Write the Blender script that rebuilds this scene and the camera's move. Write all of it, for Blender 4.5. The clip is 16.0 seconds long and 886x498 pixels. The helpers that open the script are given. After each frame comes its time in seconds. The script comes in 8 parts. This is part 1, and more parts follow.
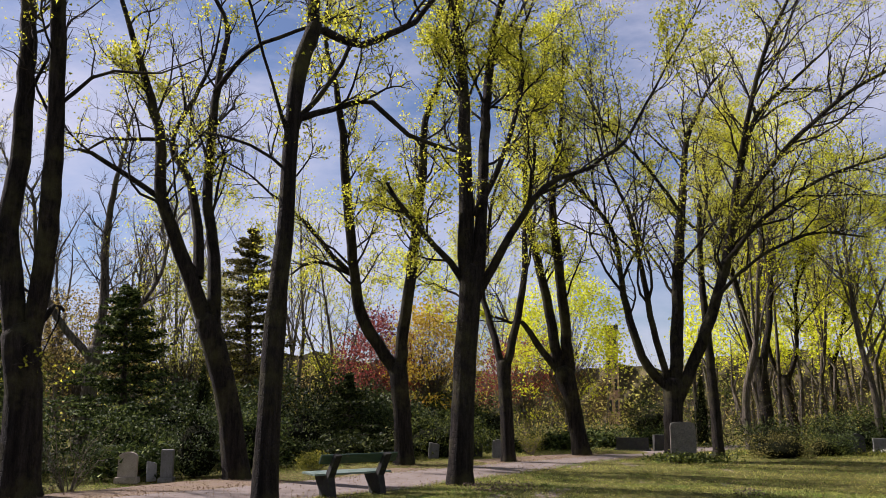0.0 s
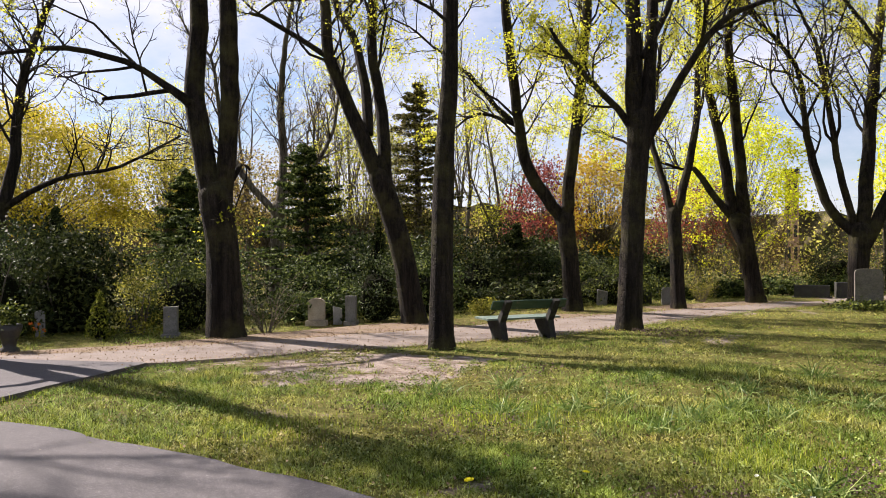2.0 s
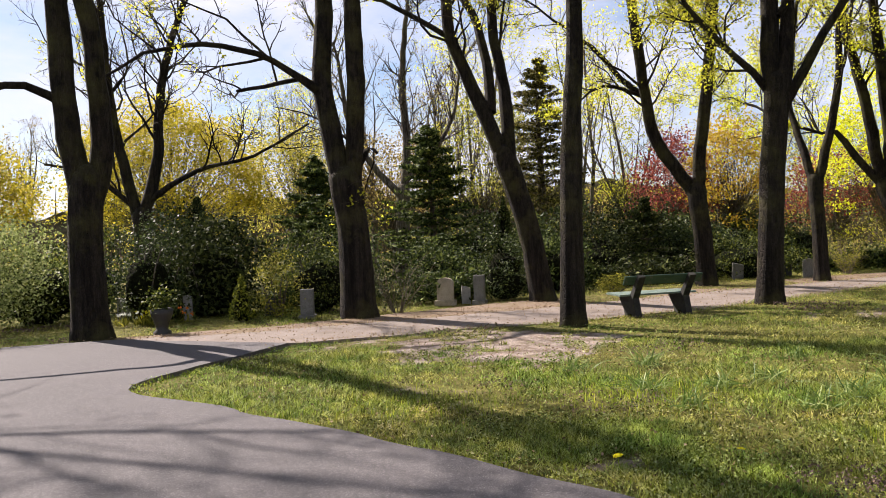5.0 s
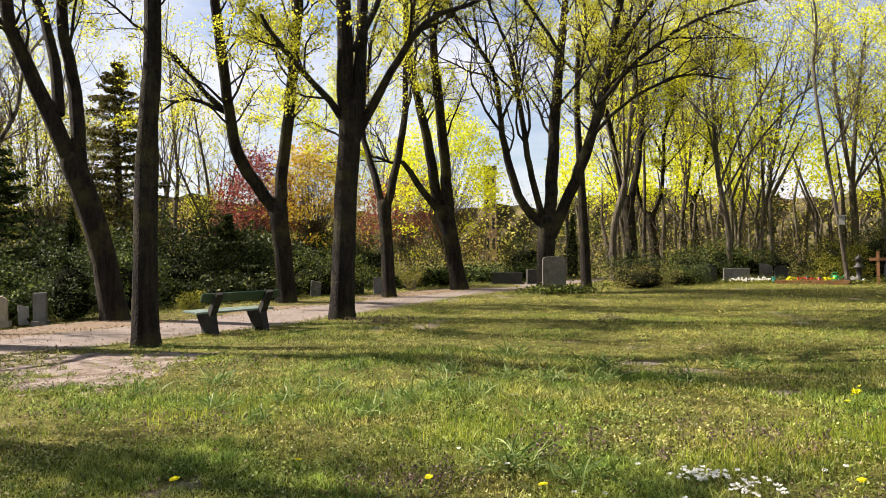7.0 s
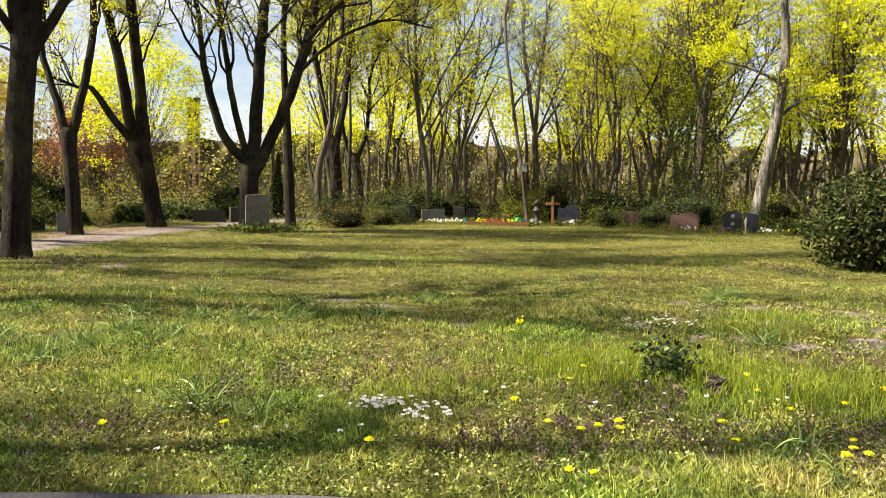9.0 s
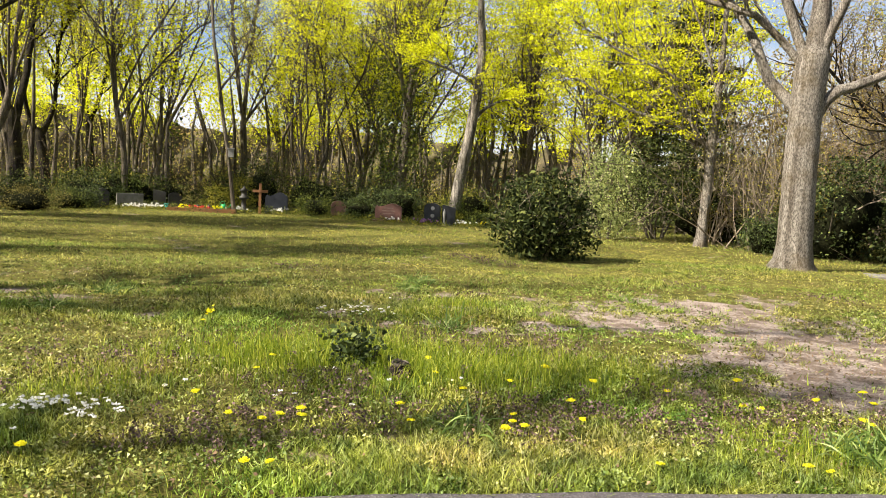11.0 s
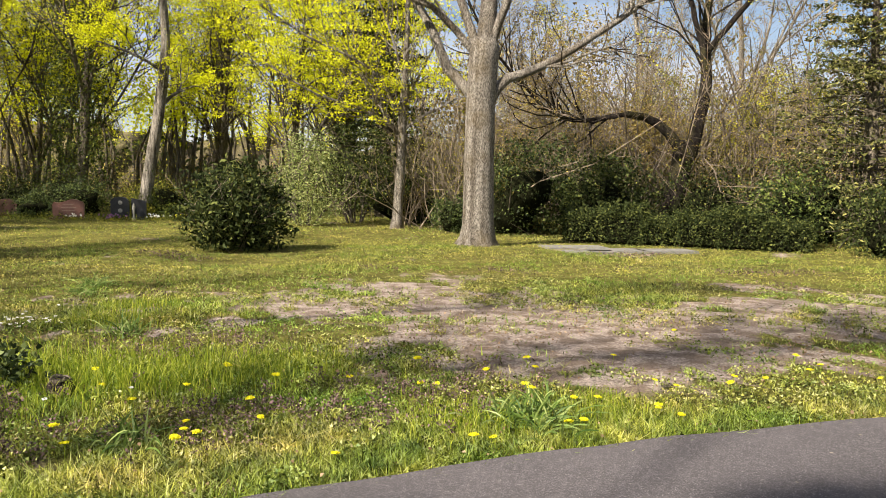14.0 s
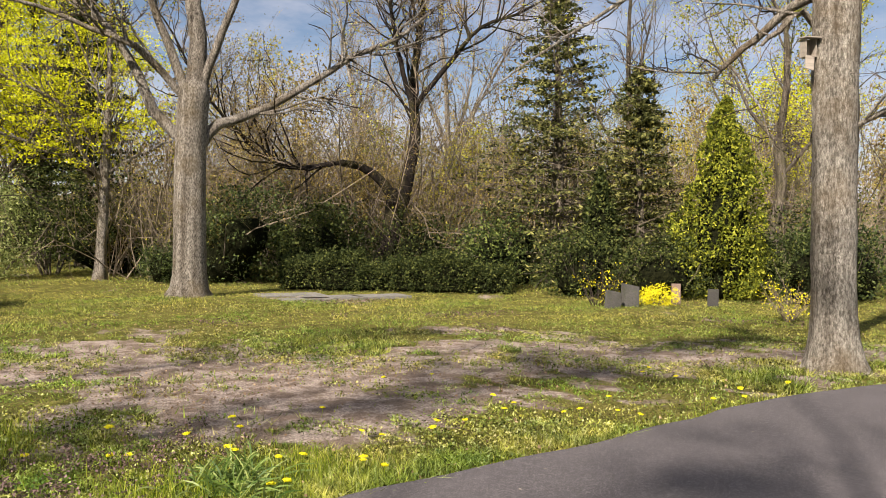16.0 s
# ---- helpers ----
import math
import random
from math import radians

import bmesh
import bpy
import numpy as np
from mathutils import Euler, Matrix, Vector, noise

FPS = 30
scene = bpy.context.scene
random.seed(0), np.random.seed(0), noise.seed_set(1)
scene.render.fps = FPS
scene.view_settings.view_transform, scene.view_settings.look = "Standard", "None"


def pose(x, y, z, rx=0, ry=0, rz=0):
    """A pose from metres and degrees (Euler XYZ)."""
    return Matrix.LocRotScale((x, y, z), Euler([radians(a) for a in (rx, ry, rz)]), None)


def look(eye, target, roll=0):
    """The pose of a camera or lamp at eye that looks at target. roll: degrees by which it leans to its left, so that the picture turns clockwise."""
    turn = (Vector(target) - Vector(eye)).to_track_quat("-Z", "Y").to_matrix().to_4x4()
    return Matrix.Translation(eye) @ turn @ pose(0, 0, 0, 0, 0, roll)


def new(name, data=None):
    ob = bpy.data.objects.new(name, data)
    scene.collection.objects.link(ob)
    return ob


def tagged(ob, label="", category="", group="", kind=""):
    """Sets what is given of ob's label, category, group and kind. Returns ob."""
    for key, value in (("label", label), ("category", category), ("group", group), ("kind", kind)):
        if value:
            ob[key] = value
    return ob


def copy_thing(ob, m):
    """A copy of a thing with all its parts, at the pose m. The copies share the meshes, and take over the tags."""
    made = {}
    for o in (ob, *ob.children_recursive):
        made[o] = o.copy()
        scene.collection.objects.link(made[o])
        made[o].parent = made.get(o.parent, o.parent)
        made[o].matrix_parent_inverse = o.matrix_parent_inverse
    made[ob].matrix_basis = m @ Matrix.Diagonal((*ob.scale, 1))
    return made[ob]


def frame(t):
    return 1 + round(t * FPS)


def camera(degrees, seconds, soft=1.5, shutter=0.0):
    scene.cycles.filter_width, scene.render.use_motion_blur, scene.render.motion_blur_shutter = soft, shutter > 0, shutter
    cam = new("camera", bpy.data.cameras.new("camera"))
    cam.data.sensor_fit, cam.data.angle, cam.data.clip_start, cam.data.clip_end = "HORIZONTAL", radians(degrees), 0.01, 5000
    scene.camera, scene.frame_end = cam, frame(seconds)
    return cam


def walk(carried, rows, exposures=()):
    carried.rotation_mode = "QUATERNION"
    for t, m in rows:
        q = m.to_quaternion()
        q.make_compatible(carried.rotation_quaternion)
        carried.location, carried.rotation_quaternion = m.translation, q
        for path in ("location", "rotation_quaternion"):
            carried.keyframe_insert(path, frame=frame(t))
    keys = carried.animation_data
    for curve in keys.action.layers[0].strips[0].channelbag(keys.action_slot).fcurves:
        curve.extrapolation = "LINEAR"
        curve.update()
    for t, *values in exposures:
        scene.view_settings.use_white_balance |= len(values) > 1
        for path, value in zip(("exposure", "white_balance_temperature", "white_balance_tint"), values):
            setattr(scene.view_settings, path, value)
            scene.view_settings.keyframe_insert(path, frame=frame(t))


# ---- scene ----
cam = camera(56.0, 16.0, soft=0.3)
PATH = [
    (0, (-0.159, 0.200, 1.632), (-0.351, 5.108, 2.570), 0.07),
    (0.5, (-0.157, 0.163, 1.636), (-0.459, 5.111, 2.291), 0.11),
    (1, (-0.167, 0.157, 1.639), (-0.497, 5.139, 1.912), 0.28),
    (1.5, (-0.161, 0.149, 1.675), (-0.691, 5.120, 1.758), -0.04),
    (2, (-0.171, 0.105, 1.622), (-1.346, 4.965, 1.674), -0.35),
    (2.5, (-0.195, 0.099, 1.616), (-1.821, 4.827, 1.645), -1.46),
    (3, (-0.190, 0.125, 1.616), (-2.023, 4.777, 1.639), -1.55),
    (3.2, (-0.199, 0.134, 1.615), (-2.079, 4.767, 1.641), -1.70),
    (5.3, (-0.315, 0.101, 1.586), (-2.175, 4.742, 1.521), -2.13),
    (5.5, (-0.309, 0.085, 1.594), (-2.086, 4.758, 1.517), -1.83),
    (6, (-0.246, 0.117, 1.587), (-1.279, 5.009, 1.500), -1.13),
    (6.5, (-0.199, 0.133, 1.584), (-0.465, 5.126, 1.555), -0.93),
    (7, (-0.147, 0.151, 1.578), (0.363, 5.125, 1.567), -0.85),
    (7.5, (-0.125, 0.140, 1.571), (0.791, 5.055, 1.502), 0.08),
    (8, (-0.100, 0.128, 1.561), (1.078, 4.982, 1.327), 0.36),
    (8.5, (-0.046, 0.114, 1.564), (1.588, 4.828, 1.238), 0.55),
    (9, (-0.016, 0.065, 1.577), (2.147, 4.557, 1.199), 0.75),
    (9.5, (0.019, 0.053, 1.574), (2.550, 4.346, 1.173), 1.13),
    (10, (0.083, 0.025, 1.585), (3.045, 4.036, 1.198), 1.66),
    (10.2, (0.078, 0.015, 1.571), (3.227, 3.881, 1.201), 2.63),
    (12.3, (0.306, -0.023, 1.569), (4.136, 3.162, 1.135), 0.76),
    (12.5, (0.304, -0.031, 1.573), (4.169, 3.112, 1.141), 0.55),
    (13, (0.315, -0.034, 1.575), (4.259, 3.008, 1.130), 0.42),
    (13.5, (0.350, -0.050, 1.588), (4.437, 2.800, 1.167), 0.67),
    (14, (0.426, -0.132, 1.593), (4.953, 1.954, 1.186), 1.04),
    (14.5, (0.460, -0.163, 1.612), (5.166, 1.492, 1.272), 0.99),
    (15, (0.499, -0.195, 1.606), (5.338, 1.033, 1.334), 1.39),
    (15.5, (0.522, -0.236, 1.626), (5.470, 0.454, 1.436), 1.66),
    (16, (0.536, -0.254, 1.654), (5.509, 0.258, 1.543), 0.80),
]
walk(cam, [(t, look(eye, target, roll)) for t, eye, target, roll in PATH], exposures=[(0.0, 0.98, 5900.0, 24.0), (0.6, 1.22, 5950.0, 24.0), (1.4, 1.50, 6250.0, 20.0), (6.0, 1.52, 6400.0, 18.0), (8.5, 1.71, 6600.0, 13.0), (12.5, 1.55, 6600.0, 12.0),
    (14.5, 1.38, 6600.0, 14.0), (16.0, 1.19, 6600.0, 16.0)])

# ---- world, sun ----
SUN_AZ, SUN_EL = radians(68.0), radians(42.0)      # the sun stands to the left of +y
sun_way = Vector((-math.sin(SUN_AZ) * math.cos(SUN_EL), math.cos(SUN_AZ) * math.cos(SUN_EL), math.sin(SUN_EL)))
world = bpy.data.worlds.new("sky")
scene.world = world
world.use_nodes = True
wn, wl = world.node_tree.nodes, world.node_tree.links
wn.clear()
w_out, w_bg, w_sky = wn.new("ShaderNodeOutputWorld"), wn.new("ShaderNodeBackground"), wn.new("ShaderNodeTexSky")
w_sky.sky_type, w_sky.sun_disc = "NISHITA", False
w_sky.sun_elevation, w_sky.sun_rotation = SUN_EL, -SUN_AZ
w_sky.air_density, w_sky.dust_density, w_sky.ozone_density = 1.0, 0.5, 1.2
w_co, w_map = wn.new("ShaderNodeTexCoord"), wn.new("ShaderNodeMapping")
w_map.inputs["Scale"].default_value = (1.6, 1.6, 4.5)
w_noise, w_ramp, w_mix = wn.new("ShaderNodeTexNoise"), wn.new("ShaderNodeValToRGB"), wn.new("ShaderNodeMix")
w_noise.inputs["Scale"].default_value, w_noise.inputs["Detail"].default_value, w_noise.inputs["Roughness"].default_value = 1.7, 8.0, 0.6
w_ramp.color_ramp.elements[0].position, w_ramp.color_ramp.elements[1].position = 0.38, 0.67
w_mix.data_type = "RGBA"
wl.new(w_co.outputs["Generated"], w_map.inputs["Vector"])
wl.new(w_map.outputs["Vector"], w_noise.inputs["Vector"])
wl.new(w_noise.outputs["Fac"], w_ramp.inputs["Fac"])
wl.new(w_ramp.outputs["Color"], w_mix.inputs["Factor"])
wl.new(w_sky.outputs["Color"], w_mix.inputs[6])
w_mix.inputs[7].default_value = (8.0, 8.1, 8.6, 1)
wl.new(w_mix.outputs[2], w_bg.inputs["Color"])
w_bg.inputs["Strength"].default_value = 0.044
wl.new(w_bg.outputs["Background"], w_out.inputs["Surface"])

sun_data = bpy.data.lights.new("sun", "SUN")
sun_data.energy, sun_data.angle, sun_data.color = 5.0, radians(0.53), (1.0, 0.91, 0.78)
sun = new("sun", sun_data)
sun.matrix_world = look(sun_way * 80, (0, 0, 0))


# ---- materials ----
def nodes_of(name, rough=0.8, spec=0.3):
    m = bpy.data.materials.new(name)
    m.use_nodes = True
    n, l = m.node_tree.nodes, m.node_tree.links
    b = n["Principled BSDF"]
    b.inputs["Roughness"].default_value = rough
    b.inputs["Specular IOR Level"].default_value = spec
    return m, n, l, b


def noise_node(n, l, scale, detail=4.0, rough=0.55, vec=None, stretch=None):
    t = n.new("ShaderNodeTexNoise")
    t.inputs["Scale"].default_value, t.inputs["Detail"].default_value, t.inputs["Roughness"].default_value = scale, detail, rough
    if vec is None:
        vec = n.new("ShaderNodeTexCoord").outputs["Object"]
    if stretch:
        mp = n.new("ShaderNodeMapping")
        mp.inputs["Scale"].default_value = stretch
        l.new(vec, mp.inputs["Vector"])
        vec = mp.outputs["Vector"]
    l.new(vec, t.inputs["Vector"])
    return t.outputs["Fac"]


def ramp(n, l, fac, stops):
    r = n.new("ShaderNodeValToRGB")
    e = r.color_ramp.elements
    while len(e) < len(stops):
        e.new(0.5)
    for k, (p, c) in enumerate(stops):
        e[k].position, e[k].color = p, (*c, 1)
    l.new(fac, r.inputs["Fac"])
    return r.outputs["Color"]


def mix(n, l, fac, a, b, mode="MIX"):
    x = n.new("ShaderNodeMix")
    x.data_type, x.blend_type = "RGBA", mode
    for sock, v in ((x.inputs["Factor"], fac), (x.inputs[6], a), (x.inputs[7], b)):
        if isinstance(v, bpy.types.NodeSocket):
            l.new(v, sock)
        elif isinstance(v, tuple):
            sock.default_value = (*v, 1)
        else:
            sock.default_value = v
    return x.outputs[2]


def bump(n, l, b, height, strength=0.5, dist=0.02):
    x = n.new("ShaderNodeBump")
    x.inputs["Strength"].default_value, x.inputs["Distance"].default_value = strength, dist
    l.new(height, x.inputs["Height"])
    l.new(x.outputs["Normal"], b.inputs["Normal"])


def bark_material(name, dark, light, moss, moss_amount=0.35, scale=14.0, ridge=0.045, crackle=0.0, drawn=0.16):
    """Ridged bark: long plates up the stem, fine grain, and moss or algae in patches."""
    m, n, l, b = nodes_of(name, 0.92, 0.15)
    plates = noise_node(n, l, scale, 6, 0.62, stretch=(1, 1, drawn))
    grain = noise_node(n, l, scale * 5, 4, 0.6, stretch=(1, 1, 0.35))
    col = ramp(n, l, plates, [(0.39, dark), (0.61, light)])
    col = mix(n, l, 0.35, col, ramp(n, l, grain, [(0.3, tuple(c * 0.55 for c in dark)), (0.7, light)]))
    if crackle:
        co, mp = n.new("ShaderNodeTexCoord").outputs["Object"], n.new("ShaderNodeMapping")
        mp.inputs["Scale"].default_value = (1, 1, 0.35)
        warp = mix(n, l, 0.05, co, n.new("ShaderNodeTexNoise").outputs["Color"])
        l.new(warp, mp.inputs["Vector"])
        cells = n.new("ShaderNodeTexVoronoi")
        cells.feature = "DISTANCE_TO_EDGE"
        cells.inputs["Scale"].default_value = crackle
        l.new(mp.outputs["Vector"], cells.inputs["Vector"])
        crack = ramp(n, l, cells.outputs["Distance"], [(0.02, (0, 0, 0)), (0.2, (1, 1, 1))])
        col = mix(n, l, crack, mix(n, l, 0.35, col, tuple(c * 0.6 for c in dark)), col)
        streak = noise_node(n, l, 5.0, 4, 0.6, stretch=(1, 1, 0.05))
        col = mix(n, l, 1.0, col, ramp(n, l, streak, [(0.36, (0.5, 0.48, 0.46)), (0.56, (1.05, 1.05, 1.05))]), "MULTIPLY")
    patch = noise_node(n, l, 1.1, 5, 0.65)
    col = mix(n, l, ramp(n, l, patch, [(0.55 - moss_amount * 0.2, (0, 0, 0)), (0.78 - moss_amount * 0.2, (0.8, 0.8, 0.8))]), col, moss)
    l.new(col, b.inputs["Base Color"])
    both = mix(n, l, 0.3, plates, grain)
    if crackle:
        both = mix(n, l, 0.45, both, crack)
    bump(n, l, b, both, 0.9, ridge)
    return m


def leaf_material(name, stops, glow=0.45, rough=0.65, gloss=0.12, by_object=False, patchy=()):
    """Thin leaves: each takes its own colour, and light comes through them."""
    m, n, l, b = nodes_of(name, rough, gloss)
    src = n.new("ShaderNodeNewGeometry").outputs["Random Per Island"]
    col = ramp(n, l, src, stops)
    if by_object:
        tone = ramp(n, l, n.new("ShaderNodeObjectInfo").outputs["Random"], [(0.0, (0.62, 0.7, 0.6)), (0.5, (0.95, 0.95, 0.95)), (1.0, (1.15, 1.05, 0.85))])
        col = mix(n, l, 1.0, col, tone, "MULTIPLY")
    for scale, low, high in patchy:
        field = noise_node(n, l, scale, 4, 0.6)
        col = mix(n, l, 1.0, col, ramp(n, l, field, [(0.36, low), (0.64, high)]), "MULTIPLY")
    l.new(col, b.inputs["Base Color"])
    if glow > 0:
        t, mx = n.new("ShaderNodeBsdfTranslucent"), n.new("ShaderNodeMixShader")
        l.new(col, t.inputs["Color"])
        mx.inputs["Fac"].default_value = glow
        l.new(b.outputs["BSDF"], mx.inputs[1])
        l.new(t.outputs["BSDF"], mx.inputs[2])
        l.new(mx.outputs["Shader"], n["Material Output"].inputs["Surface"])
    return m


def stone_material(name, base, spots, rough=0.7, scale=60.0, moss=0.0, depth=0.004):
    m, n, l, b = nodes_of(name, rough, 0.4)
    fine = noise_node(n, l, scale, 3, 0.7)
    big = noise_node(n, l, 4.0, 5, 0.6)
    col = ramp(n, l, fine, [(0.35, base), (0.65, spots)])
    col = mix(n, l, ramp(n, l, big, [(0.4, (0, 0, 0)), (0.75, (0.55, 0.55, 0.55))]), col, tuple(c * 0.5 for c in base))
    if moss:
        col = mix(n, l, ramp(n, l, noise_node(n, l, 9.0, 5, 0.65), [(0.5, (0, 0, 0)), (0.7, (moss, moss, moss))]), col, (0.07, 0.085, 0.03))
    l.new(col, b.inputs["Base Color"])
    bump(n, l, b, fine, 0.5, depth)
    return m


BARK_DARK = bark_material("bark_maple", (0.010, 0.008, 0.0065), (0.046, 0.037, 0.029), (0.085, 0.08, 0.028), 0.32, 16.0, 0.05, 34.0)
BARK_GREY = bark_material("bark_grey", (0.06, 0.051, 0.04), (0.58, 0.53, 0.445), (0.12, 0.085, 0.032), 0.28, 36.0, 0.05, 85.0, 0.42)
BARK_SMOOTH = bark_material("bark_smooth", (0.10, 0.089, 0.07), (0.56, 0.52, 0.44), (0.13, 0.088, 0.04), 0.34, 34.0, 0.035, 75.0, 0.4)
BARK_BIRCH = bark_material("bark_birch", (0.03, 0.027, 0.023), (0.46, 0.42, 0.35), (0.06, 0.055, 0.035), 0.55, 9.0, 0.05, 20.0)
BARK_WOODS = bark_material("bark_woods", (0.045, 0.038, 0.030), (0.24, 0.205, 0.16), (0.11, 0.105, 0.045), 0.35, 15.0, 0.045, 26.0)
TWIG = bark_material("bark_twig", (0.025, 0.02, 0.016), (0.08, 0.064, 0.048), (0.08, 0.07, 0.04), 0.1, 20.0, 0.004)
TWIG_PALE = bark_material("bark_twig_pale", (0.09, 0.07, 0.05), (0.28, 0.23, 0.17), (0.12, 0.11, 0.04), 0.1, 20.0, 0.004)
LEAF_MAPLE = leaf_material("leaf_maple", [(0.0, (0.20, 0.215, 0.013)), (0.5, (0.48, 0.485, 0.028)), (1.0, (0.74, 0.71, 0.075))], 0.58)
LEAF_YELLOW = leaf_material("leaf_yellow", [(0.0, (0.32, 0.35, 0.010)), (0.5, (0.64, 0.67, 0.015)), (1.0, (0.84, 0.84, 0.04))], 0.6)
LEAF_OCHRE = leaf_material("leaf_ochre", [(0.0, (0.27, 0.235, 0.012)), (0.5, (0.40, 0.345, 0.026)), (1.0, (0.60, 0.50, 0.05))], 0.5)
LEAF_SPRING = leaf_material("leaf_spring", [(0.0, (0.09, 0.10, 0.012)), (0.5, (0.29, 0.29, 0.035)), (1.0, (0.62, 0.56, 0.12))], 0.5, by_object=True)
LEAF_RED = leaf_material("leaf_red", [(0.0, (0.10, 0.02, 0.02)), (0.6, (0.24, 0.055, 0.045)), (1.0, (0.38, 0.13, 0.075))], 0.4)
LEAF_BRONZE = leaf_material("leaf_bronze", [(0.0, (0.36, 0.20, 0.03)), (0.5, (0.5, 0.36, 0.03)), (1.0, (0.58, 0.47, 0.04))], 0.45)
LEAF_TAN = leaf_material("leaf_tan", [(0.0, (0.06, 0.042, 0.013)), (0.5, (0.23, 0.165, 0.05)), (1.0, (0.52, 0.42, 0.12))], 0.35, 0.7, 0.1)
LEAF_DARK = leaf_material("leaf_evergreen", [(0.0, (0.014, 0.022, 0.008)), (0.6, (0.045, 0.066, 0.019)), (1.0, (0.125, 0.155, 0.042))], 0.15, 0.55, 0.12)
LEAF_IVY = leaf_material("leaf_ivy", [(0.0, (0.015, 0.026, 0.008)), (0.6, (0.06, 0.08, 0.014)), (1.0, (0.20, 0.22, 0.035))], 0.25, 0.6, 0.12)
LEAF_SHRUB = leaf_material("leaf_shrub", [(0.0, (0.05, 0.06, 0.010)), (0.5, (0.19, 0.195, 0.022)), (1.0, (0.42, 0.38, 0.06))], 0.4, 0.65, 0.15)
NEEDLE_DARK = leaf_material("needle_dark", [(0.0, (0.010, 0.015, 0.005)), (0.6, (0.038, 0.052, 0.015)), (1.0, (0.12, 0.135, 0.035))], 0.1, 0.65, 0.06)
NEEDLE_JUNIPER = leaf_material("needle_juniper", [(0.0, (0.012, 0.022, 0.007)), (0.6, (0.055, 0.08, 0.02)), (1.0, (0.20, 0.24, 0.055))], 0.18, 0.7, 0.1)
NEEDLE_BROWN = leaf_material("needle_olive", [(0.0, (0.02, 0.022, 0.008)), (0.5, (0.09, 0.085, 0.022)), (1.0, (0.28, 0.24, 0.06))], 0.15, 0.7, 0.1)
NEEDLE_GOLD = leaf_material("needle_thuja", [(0.0, (0.02, 0.03, 0.006)), (0.5, (0.12, 0.145, 0.015)), (1.0, (0.38, 0.39, 0.04))], 0.2, 0.65, 0.1)
NEEDLE_FIR = leaf_material("needle_fir", [(0.0, (0.018, 0.025, 0.008)), (0.6, (0.10, 0.108, 0.034)), (1.0, (0.30, 0.29, 0.09))], 0.15, 0.7, 0.08)
LEAF_PALE = leaf_material("leaf_pale", [(0.0, (0.09, 0.12, 0.035)), (0.5, (0.24, 0.29, 0.09)), (1.0, (0.42, 0.45, 0.19))], 0.35)
FLOWER_YELLOW = leaf_material("petal_yellow", [(0.0, (0.70, 0.62, 0.012)), (1.0, (0.80, 0.77, 0.03))], 0.3)


# Near-black colour that paints the deep shade inside bushes and hedges.
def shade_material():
    m, n, l, b = nodes_of("inner_shade", 0.95, 0.03)
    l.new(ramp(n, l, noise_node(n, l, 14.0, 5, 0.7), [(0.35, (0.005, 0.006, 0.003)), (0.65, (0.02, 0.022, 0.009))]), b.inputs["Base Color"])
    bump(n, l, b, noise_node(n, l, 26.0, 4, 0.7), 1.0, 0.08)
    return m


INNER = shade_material()


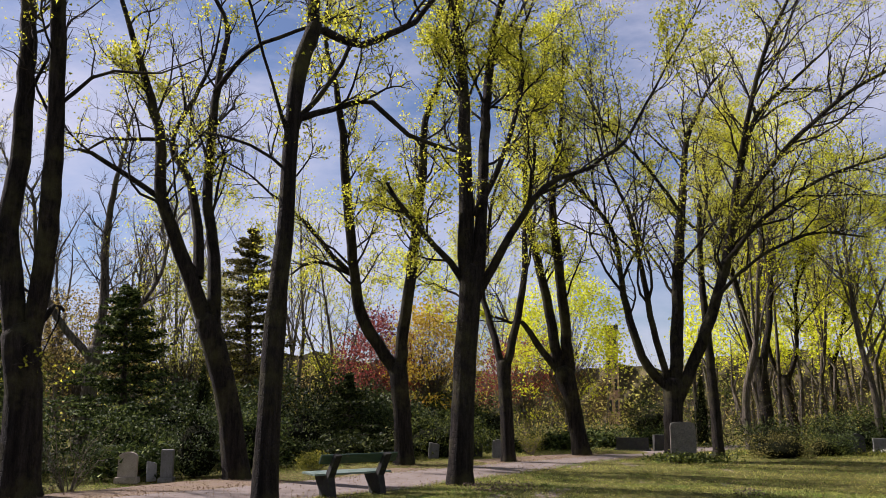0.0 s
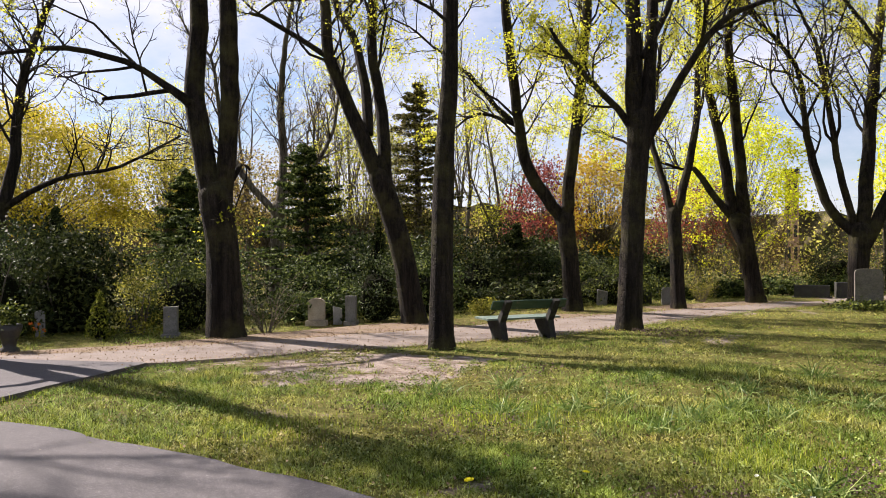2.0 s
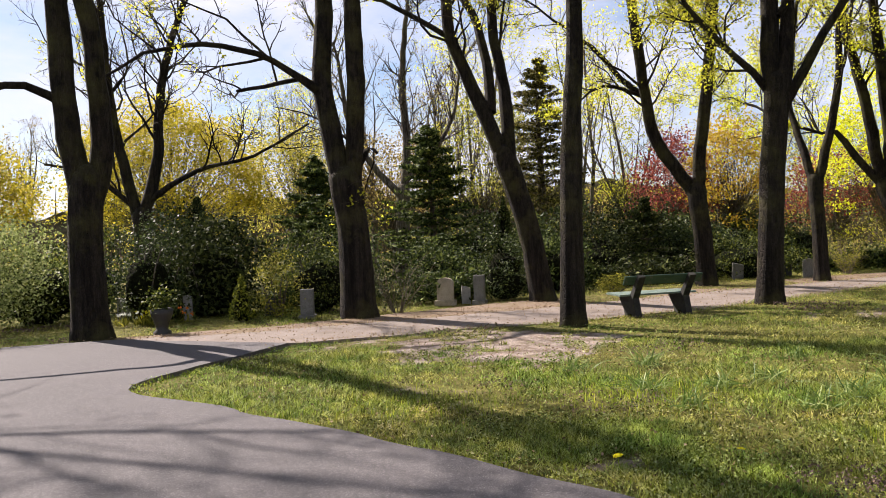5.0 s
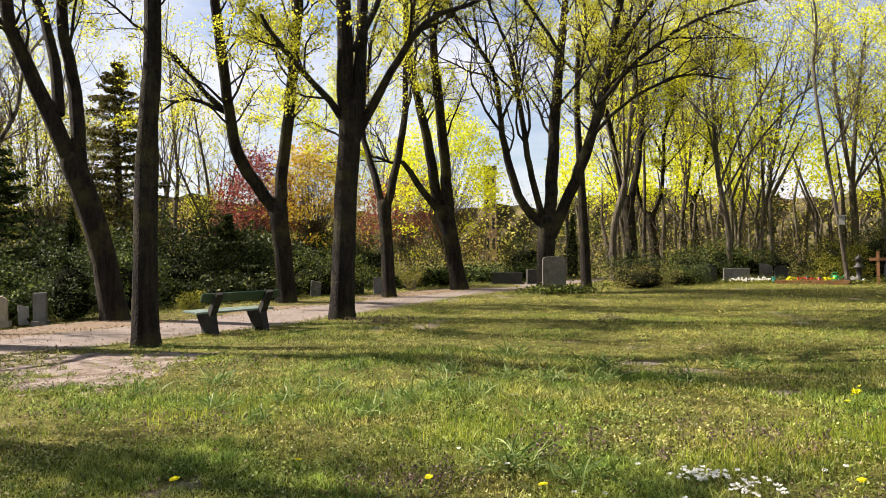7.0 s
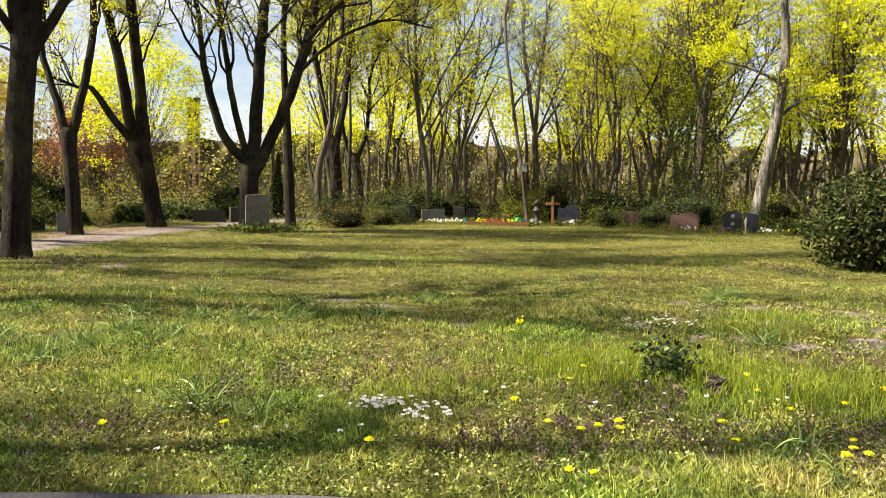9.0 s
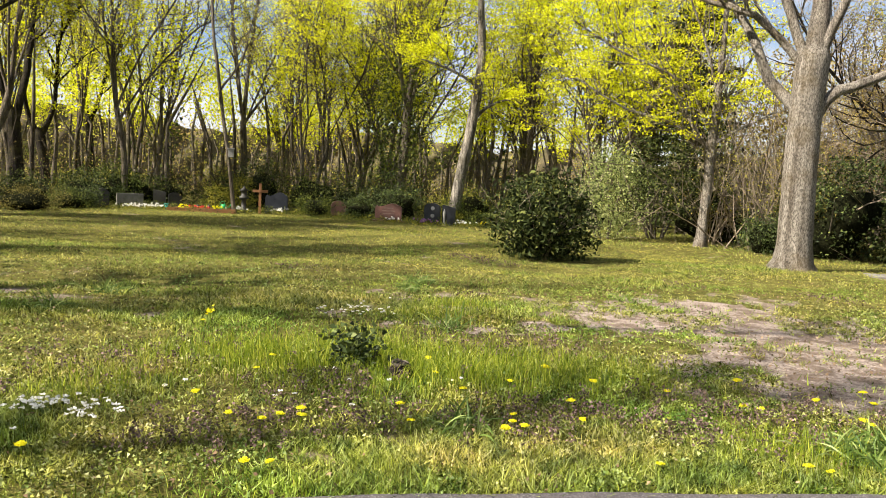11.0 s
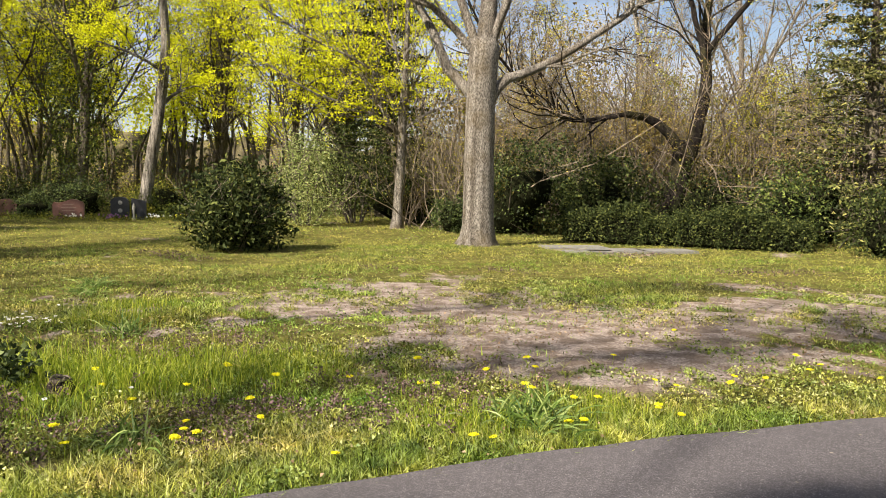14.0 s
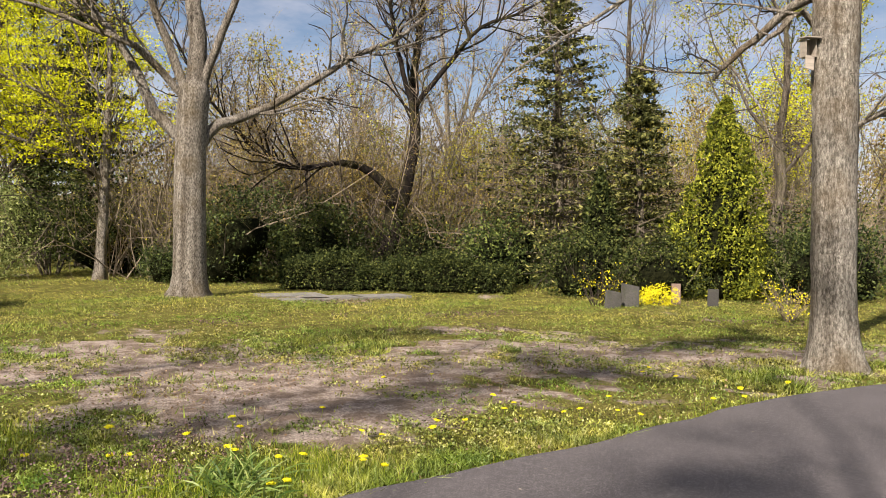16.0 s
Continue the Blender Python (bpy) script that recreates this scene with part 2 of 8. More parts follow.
# ---- meshes ----
class Geo:
    """Gathers tubes and leaf faces and turns them into one mesh."""

    def __init__(self):
        self.v, self.q, self.t, self.count = [], [], [], 0

    def add(self, verts, quads=None, tris=None):
        verts = np.asarray(verts, float).reshape(-1, 3)
        if quads is not None and len(quads):
            self.q.append(np.asarray(quads).reshape(-1, 4) + self.count)
        if tris is not None and len(tris):
            self.t.append(np.asarray(tris).reshape(-1, 3) + self.count)
        self.v.append(verts)
        self.count += len(verts)

    def tubes(self, P, R, sides=5, wobble=None):
        """P: N lines of k points, R: their radii."""
        P, R = np.asarray(P, float), np.asarray(R, float)
        n, k, _ = P.shape
        d = np.gradient(P, axis=1)
        d /= np.linalg.norm(d, axis=2, keepdims=True) + 1e-9
        ref = np.where(np.abs(d[:, :1, 2:3]) > 0.8, np.array([1.0, 0, 0]), np.array([0, 0, 1.0]))
        a = np.cross(d, np.broadcast_to(ref, d.shape))
        a /= np.linalg.norm(a, axis=2, keepdims=True) + 1e-9
        b = np.cross(d, a)
        ang = np.arange(sides) * 2 * np.pi / sides
        rr = R[:, :, None] * (np.ones(sides) if wobble is None else wobble)
        ring = P[:, :, None] + rr[..., None] * (np.cos(ang)[:, None] * a[:, :, None] + np.sin(ang)[:, None] * b[:, :, None])
        i, j, s = np.meshgrid(np.arange(n), np.arange(k - 1), np.arange(sides), indexing="ij")
        s2 = (s + 1) % sides
        at = (i * k + j) * sides
        quads = np.stack([at + s, at + s2, at + sides + s2, at + sides + s], -1).reshape(-1, 4)
        self.add(ring, quads)

    def ribbons(self, P, R, rng):
        """Thin shoots: a strip along each of N lines, wide as the shoot."""
        n, k, _ = P.shape
        d = P[:, -1] - P[:, 0]
        a = np.cross(d, rng.normal(size=(n, 3)))
        a /= np.linalg.norm(a, axis=1, keepdims=True) + 1e-9
        off = a[:, None] * R[..., None]
        i, j = np.meshgrid(np.arange(n), np.arange(k - 1), indexing="ij")
        at = (i * k + j) * 2
        self.add(np.stack([P - off, P + off], 2), np.stack([at, at + 1, at + 3, at + 2], -1))

    def leaves(self, C, size, rng, flat=0.0, long=1.0, fold=0.18):
        """A kite-shaped, slightly folded leaf at each place of C."""
        n = len(C)
        if not n:
            return
        size = np.broadcast_to(np.asarray(size, float), (n,))[:, None]
        u = rng.normal(size=(n, 3))
        u[:, 2] *= 1 - 0.6 * flat
        u /= np.linalg.norm(u, axis=1, keepdims=True)
        w = rng.normal(size=(n, 3))
        w[:, 2] *= 1 - 0.8 * flat
        w -= (w * u).sum(1, keepdims=True) * u
        w /= np.linalg.norm(w, axis=1, keepdims=True)
        nn = np.cross(u, w)
        tip, base = C + u * size * 0.5 * long, C - u * size * 0.5 * long
        l = C + w * size * 0.36 + nn * size * fold
        r = C - w * size * 0.36 + nn * size * fold
        verts = np.stack([base, l, tip, r], 1)
        self.add(verts, np.arange(4 * n).reshape(n, 4))

    def sprays(self, C, size, rng, flat=0.0, long=1.0, fold=0.18):
        """Leaves of the farther plants: one pointed face each."""
        at = self.count
        n = len(C)
        if not n:
            return
        self.leaves(C, np.asarray(size) * 1.15, rng, flat, long, fold)
        self.q.pop()
        v = self.v.pop().reshape(n, 4, 3)
        self.count = at
        self.add(np.stack([v[:, 1], v[:, 3] * 0.55 + v[:, 0] * 0.45, v[:, 2]], 1), None, np.arange(3 * n).reshape(n, 3))

    def mesh(self, name, smooth=False):
        me = bpy.data.meshes.new(name)
        v = np.concatenate(self.v) if self.v else np.zeros((0, 3))
        q = np.concatenate(self.q) if self.q else np.zeros((0, 4), int)
        t = np.concatenate(self.t) if self.t else np.zeros((0, 3), int)
        me.vertices.add(len(v))
        me.vertices.foreach_set("co", v.astype(np.float32).ravel())
        me.loops.add(q.size + t.size)
        me.loops.foreach_set("vertex_index", np.concatenate([q.ravel(), t.ravel()]).astype(np.int32))
        me.polygons.add(len(q) + len(t))
        starts = np.concatenate([np.arange(len(q)) * 4, q.size + np.arange(len(t)) * 3])
        me.polygons.foreach_set("loop_start", starts.astype(np.int32))
        me.update(calc_edges=True)
        if smooth:
            me.polygons.foreach_set("use_smooth", np.ones(len(me.polygons), bool))
        return me


def part(name, geo, material, parent, label="", smooth=False):
    """One mesh object from a Geo, a bmesh or a mesh, under a thing or a part."""
    if isinstance(geo, Geo):
        me = geo.mesh(name, smooth)
    elif isinstance(geo, bmesh.types.BMesh):
        me = bpy.data.meshes.new(name)
        geo.to_mesh(me)
        geo.free()
        if smooth:
            me.polygons.foreach_set("use_smooth", np.ones(len(me.polygons), bool))
    else:
        me = geo
    if not me.materials:
        me.materials.append(material)
    ob = new(name, me)
    ob.parent = parent
    return tagged(ob, label) if label else ob


def thing(name, m, label, category, group="", kind=""):
    ob = new(name)
    ob.matrix_world = m
    return tagged(ob, label, category, group, kind)


def setting(name, geo, material, label="", smooth=False):
    ob = part(name, geo, material, None, label, smooth)
    return tagged(ob, kind="structure")


def facing(x, y, z=0.0):
    """A pose on the ground whose local y points away from the walk's middle."""
    return pose(x, y, z, 0, 0, math.degrees(math.atan2(-x, y)))


def smooth_line(pts, step):
    """A soft line through points (rows of any width), with about that step."""
    p = np.asarray(pts, float)
    p = np.vstack([2 * p[0] - p[1], p, 2 * p[-1] - p[-2]])
    out = []
    for k in range(1, len(p) - 2):
        m = max(2, int(np.linalg.norm(p[k + 1][:3] - p[k][:3]) / step))
        for s in np.linspace(0, 1, m, endpoint=False):
            a, b, c, d = p[k - 1], p[k], p[k + 1], p[k + 2]
            out.append(0.5 * (2 * b + (c - a) * s + (2 * a - 5 * b + 4 * c - d) * s * s + (3 * b - a - 3 * c + d) * s**3))
    out.append(p[-2])
    return np.array(out)


def grow(start, way, length, k, rng, up=0.15, bend=0.25):
    """N lines of k points that leave start along way, wander and turn to the light."""
    n = len(start)
    P = np.empty((n, k, 3))
    P[:, 0] = start
    d = way / (np.linalg.norm(way, axis=1, keepdims=True) + 1e-9)
    step = (length / (k - 1))[:, None]
    for j in range(1, k):
        d = d + rng.normal(size=(n, 3)) * bend + np.array([0, 0, up])
        d /= np.linalg.norm(d, axis=1, keepdims=True)
        P[:, j] = P[:, j - 1] + d * step
    return P


def offshoots(P, R, per, rng, first=0.25, spread=1.0, lift=0.3):
    """Places, ways and radii for side shoots along each of N lines."""
    n, k, _ = P.shape
    s = first + (1 - first) * rng.random((n, per))
    f = s * (k - 1)
    i = np.minimum(f.astype(int), k - 2)
    w = (f - i)[..., None]
    rows = np.arange(n)[:, None]
    at = P[rows, i] * (1 - w) + P[rows, i + 1] * w
    along = P[rows, i + 1] - P[rows, i]
    along /= np.linalg.norm(along, axis=2, keepdims=True) + 1e-9
    side = rng.normal(size=at.shape)
    side -= (side * along).sum(2, keepdims=True) * along
    side /= np.linalg.norm(side, axis=2, keepdims=True) + 1e-9
    way = along * 0.75 + side * spread + np.array([0, 0, lift])
    rad = R[rows, i] * (1 - w[..., 0]) + R[rows, i + 1] * w[..., 0]
    return at.reshape(-1, 3), way.reshape(-1, 3), rad.reshape(-1), s.reshape(-1)


def stem_geo(line, rng, sides=12, flare=0.0):
    """A trunk or limb along rows of x, y, z, radius, with an uneven outline and, for a trunk, a root flare."""
    geo = Geo()
    p, r = line[:, :3], line[:, 3].copy()
    k = len(p)
    wob = 1 + 0.05 * rng.normal(size=(k, sides))
    wob = (wob + np.roll(wob, 1, 1) + np.roll(wob, 1, 0)) / 3
    if flare:
        h = np.clip(p[:, 2], 0, None)
        lobes = 1 + 0.55 * np.sin(np.arange(sides) * 2 * np.pi / sides * 5 + rng.random() * 6)[None] * np.exp(-h / 0.16)[:, None]
        wob = wob * (1 + flare * np.exp(-h / 0.2)[:, None] * lobes)
    tip = p[-1] + (p[-1] - p[-2]) / (np.linalg.norm(p[-1] - p[-2]) + 1e-9) * r[-1] * np.array([[0.55], [0.85]])
    p, r = np.vstack([p, tip]), np.concatenate([r, [r[-1] * 0.75, r[-1] * 0.04]])
    wob = np.vstack([wob, wob[-1:], wob[-1:]])
    geo.tubes(p[None], r[None], sides, wob[None])
    return geo


def tree(name, x, y, trunk, limbs, seed, label, leafy=1.0, top=15.0, bark=None, leaf=None, twig=None, size=0.08, density=1.0, reach=3.0, group="park trees", droop=0.12, category="tree", sub=4, per_tip=6, joined=False, lowest=2.2, spray=0.0, high=0.0, above=10.0):
    """A tree: its trunk and main limbs along given lines (across, up, radius), then boughs, twigs and young leaves that grow from them."""
    rng = np.random.default_rng(seed)
    slim = 1.0 if bark else 0.9
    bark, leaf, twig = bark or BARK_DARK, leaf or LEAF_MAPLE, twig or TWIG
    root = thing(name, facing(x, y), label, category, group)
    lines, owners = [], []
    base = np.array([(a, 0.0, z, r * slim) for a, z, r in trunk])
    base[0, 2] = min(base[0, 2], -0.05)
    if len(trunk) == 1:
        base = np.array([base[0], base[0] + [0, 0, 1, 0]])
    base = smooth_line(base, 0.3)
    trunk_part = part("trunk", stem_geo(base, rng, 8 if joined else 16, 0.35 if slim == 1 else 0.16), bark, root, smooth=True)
    for limb in limbs:
        q = np.array([(a, 0.0, z, r * slim) for a, z, r in limb])
        rise = np.linalg.norm(q[:, [0, 2]] - q[0, [0, 2]], axis=1)
        lean = rng.uniform(-0.38, 0.38)
        q[:, 1] = lean * rise
        near = np.argmin(np.linalg.norm(base[:, [0, 2]] - q[0, [0, 2]], axis=1))
        if np.linalg.norm(base[near, [0, 2]] - q[0, [0, 2]]) < base[near, 3] + 0.25:      # let it rise out of the trunk's heart
            low = np.argmin(np.abs(base[:, 2] - (q[0, 2] - 0.55)))
            q = np.vstack([[*base[low, :3], min(base[low, 3] * 0.8, q[0, 3] * 1.15)], q])
        if q[-1, 2] < top - 1 and q[-1, 3] > 0.045:          # carry the limb on into the crown
            way = q[-1, :3] - q[-2, :3]
            way /= np.linalg.norm(way)
            n = max(3, int((top - q[-1, 2]) / 1.2))
            more, r0 = [], q[-1, 3]
            at = q[-1, :3].copy()
            for j in range(n):
                way = way + rng.normal(size=3) * 0.2 + [0, 0, 0.12]
                way /= np.linalg.norm(way)
                at = at + way * rng.uniform(1.0, 1.4)
                more.append((*at, max(0.012, r0 * (1 - (j + 1) / (n + 0.3)))))
            q = np.vstack([q, more])
        line = smooth_line(q, 0.7 if joined else 0.35)
        line[1:, :3] += rng.normal(size=(len(line) - 1, 3)) * 0.012
        lines.append(line)
        owners.append(part("limb", stem_geo(line, rng, 6 if joined else 9), bark, root, smooth=True))
    if not limbs:
        lines, owners = [base], [trunk_part]
    # boughs
    starts, ways, lens, rads, belongs = [], [], [], [], []
    for line, owner in zip(lines, owners):
        seg = np.linalg.norm(np.diff(line[:, :3], axis=0), axis=1).sum()
        m = max(2, int(seg * 2.1 * density))
        at, way, rad, s = offshoots(line[None, :, :3], line[None, :, 3], m, rng, 0.25 if limbs else 0.4, 1.0, 0.35)
        keep = at[:, 2] > lowest
        belongs += [owner] * int(keep.sum())
        starts.append(at[keep]); ways.append(way[keep]); rads.append(rad[keep])
        lens.append(reach * (0.45 + 0.55 * rng.random(keep.sum())) * (1.15 - 0.55 * s[keep]))
    starts, ways, rads, lens = map(np.concatenate, (starts, ways, rads, lens))
    k1 = 6 if joined else 8
    P1 = grow(starts, ways, lens, k1, rng, 0.10, 0.20)
    R1 = np.minimum(rads * 0.55, 0.012 + 0.011 * lens)[:, None] * np.linspace(1, 0.25, k1)
    if joined:
        bough = Geo()
        bough.tubes(P1, R1, 3)
        tagged(part("branching", bough, bark, root), kind="stuff")
    else:
        for line, rad1, owner in zip(P1, R1, belongs):
            bough = Geo()
            bough.tubes(line[None], rad1[None], 5)
            part("bough", bough, bark, owner)
    per2 = 4 if joined else 11
    at, way, rad, s = offshoots(P1, R1, per2, rng, 0.2, 0.9, 0.15)
    l2 = 0.34 * np.repeat(lens, per2) * (0.5 + 0.7 * rng.random(len(at)))
    P2 = grow(at, way, l2, 4 if joined else 5, rng, droop * 0.4, 0.24)
    R2 = np.clip(rad * 0.6, 0.003 if joined else 0.006, 0.010 if joined else 0.015)[:, None] * np.linspace(1, 0.45, P2.shape[1])
    twigs = Geo()
    twigs.ribbons(P2, R2 * 1.25, rng)
    at, way, rad, s = offshoots(P2, R2, sub, rng, 0.25, 0.9, 0.1)
    l3 = 0.42 * np.repeat(l2, sub) * (0.5 + 0.8 * rng.random(len(at)))
    k3 = 2 if joined else 3
    P3 = grow(at, way, l3, k3, rng, droop, 0.2 if joined else 0.3)
    R3 = np.clip(rad * 0.7, 0.002 if joined else 0.0042, 0.005 if joined else 0.008)[:, None] * np.linspace(1, 0.6, k3)
    twigs.ribbons(P3, R3, rng)
    tagged(part("fine_branching", twigs, twig, root), kind="stuff")
    if leafy > 0:
        tips = np.concatenate([P3[::3, -1] if spray else P3[:, -1], P2[:, -1]] + ([] if joined else [P3.mean(1)]))
        # leaves come in drifts, not evenly
        drift = np.sin(tips @ rng.normal(size=(3, 3)) * 0.9 + rng.random(3) * 6).sum(1)
        tips = tips[rng.random(len(tips)) < np.clip((leafy + high * np.clip((tips[:, 2] - above) / 3, 0, 1)) * (0.75 + 0.35 * drift), 0.02, 1)]
        spread = np.array([spray, spray, spray * 0.22]) if spray else size
        C = np.repeat(tips, per_tip, 0) + rng.normal(size=(len(tips) * per_tip, 3)) * spread
        crown = Geo()
        crown.sprays(C, size * (0.6 + 0.7 * rng.random(len(C))), rng, 0.6 if spray else 0.35)
        tagged(part("crown", crown, leaf, root), kind="stuff")
    return root


# ---- ground, road, paths ----
ROAD = [(-7.7, 11.6), (-7.6, 10.2), (-7.55, 8.95), (-7.2, 7.5), (-5.76, 7.0), (-4.3, 6.46), (-2.95, 5.88), (-1.1, 5.09), (0.15, 4.5), (1.6, 3.75), (3.06, 2.85), (4.5, 1.75),
        (5.5, 0.86), (6.85, -0.55), (7.7, -1.34), (8.63, -2.2), (9.3, -2.95), (10.3, -4.35), (11.3, -6.2), (14.0, -12.0), (16.0, -20.0),
        (11.5, -21.0), (9.0, -13.0), (6.0, -6.5), (3.0, -3.6), (-1.0, -1.9), (-5.0, -0.4), (-9.0, 2.0), (-16.0, 3.9), (-34.0, 1.5), (-36.0, 4.5), (-24.0, 6.0), (-16.0, 7.4), (-12.5, 10.6), (-11.35, 11.65)]
PATH_NEAR = [(-7.7, 11.63), (-6.63, 12.7), (-5.04, 14.3), (-3.6, 15.5), (-2.6, 16.8), (-1.7, 17.7), (-0.9, 19.1), (1.0, 22.3), (3.9, 27.2), (6.3, 30.9), (10.0, 35.0), (17.0, 41.0)]
PATH_FAR = [(-11.35, 11.68), (-9.35, 13.2), (-7.9, 14.7), (-6.4, 16.6), (-5.0, 18.3), (-3.9, 19.8), (-2.3, 22.3), (0.4, 25.8), (3.1, 29.2), (5.6, 33.3), (9.0, 37.0), (16.0, 43.5)]
BED = [(-11.7, 12.05), (-9.84, 13.9), (-8.8, 15.4), (-7.9, 17.4), (-6.7, 19.5), (-5.2, 21.0), (-4.2, 22.6), (-3.2, 24.0), (-0.6, 27.3), (2.2, 30.6)]
# bare, trodden soil in the lawn: centre, half lengths, turn
SOIL = [(-4.75, 11.9, 1.9, 1.55, 0.75), (10.5, 2.6, 5.2, 2.5, 1.95), (11.9, -1.6, 3.4, 1.7, 1.75), (8.3, 1.6, 2.4, 0.8, 2.3), (9.6, 5.4, 1.9, 1.0, 2.3), (19.6, 4.4, 1.2, 0.6, 1.6)]


def inside(pts, ring):
    """Which of the points lie in the outline."""
    pts, ring = np.asarray(pts), np.asarray(ring)
    hit = np.zeros(len(pts), bool)
    for (xa, ya), (xb, yb) in zip(ring, np.roll(ring, -1, 0)):
        if ya != yb:
            hit ^= ((ya > pts[:, 1]) != (yb > pts[:, 1])) & (pts[:, 0] < (xb - xa) * (pts[:, 1] - ya) / (yb - ya) + xa)
    return hit


def soft_noise(pts, scale, seed):
    """A smooth random field from a few waves."""
    r = np.random.default_rng(seed)
    k = r.normal(size=(14, 2)) * scale
    return np.sin(pts @ k.T + r.random(14) * 6.283).sum(1) / 14**0.5


def bareness(pts):
    """How bare the soil is: above 0.5 hardly anything grows."""
    out = np.zeros(len(pts))
    for x, y, a, b, turn in SOIL:
        c, s = math.cos(turn), math.sin(turn)
        d = pts - [x, y]
        u, v = (d[:, 0] * c + d[:, 1] * s) / a, (-d[:, 0] * s + d[:, 1] * c) / b
        out = np.maximum(out, 1.25 - 0.75 * np.hypot(u, v))
    return out + np.clip(out + 0.75, 0, 1) * (0.30 * soft_noise(pts, 1.7, 3) + 0.26 * soft_noise(pts, 4.5, 4) + 0.16 * soft_noise(pts, 10.0, 6))


def ground_height(pts):
    return 0.035 * soft_noise(pts, 0.5, 8) * np.clip(np.hypot(pts[:, 0], pts[:, 1]) / 10 - 0.3, 0, 1)


def ragged(line, step, amount, seed):
    p = smooth_line([(x, y, 0) for x, y in line], step)[:, :2]
    r = np.random.default_rng(seed)
    t = np.gradient(p, axis=0)
    t /= np.linalg.norm(t, axis=1, keepdims=True) + 1e-9
    w = r.normal(size=len(p))
    w = np.convolve(w, [0.25, 0.5, 0.25], "same") * amount
    return p + np.stack([-t[:, 1], t[:, 0]], 1) * w[:, None]


def slab(ring, z0, z1):
    """A flat sheet of an outline, with its edges down to z0."""
    bm = bmesh.new()
    top = [bm.verts.new((x, y, z1)) for x, y in ring]
    low = [bm.verts.new((x, y, z0)) for x, y in ring]
    f = bm.faces.new(top)
    for a in range(len(ring)):
        b = (a + 1) % len(ring)
        bm.faces.new((top[a], low[a], low[b], top[b]))
    bmesh.ops.triangulate(bm, faces=[f])
    bmesh.ops.recalc_face_normals(bm, faces=bm.faces)
    return bm


def ground_material():
    m, n, l, b = nodes_of("lawn_soil", 0.95, 0.1)
    co = n.new("ShaderNodeTexCoord").outputs["Object"]
    big, mid, fine = noise_node(n, l, 0.35, 5, 0.6, co), noise_node(n, l, 3.0, 6, 0.65, co), noise_node(n, l, 45.0, 4, 0.7, co)
    turf = ramp(n, l, mid, [(0.3, (0.03, 0.033, 0.007)), (0.5, (0.12, 0.116, 0.024)), (0.72, (0.30, 0.27, 0.085))])
    turf = mix(n, l, ramp(n, l, big, [(0.4, (0, 0, 0)), (0.7, (0.6, 0.6, 0.6))]), turf, (0.20, 0.178, 0.045))
    turf = mix(n, l, ramp(n, l, fine, [(0.38, (0.8, 0.8, 0.8)), (0.56, (0, 0, 0))]), turf, (0.035, 0.036, 0.009))
    dirt = ramp(n, l, fine, [(0.36, (0.18, 0.145, 0.122)), (0.66, (0.52, 0.44, 0.38))])
    # the same bare places as in the plan
    at = n.new("ShaderNodeAttribute")
    at.attribute_name = "bare"
    ad = n.new("ShaderNodeMath")
    ad.operation = "MULTIPLY_ADD"
    l.new(noise_node(n, l, 6.0, 6, 0.7, co), ad.inputs[0])
    ad.inputs[1].default_value = 0.9
    l.new(at.outputs["Fac"], ad.inputs[2])
    mp2 = n.new("ShaderNodeMapRange")
    mp2.inputs["From Min"].default_value, mp2.inputs["From Max"].default_value = 0.88, 1.06
    l.new(ad.outputs[0], mp2.inputs["Value"])
    dirt = mix(n, l, ramp(n, l, mid, [(0.44, (0, 0, 0)), (0.56, (0.75, 0.75, 0.75))]), dirt, (0.13, 0.092, 0.066))
    dirt = mix(n, l, ramp(n, l, noise_node(n, l, 16.0, 5, 0.7, co), [(0.5, (0, 0, 0)), (0.66, (0.6, 0.6, 0.6))]), dirt, (0.08, 0.06, 0.042))
    col = mix(n, l, mp2.outputs["Result"], turf, dirt)
    l.new(col, b.inputs["Base Color"])
    bump(n, l, b, mix(n, l, 0.5, noise_node(n, l, 11.0, 6, 0.7, co), fine), 1.0, 0.07)
    return m


def asphalt_material():
    m, n, l, b = nodes_of("asphalt", 0.9, 0.25)
    co = n.new("ShaderNodeTexCoord").outputs["Object"]
    grit, worn = noise_node(n, l, 105.0, 3, 0.75, co), noise_node(n, l, 0.8, 6, 0.6, co)
    col = ramp(n, l, grit, [(0.36, (0.026, 0.024, 0.025)), (0.56, (0.095, 0.088, 0.09)), (0.68, (0.27, 0.25, 0.25))])
    col = mix(n, l, ramp(n, l, worn, [(0.35, (0, 0, 0)), (0.7, (0.45, 0.45, 0.45))]), col, (0.125, 0.113, 0.116))
    col = mix(n, l, ramp(n, l, noise_node(n, l, 26.0, 5, 0.7, co), [(0.42, (0.55, 0.55, 0.55)), (0.6, (0, 0, 0))]), col, (0.055, 0.05, 0.052))
    spots = n.new("ShaderNodeTexVoronoi")
    spots.inputs["Scale"].default_value = 3.3
    l.new(co, spots.inputs["Vector"])
    col = mix(n, l, ramp(n, l, spots.outputs["Distance"], [(0.02, (0.6, 0.6, 0.6)), (0.045, (0, 0, 0))]), col, (0.34, 0.30, 0.22))
    l.new(col, b.inputs["Base Color"])
    bump(n, l, b, grit, 0.8, 0.006)
    return m


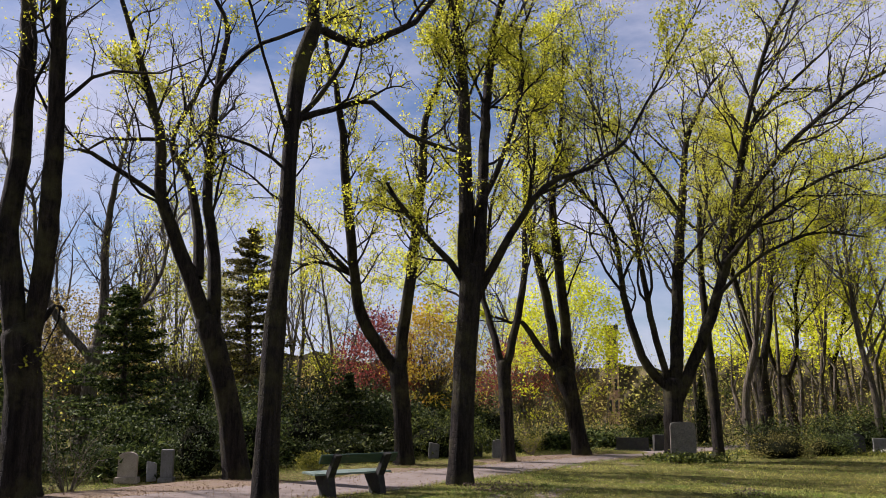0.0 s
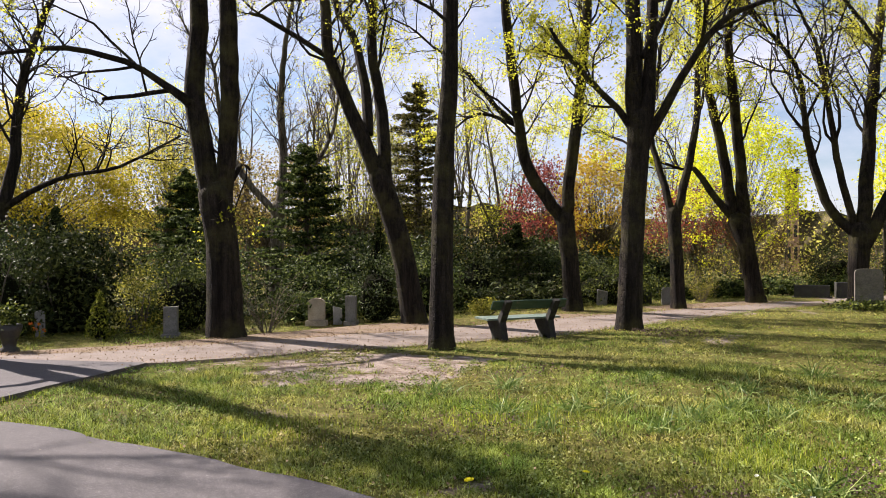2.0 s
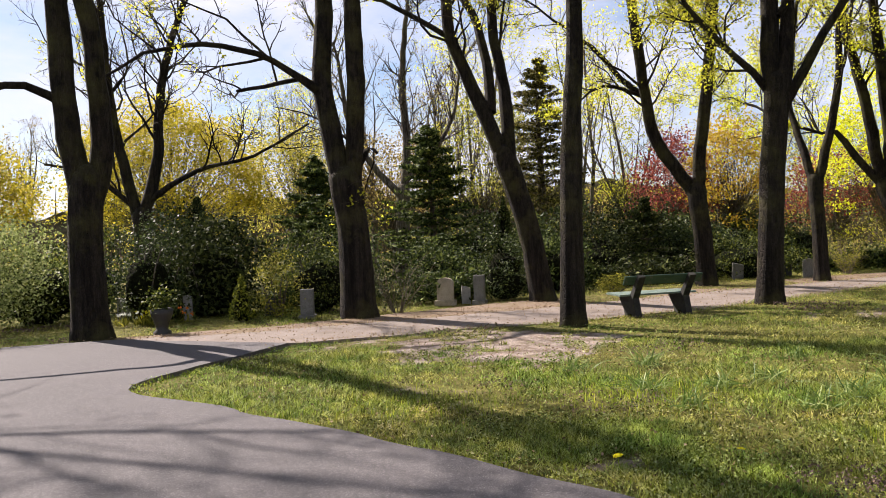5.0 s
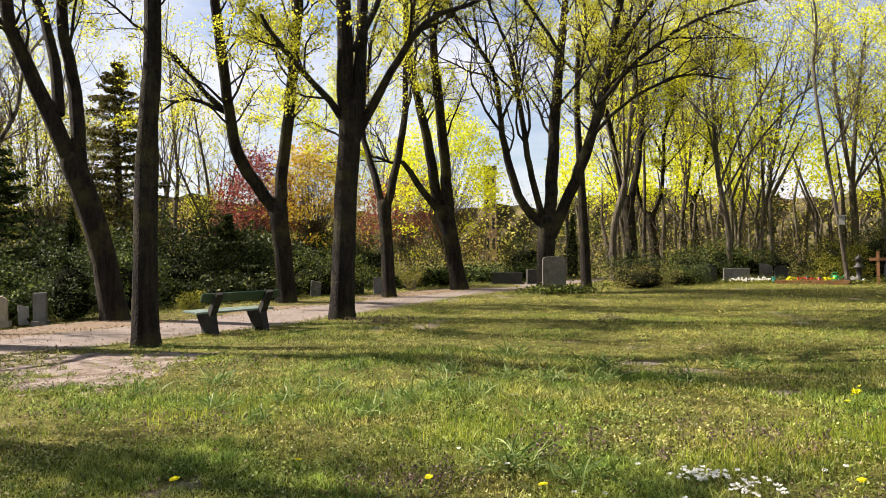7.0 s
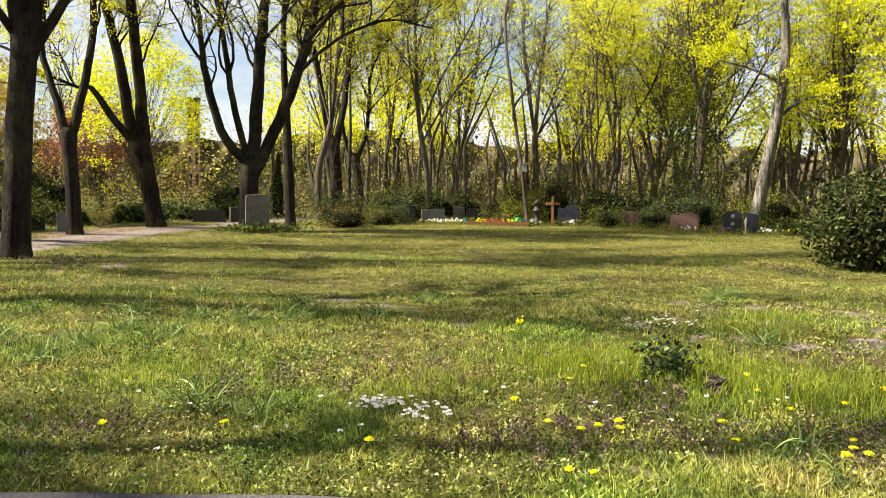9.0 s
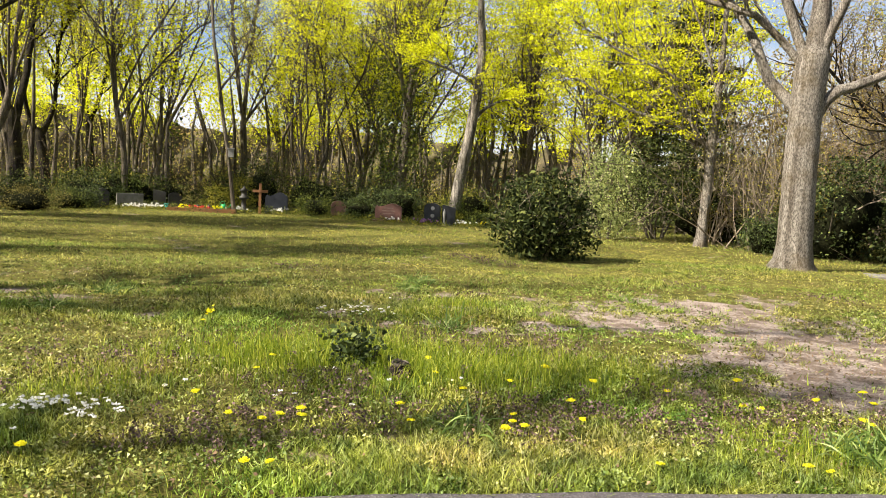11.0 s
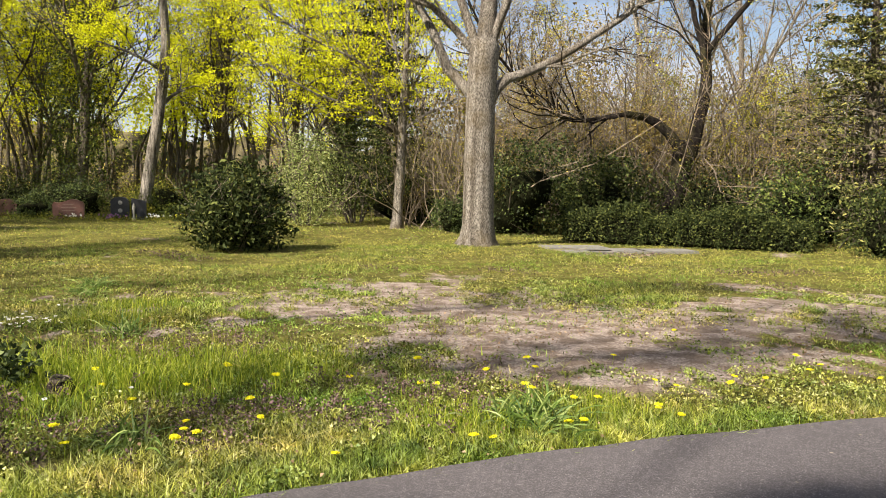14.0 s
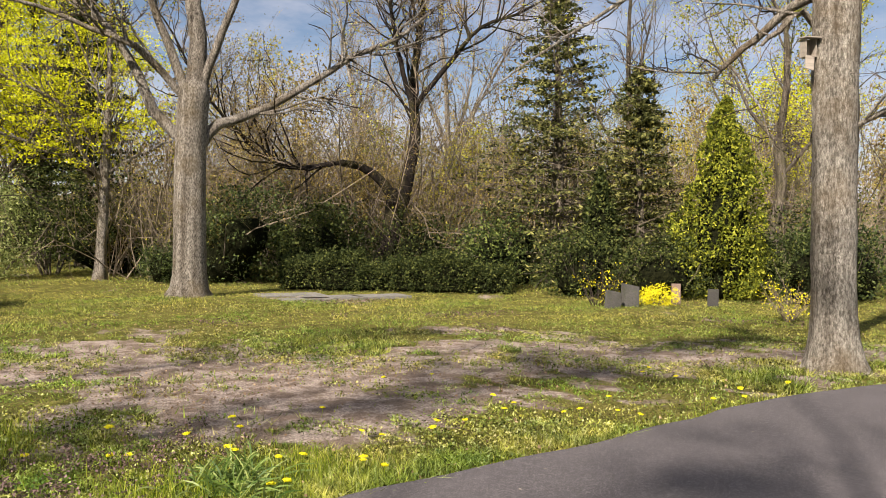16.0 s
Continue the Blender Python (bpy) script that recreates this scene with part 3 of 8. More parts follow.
def soil_material(name, a, bb, leaf):
    m, n, l, b = nodes_of(name, 0.95, 0.1)
    co = n.new("ShaderNodeTexCoord").outputs["Object"]
    mid, fine = noise_node(n, l, 1.7, 7, 0.65, co), noise_node(n, l, 60.0, 4, 0.7, co)
    col = ramp(n, l, fine, [(0.3, a), (0.7, bb)])
    col = mix(n, l, ramp(n, l, mid, [(0.42, (0, 0, 0)), (0.68, (0.7, 0.7, 0.7))]), col, leaf)
    l.new(col, b.inputs["Base Color"])
    bump(n, l, b, mix(n, l, 0.4, mid, fine), 0.6, 0.02)
    return m


far_lines = [60, 80, 120, 200, 350, 600]
axis_x = np.concatenate([-np.array(far_lines)[::-1], np.arange(-44, -9, 2.0), np.arange(-9, 20, 0.2), np.arange(20, 45, 1.6), far_lines])
axis_y = np.concatenate([-np.array(far_lines)[::-1], np.arange(-44, -6, 2.0), np.arange(-6, 14, 0.2), np.arange(14, 45, 1.2), far_lines])
gx, gy = np.meshgrid(axis_x, axis_y, indexing="ij")
flat = np.stack([gx.ravel(), gy.ravel()], 1)
gz = ground_height(flat)
kk = len(axis_y)
ii, jj = np.meshgrid(np.arange(len(axis_x) - 1), np.arange(kk - 1), indexing="ij")
ground_geo = Geo()
ground_geo.add(np.column_stack([flat, gz - 0.02]), np.stack([ii * kk + jj, (ii + 1) * kk + jj, (ii + 1) * kk + jj + 1, ii * kk + jj + 1], -1))
lawn = setting("ground", ground_geo, ground_material(), "spring lawn with moss, low weeds and bare trodden soil", True)
lawn.data.attributes.new("bare", "FLOAT", "POINT").data.foreach_set("value", bareness(flat).astype(np.float32))
road_ring = np.vstack([ragged(ROAD[:21], 0.25, 0.035, 1), ragged(ROAD[21:], 1.0, 0.1, 2)])
setting("road", slab(road_ring, -0.15, 0.022), asphalt_material(), "grey asphalt path with tree shadows and worn edges")
near_line, far_line = ragged(PATH_NEAR, 0.3, 0.10, 3), ragged(PATH_FAR, 0.3, 0.08, 4)
path_ring = np.vstack([near_line, far_line[::-1]])
setting("path", slab(path_ring, -0.15, 0.008), soil_material("path_sand", (0.125, 0.105, 0.092), (0.25, 0.214, 0.19), (0.115, 0.09, 0.07)), "pale sandy footpath strewn with dry leaves")
bed_ring = np.vstack([far_line, ragged(BED, 0.4, 0.12, 5)[::-1]])
setting("path_verge", slab(bed_ring, -0.15, 0.003), soil_material("verge_soil", (0.09, 0.066, 0.05), (0.24, 0.18, 0.14), (0.14, 0.11, 0.05)), "brown earth verge with leaf litter")


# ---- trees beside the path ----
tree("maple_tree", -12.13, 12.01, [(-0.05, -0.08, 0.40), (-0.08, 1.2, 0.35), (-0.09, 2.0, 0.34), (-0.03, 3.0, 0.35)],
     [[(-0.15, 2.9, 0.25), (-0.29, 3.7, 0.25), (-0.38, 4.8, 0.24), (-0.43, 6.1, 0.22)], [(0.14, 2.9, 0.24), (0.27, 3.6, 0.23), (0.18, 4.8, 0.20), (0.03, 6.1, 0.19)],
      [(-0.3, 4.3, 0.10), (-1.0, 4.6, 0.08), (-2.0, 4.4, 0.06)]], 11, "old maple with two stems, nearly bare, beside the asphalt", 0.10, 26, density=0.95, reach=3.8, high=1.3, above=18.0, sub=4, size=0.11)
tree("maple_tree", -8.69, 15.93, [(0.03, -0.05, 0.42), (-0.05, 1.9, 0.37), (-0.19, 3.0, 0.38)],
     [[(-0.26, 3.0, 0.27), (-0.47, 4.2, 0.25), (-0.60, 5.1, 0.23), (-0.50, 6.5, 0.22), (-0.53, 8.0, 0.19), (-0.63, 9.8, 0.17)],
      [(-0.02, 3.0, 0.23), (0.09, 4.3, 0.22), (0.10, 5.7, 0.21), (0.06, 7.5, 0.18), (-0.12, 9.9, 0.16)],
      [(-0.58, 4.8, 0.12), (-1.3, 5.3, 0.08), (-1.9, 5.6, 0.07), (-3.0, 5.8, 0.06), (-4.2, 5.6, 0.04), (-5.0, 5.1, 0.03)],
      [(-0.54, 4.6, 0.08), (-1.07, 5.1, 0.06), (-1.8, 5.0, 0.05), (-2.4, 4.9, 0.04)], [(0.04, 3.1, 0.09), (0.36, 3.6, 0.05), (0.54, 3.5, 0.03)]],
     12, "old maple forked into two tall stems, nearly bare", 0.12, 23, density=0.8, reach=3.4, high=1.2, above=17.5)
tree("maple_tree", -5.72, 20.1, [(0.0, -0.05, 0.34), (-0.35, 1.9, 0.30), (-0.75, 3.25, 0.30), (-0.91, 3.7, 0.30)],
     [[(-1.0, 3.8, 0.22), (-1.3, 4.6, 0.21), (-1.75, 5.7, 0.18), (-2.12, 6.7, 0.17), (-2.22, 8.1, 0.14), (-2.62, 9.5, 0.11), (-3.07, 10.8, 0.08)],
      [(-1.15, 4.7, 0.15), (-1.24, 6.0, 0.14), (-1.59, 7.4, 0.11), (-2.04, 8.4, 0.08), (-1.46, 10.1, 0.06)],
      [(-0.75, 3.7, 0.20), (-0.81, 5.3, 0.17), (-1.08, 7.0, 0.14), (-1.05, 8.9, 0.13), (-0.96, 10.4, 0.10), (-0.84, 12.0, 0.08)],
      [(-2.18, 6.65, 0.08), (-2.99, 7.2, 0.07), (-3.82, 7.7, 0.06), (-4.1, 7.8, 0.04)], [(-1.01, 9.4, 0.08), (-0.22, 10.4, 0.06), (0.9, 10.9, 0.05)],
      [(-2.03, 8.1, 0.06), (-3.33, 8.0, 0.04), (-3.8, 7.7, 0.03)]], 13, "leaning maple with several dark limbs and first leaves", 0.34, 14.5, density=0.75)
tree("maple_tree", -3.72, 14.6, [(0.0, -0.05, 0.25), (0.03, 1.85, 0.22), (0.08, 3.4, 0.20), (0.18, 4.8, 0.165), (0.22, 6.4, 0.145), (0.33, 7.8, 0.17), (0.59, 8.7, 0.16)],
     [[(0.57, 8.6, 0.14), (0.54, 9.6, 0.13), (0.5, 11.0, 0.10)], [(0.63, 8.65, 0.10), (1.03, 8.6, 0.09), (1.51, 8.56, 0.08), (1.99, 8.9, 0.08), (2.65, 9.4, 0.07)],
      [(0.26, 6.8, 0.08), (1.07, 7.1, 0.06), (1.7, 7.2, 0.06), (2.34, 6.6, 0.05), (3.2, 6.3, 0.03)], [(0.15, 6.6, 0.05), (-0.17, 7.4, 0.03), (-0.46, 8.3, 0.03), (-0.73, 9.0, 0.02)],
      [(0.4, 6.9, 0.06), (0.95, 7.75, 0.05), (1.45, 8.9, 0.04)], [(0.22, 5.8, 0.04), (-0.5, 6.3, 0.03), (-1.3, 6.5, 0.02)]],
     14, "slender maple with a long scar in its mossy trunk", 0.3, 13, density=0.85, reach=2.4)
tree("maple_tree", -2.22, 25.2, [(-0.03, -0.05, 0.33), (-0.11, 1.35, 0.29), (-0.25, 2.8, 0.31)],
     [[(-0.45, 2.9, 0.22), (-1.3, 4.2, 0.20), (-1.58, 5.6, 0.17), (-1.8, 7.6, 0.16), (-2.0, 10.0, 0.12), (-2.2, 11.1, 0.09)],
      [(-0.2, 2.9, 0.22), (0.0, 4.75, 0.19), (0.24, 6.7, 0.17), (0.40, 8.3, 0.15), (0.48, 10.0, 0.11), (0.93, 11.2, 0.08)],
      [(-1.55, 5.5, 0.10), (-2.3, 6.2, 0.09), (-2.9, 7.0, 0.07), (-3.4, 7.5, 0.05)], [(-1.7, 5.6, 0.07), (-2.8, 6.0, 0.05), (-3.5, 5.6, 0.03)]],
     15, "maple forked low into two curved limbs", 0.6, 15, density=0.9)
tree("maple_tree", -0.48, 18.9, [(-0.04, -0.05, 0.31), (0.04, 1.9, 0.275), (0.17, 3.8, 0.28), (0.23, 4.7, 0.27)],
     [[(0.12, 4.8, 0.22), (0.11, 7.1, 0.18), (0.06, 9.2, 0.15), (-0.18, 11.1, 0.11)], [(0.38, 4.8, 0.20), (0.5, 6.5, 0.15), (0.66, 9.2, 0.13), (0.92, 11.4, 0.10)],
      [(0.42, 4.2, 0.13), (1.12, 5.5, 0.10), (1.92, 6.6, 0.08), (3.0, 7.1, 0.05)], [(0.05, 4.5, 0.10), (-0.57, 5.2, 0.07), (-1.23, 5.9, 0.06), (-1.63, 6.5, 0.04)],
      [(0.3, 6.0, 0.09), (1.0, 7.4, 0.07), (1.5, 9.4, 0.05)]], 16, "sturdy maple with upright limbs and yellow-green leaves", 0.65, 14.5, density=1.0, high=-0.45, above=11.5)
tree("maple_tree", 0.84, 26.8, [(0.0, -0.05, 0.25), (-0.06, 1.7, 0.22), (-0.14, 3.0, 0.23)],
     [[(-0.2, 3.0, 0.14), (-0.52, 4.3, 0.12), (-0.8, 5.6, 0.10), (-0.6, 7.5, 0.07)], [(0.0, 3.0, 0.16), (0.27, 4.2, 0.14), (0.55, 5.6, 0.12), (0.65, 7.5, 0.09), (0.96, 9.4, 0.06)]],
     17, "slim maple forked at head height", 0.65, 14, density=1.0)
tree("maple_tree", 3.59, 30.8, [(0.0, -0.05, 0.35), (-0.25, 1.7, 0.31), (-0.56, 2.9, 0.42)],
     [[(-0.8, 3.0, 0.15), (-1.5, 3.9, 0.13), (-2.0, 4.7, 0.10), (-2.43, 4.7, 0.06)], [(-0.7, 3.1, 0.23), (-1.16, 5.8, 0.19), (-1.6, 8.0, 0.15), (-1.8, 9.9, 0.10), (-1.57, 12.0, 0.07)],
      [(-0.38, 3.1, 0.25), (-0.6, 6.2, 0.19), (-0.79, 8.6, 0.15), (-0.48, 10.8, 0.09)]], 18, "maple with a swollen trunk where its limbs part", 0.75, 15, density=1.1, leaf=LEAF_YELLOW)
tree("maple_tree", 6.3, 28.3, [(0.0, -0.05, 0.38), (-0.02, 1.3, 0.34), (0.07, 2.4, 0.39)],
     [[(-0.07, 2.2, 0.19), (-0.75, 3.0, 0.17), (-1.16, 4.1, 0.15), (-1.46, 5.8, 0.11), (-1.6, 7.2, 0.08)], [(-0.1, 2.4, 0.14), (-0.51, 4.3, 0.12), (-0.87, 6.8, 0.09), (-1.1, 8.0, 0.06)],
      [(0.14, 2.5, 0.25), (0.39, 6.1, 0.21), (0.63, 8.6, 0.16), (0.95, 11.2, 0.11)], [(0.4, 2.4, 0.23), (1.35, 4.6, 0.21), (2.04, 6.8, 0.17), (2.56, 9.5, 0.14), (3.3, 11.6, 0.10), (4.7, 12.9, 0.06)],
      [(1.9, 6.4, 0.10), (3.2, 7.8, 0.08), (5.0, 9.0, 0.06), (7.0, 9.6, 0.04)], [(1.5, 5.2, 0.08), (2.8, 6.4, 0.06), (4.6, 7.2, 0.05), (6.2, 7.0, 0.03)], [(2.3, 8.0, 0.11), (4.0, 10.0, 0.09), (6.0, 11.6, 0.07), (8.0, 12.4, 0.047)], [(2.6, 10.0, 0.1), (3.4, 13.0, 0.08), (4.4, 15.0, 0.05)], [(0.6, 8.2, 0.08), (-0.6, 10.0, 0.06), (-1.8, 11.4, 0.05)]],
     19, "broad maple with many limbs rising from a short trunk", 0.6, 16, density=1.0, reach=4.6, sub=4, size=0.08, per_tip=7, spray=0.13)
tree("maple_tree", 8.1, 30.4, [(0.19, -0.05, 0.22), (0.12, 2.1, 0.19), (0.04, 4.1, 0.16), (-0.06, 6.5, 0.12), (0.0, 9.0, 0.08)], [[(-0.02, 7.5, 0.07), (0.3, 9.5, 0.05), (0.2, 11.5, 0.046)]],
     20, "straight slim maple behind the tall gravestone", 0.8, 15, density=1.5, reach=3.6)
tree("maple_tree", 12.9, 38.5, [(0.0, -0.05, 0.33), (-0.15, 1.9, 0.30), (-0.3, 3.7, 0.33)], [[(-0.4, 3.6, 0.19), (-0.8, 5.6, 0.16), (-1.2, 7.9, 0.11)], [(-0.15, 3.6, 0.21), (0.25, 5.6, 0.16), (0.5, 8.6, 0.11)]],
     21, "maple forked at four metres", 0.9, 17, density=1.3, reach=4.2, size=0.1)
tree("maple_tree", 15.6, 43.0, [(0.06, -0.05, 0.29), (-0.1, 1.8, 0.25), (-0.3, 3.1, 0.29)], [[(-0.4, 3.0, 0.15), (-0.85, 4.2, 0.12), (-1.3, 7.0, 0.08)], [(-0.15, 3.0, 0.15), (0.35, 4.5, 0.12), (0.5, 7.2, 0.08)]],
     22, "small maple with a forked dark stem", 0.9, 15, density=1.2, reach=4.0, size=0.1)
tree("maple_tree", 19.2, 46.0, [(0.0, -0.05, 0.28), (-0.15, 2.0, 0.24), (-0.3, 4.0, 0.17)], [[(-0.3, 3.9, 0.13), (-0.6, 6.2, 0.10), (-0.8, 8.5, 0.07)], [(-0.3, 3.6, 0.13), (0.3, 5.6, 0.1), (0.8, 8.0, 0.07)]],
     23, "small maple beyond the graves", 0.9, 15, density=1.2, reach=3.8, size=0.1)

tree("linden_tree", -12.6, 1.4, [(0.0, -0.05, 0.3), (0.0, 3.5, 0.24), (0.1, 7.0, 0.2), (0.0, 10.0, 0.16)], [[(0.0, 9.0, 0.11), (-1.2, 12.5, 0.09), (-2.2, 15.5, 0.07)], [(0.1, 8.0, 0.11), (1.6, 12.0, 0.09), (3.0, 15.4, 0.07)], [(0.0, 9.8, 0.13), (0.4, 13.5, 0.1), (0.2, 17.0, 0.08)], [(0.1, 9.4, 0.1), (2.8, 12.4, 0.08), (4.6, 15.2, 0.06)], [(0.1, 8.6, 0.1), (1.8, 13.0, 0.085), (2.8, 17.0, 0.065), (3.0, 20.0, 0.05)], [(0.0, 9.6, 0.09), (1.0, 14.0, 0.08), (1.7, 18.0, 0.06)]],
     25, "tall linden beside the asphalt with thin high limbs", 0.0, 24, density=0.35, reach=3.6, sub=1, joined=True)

tree("linden_tree", -18.6, 8.4, [(0.0, -0.05, 0.180), (0.0, 3.5, 0.144), (0.1, 7.0, 0.120), (0.0, 10.0, 0.096)], [[(0.0, 9.0, 0.066), (-1.2, 12.5, 0.054), (-2.2, 15.5, 0.042)], [(0.1, 8.0, 0.066), (1.6, 12.0, 0.054), (3.0, 15.4, 0.042)], [(0.0, 9.8, 0.078), (0.4, 13.5, 0.060), (0.2, 17.0, 0.048)], [(0.1, 9.4, 0.060), (2.8, 12.4, 0.048), (4.6, 15.2, 0.036)]],
     26, "tall linden beside the asphalt with thin high limbs", 0.3, 26, density=1.2, reach=4.4, sub=3, high=0.5, above=18, size=0.14, joined=True)

# ---- trees on the far side of the lawn ----
tree("linden_tree", 19.75, 7.85, [(0.0, -0.05, 0.425), (0.03, 0.5, 0.391), (0.02, 1.7, 0.374), (0.05, 3.7, 0.357), (0.10, 4.9, 0.357)],
     [[(-0.2, 3.75, 0.145), (-0.82, 4.4, 0.130), (-1.19, 5.3, 0.109), (-1.69, 6.1, 0.094), (-2.3, 6.9, 0.079)], [(-0.05, 4.8, 0.123), (-0.58, 6.2, 0.101), (-0.86, 6.9, 0.079)],
      [(-0.1, 4.7, 0.101), (-1.2, 5.8, 0.079), (-2.17, 6.1, 0.058), (-2.9, 6.4, 0.051), (-4.0, 6.6, 0.029)], [(0.14, 4.8, 0.260), (0.18, 6.2, 0.209), (0.05, 7.0, 0.196), (0.11, 7.8, 0.159)],
      [(0.3, 3.7, 0.145), (0.71, 4.15, 0.130), (1.37, 4.4, 0.109), (2.85, 5.3, 0.087), (4.1, 6.2, 0.072), (5.3, 6.8, 0.058), (6.2, 7.6, 0.043)], [(0.3, 5.1, 0.116), (0.76, 6.3, 0.094), (1.08, 7.1, 0.079)]],
     31, "big old tree with sunlit grey ridged bark, still bare", 0.05, 16, BARK_GREY, LEAF_MAPLE, TWIG, density=0.8, reach=3.4, droop=0.02)
tree("linden_tree", 11.25, -4.02, [(0.0, -0.05, 0.310), (0.0, 0.4, 0.280), (-0.02, 1.1, 0.262), (-0.04, 2.5, 0.254), (-0.06, 3.9, 0.271), (-0.05, 4.7, 0.275)],
     [[(-0.2, 4.6, 0.073), (-0.61, 4.5, 0.060), (-1.0, 4.2, 0.047), (-1.27, 4.0, 0.039), (-1.53, 3.75, 0.026)], [(-0.45, 4.45, 0.043), (-0.7, 4.2, 0.034), (-0.93, 4.05, 0.022)],
      [(-0.1, 4.6, 0.206), (-0.3, 6.0, 0.189), (-0.5, 8.0, 0.146)], [(0.05, 4.6, 0.189), (0.3, 6.2, 0.172), (0.7, 8.2, 0.129)], [(0.2, 3.0, 0.034), (0.9, 3.3, 0.026), (1.6, 3.1, 0.017)], [(-0.3, 5.7, 0.043), (-1.9, 5.1, 0.033), (-3.0, 4.5, 0.024), (-3.9, 3.95, 0.015), (-4.6, 3.4, 0.009)]],
     32, "tall tree with pale smooth bark and a bird box", 0.04, 15, BARK_SMOOTH, LEAF_YELLOW, TWIG, density=0.7, reach=2.6, droop=-0.05, size=0.03)
tree("yellow_maple", 25.25, 13.04, [(0.0, -0.05, 0.180), (0.08, 1.7, 0.158), (0.16, 3.6, 0.143), (0.24, 5.6, 0.105), (0.28, 7.5, 0.075)],
     [[(0.1, 2.9, 0.075), (-0.76, 4.3, 0.060), (-1.7, 5.75, 0.045), (-2.4, 7.0, 0.030)], [(0.1, 3.1, 0.068), (-1.1, 3.9, 0.053), (-2.6, 4.3, 0.038), (-4.2, 5.2, 0.026)], [(0.2, 4.1, 0.060), (0.89, 5.5, 0.045), (1.43, 6.8, 0.030)],
      [(0.15, 3.6, 0.060), (-0.9, 5.2, 0.045), (-2.9, 6.1, 0.038), (-4.4, 7.0, 0.022)], [(0.2, 4.8, 0.053), (-0.4, 6.8, 0.038), (-1.2, 8.6, 0.035)], [(0.28, 7.3, 0.075), (0.3, 9.0, 0.060)], [(0.2, 3.3, 0.053), (1.3, 4.0, 0.038), (2.2, 4.4, 0.022)]],
     33, "maple in full bright yellow spring flower", 0.95, 12, BARK_GREY, LEAF_YELLOW, TWIG, density=1.8, reach=3.2, size=0.095, sub=2, per_tip=24, spray=0.17, joined=True, lowest=2.4)
tree("birch_tree", 24.9, 24.0, [(0.0, -0.05, 0.27), (0.31, 2.1, 0.23), (0.67, 4.35, 0.21), (0.89, 6.6, 0.17), (0.79, 8.6, 0.14)], [[(0.79, 8.4, 0.14), (0.6, 10.5, 0.11)], [(0.6, 4.2, 0.08), (1.6, 5.0, 0.05), (2.6, 5.2, 0.03)], [(0.8, 5.6, 0.07), (-0.5, 6.3, 0.05), (-1.6, 6.6, 0.03)]],
     34, "leaning birch with rough white and black bark", 0.8, 14, BARK_BIRCH, LEAF_YELLOW, TWIG, density=1.0, size=0.1, per_tip=7)
tree("linden_tree", 27.6, 4.3, [(-0.15, -0.05, 0.40), (-0.15, 0.6, 0.38), (0.08, 1.8, 0.32), (0.26, 2.75, 0.35)],
     [[(0.16, 2.6, 0.19), (-0.6, 3.5, 0.15), (-1.54, 3.8, 0.11), (-2.85, 3.6, 0.07)], [(0.39, 2.6, 0.23), (0.8, 4.8, 0.19), (0.72, 6.5, 0.15), (0.94, 8.6, 0.11)],
      [(0.79, 5.2, 0.09), (0.3, 7.1, 0.08), (0.1, 8.0, 0.06)], [(0.85, 5.8, 0.09), (2.0, 7.3, 0.08), (2.9, 8.3, 0.06)]], 35, "crooked old tree behind the clipped hedge", 0.35, 14, BARK_DARK, LEAF_TAN, TWIG_PALE, density=1.9, reach=4.0, sub=4, size=0.07)


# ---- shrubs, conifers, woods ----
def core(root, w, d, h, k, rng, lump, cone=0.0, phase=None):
    """A near-black body inside a bush that fills its gaps with painted shade."""
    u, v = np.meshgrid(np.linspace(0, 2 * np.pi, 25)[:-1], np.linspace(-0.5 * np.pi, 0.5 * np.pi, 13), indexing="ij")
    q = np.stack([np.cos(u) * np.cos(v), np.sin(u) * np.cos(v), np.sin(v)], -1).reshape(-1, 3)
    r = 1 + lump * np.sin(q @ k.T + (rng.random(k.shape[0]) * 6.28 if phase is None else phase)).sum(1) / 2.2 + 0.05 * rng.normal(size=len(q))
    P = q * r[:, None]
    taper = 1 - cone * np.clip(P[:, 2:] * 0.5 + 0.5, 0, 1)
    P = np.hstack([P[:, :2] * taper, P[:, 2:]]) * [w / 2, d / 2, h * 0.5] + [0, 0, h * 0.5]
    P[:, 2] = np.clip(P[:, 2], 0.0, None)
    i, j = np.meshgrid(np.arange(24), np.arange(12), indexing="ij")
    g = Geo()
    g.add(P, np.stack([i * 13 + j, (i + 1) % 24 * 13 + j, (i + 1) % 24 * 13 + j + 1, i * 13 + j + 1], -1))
    part("shade_core", g, INNER, root, smooth=True)


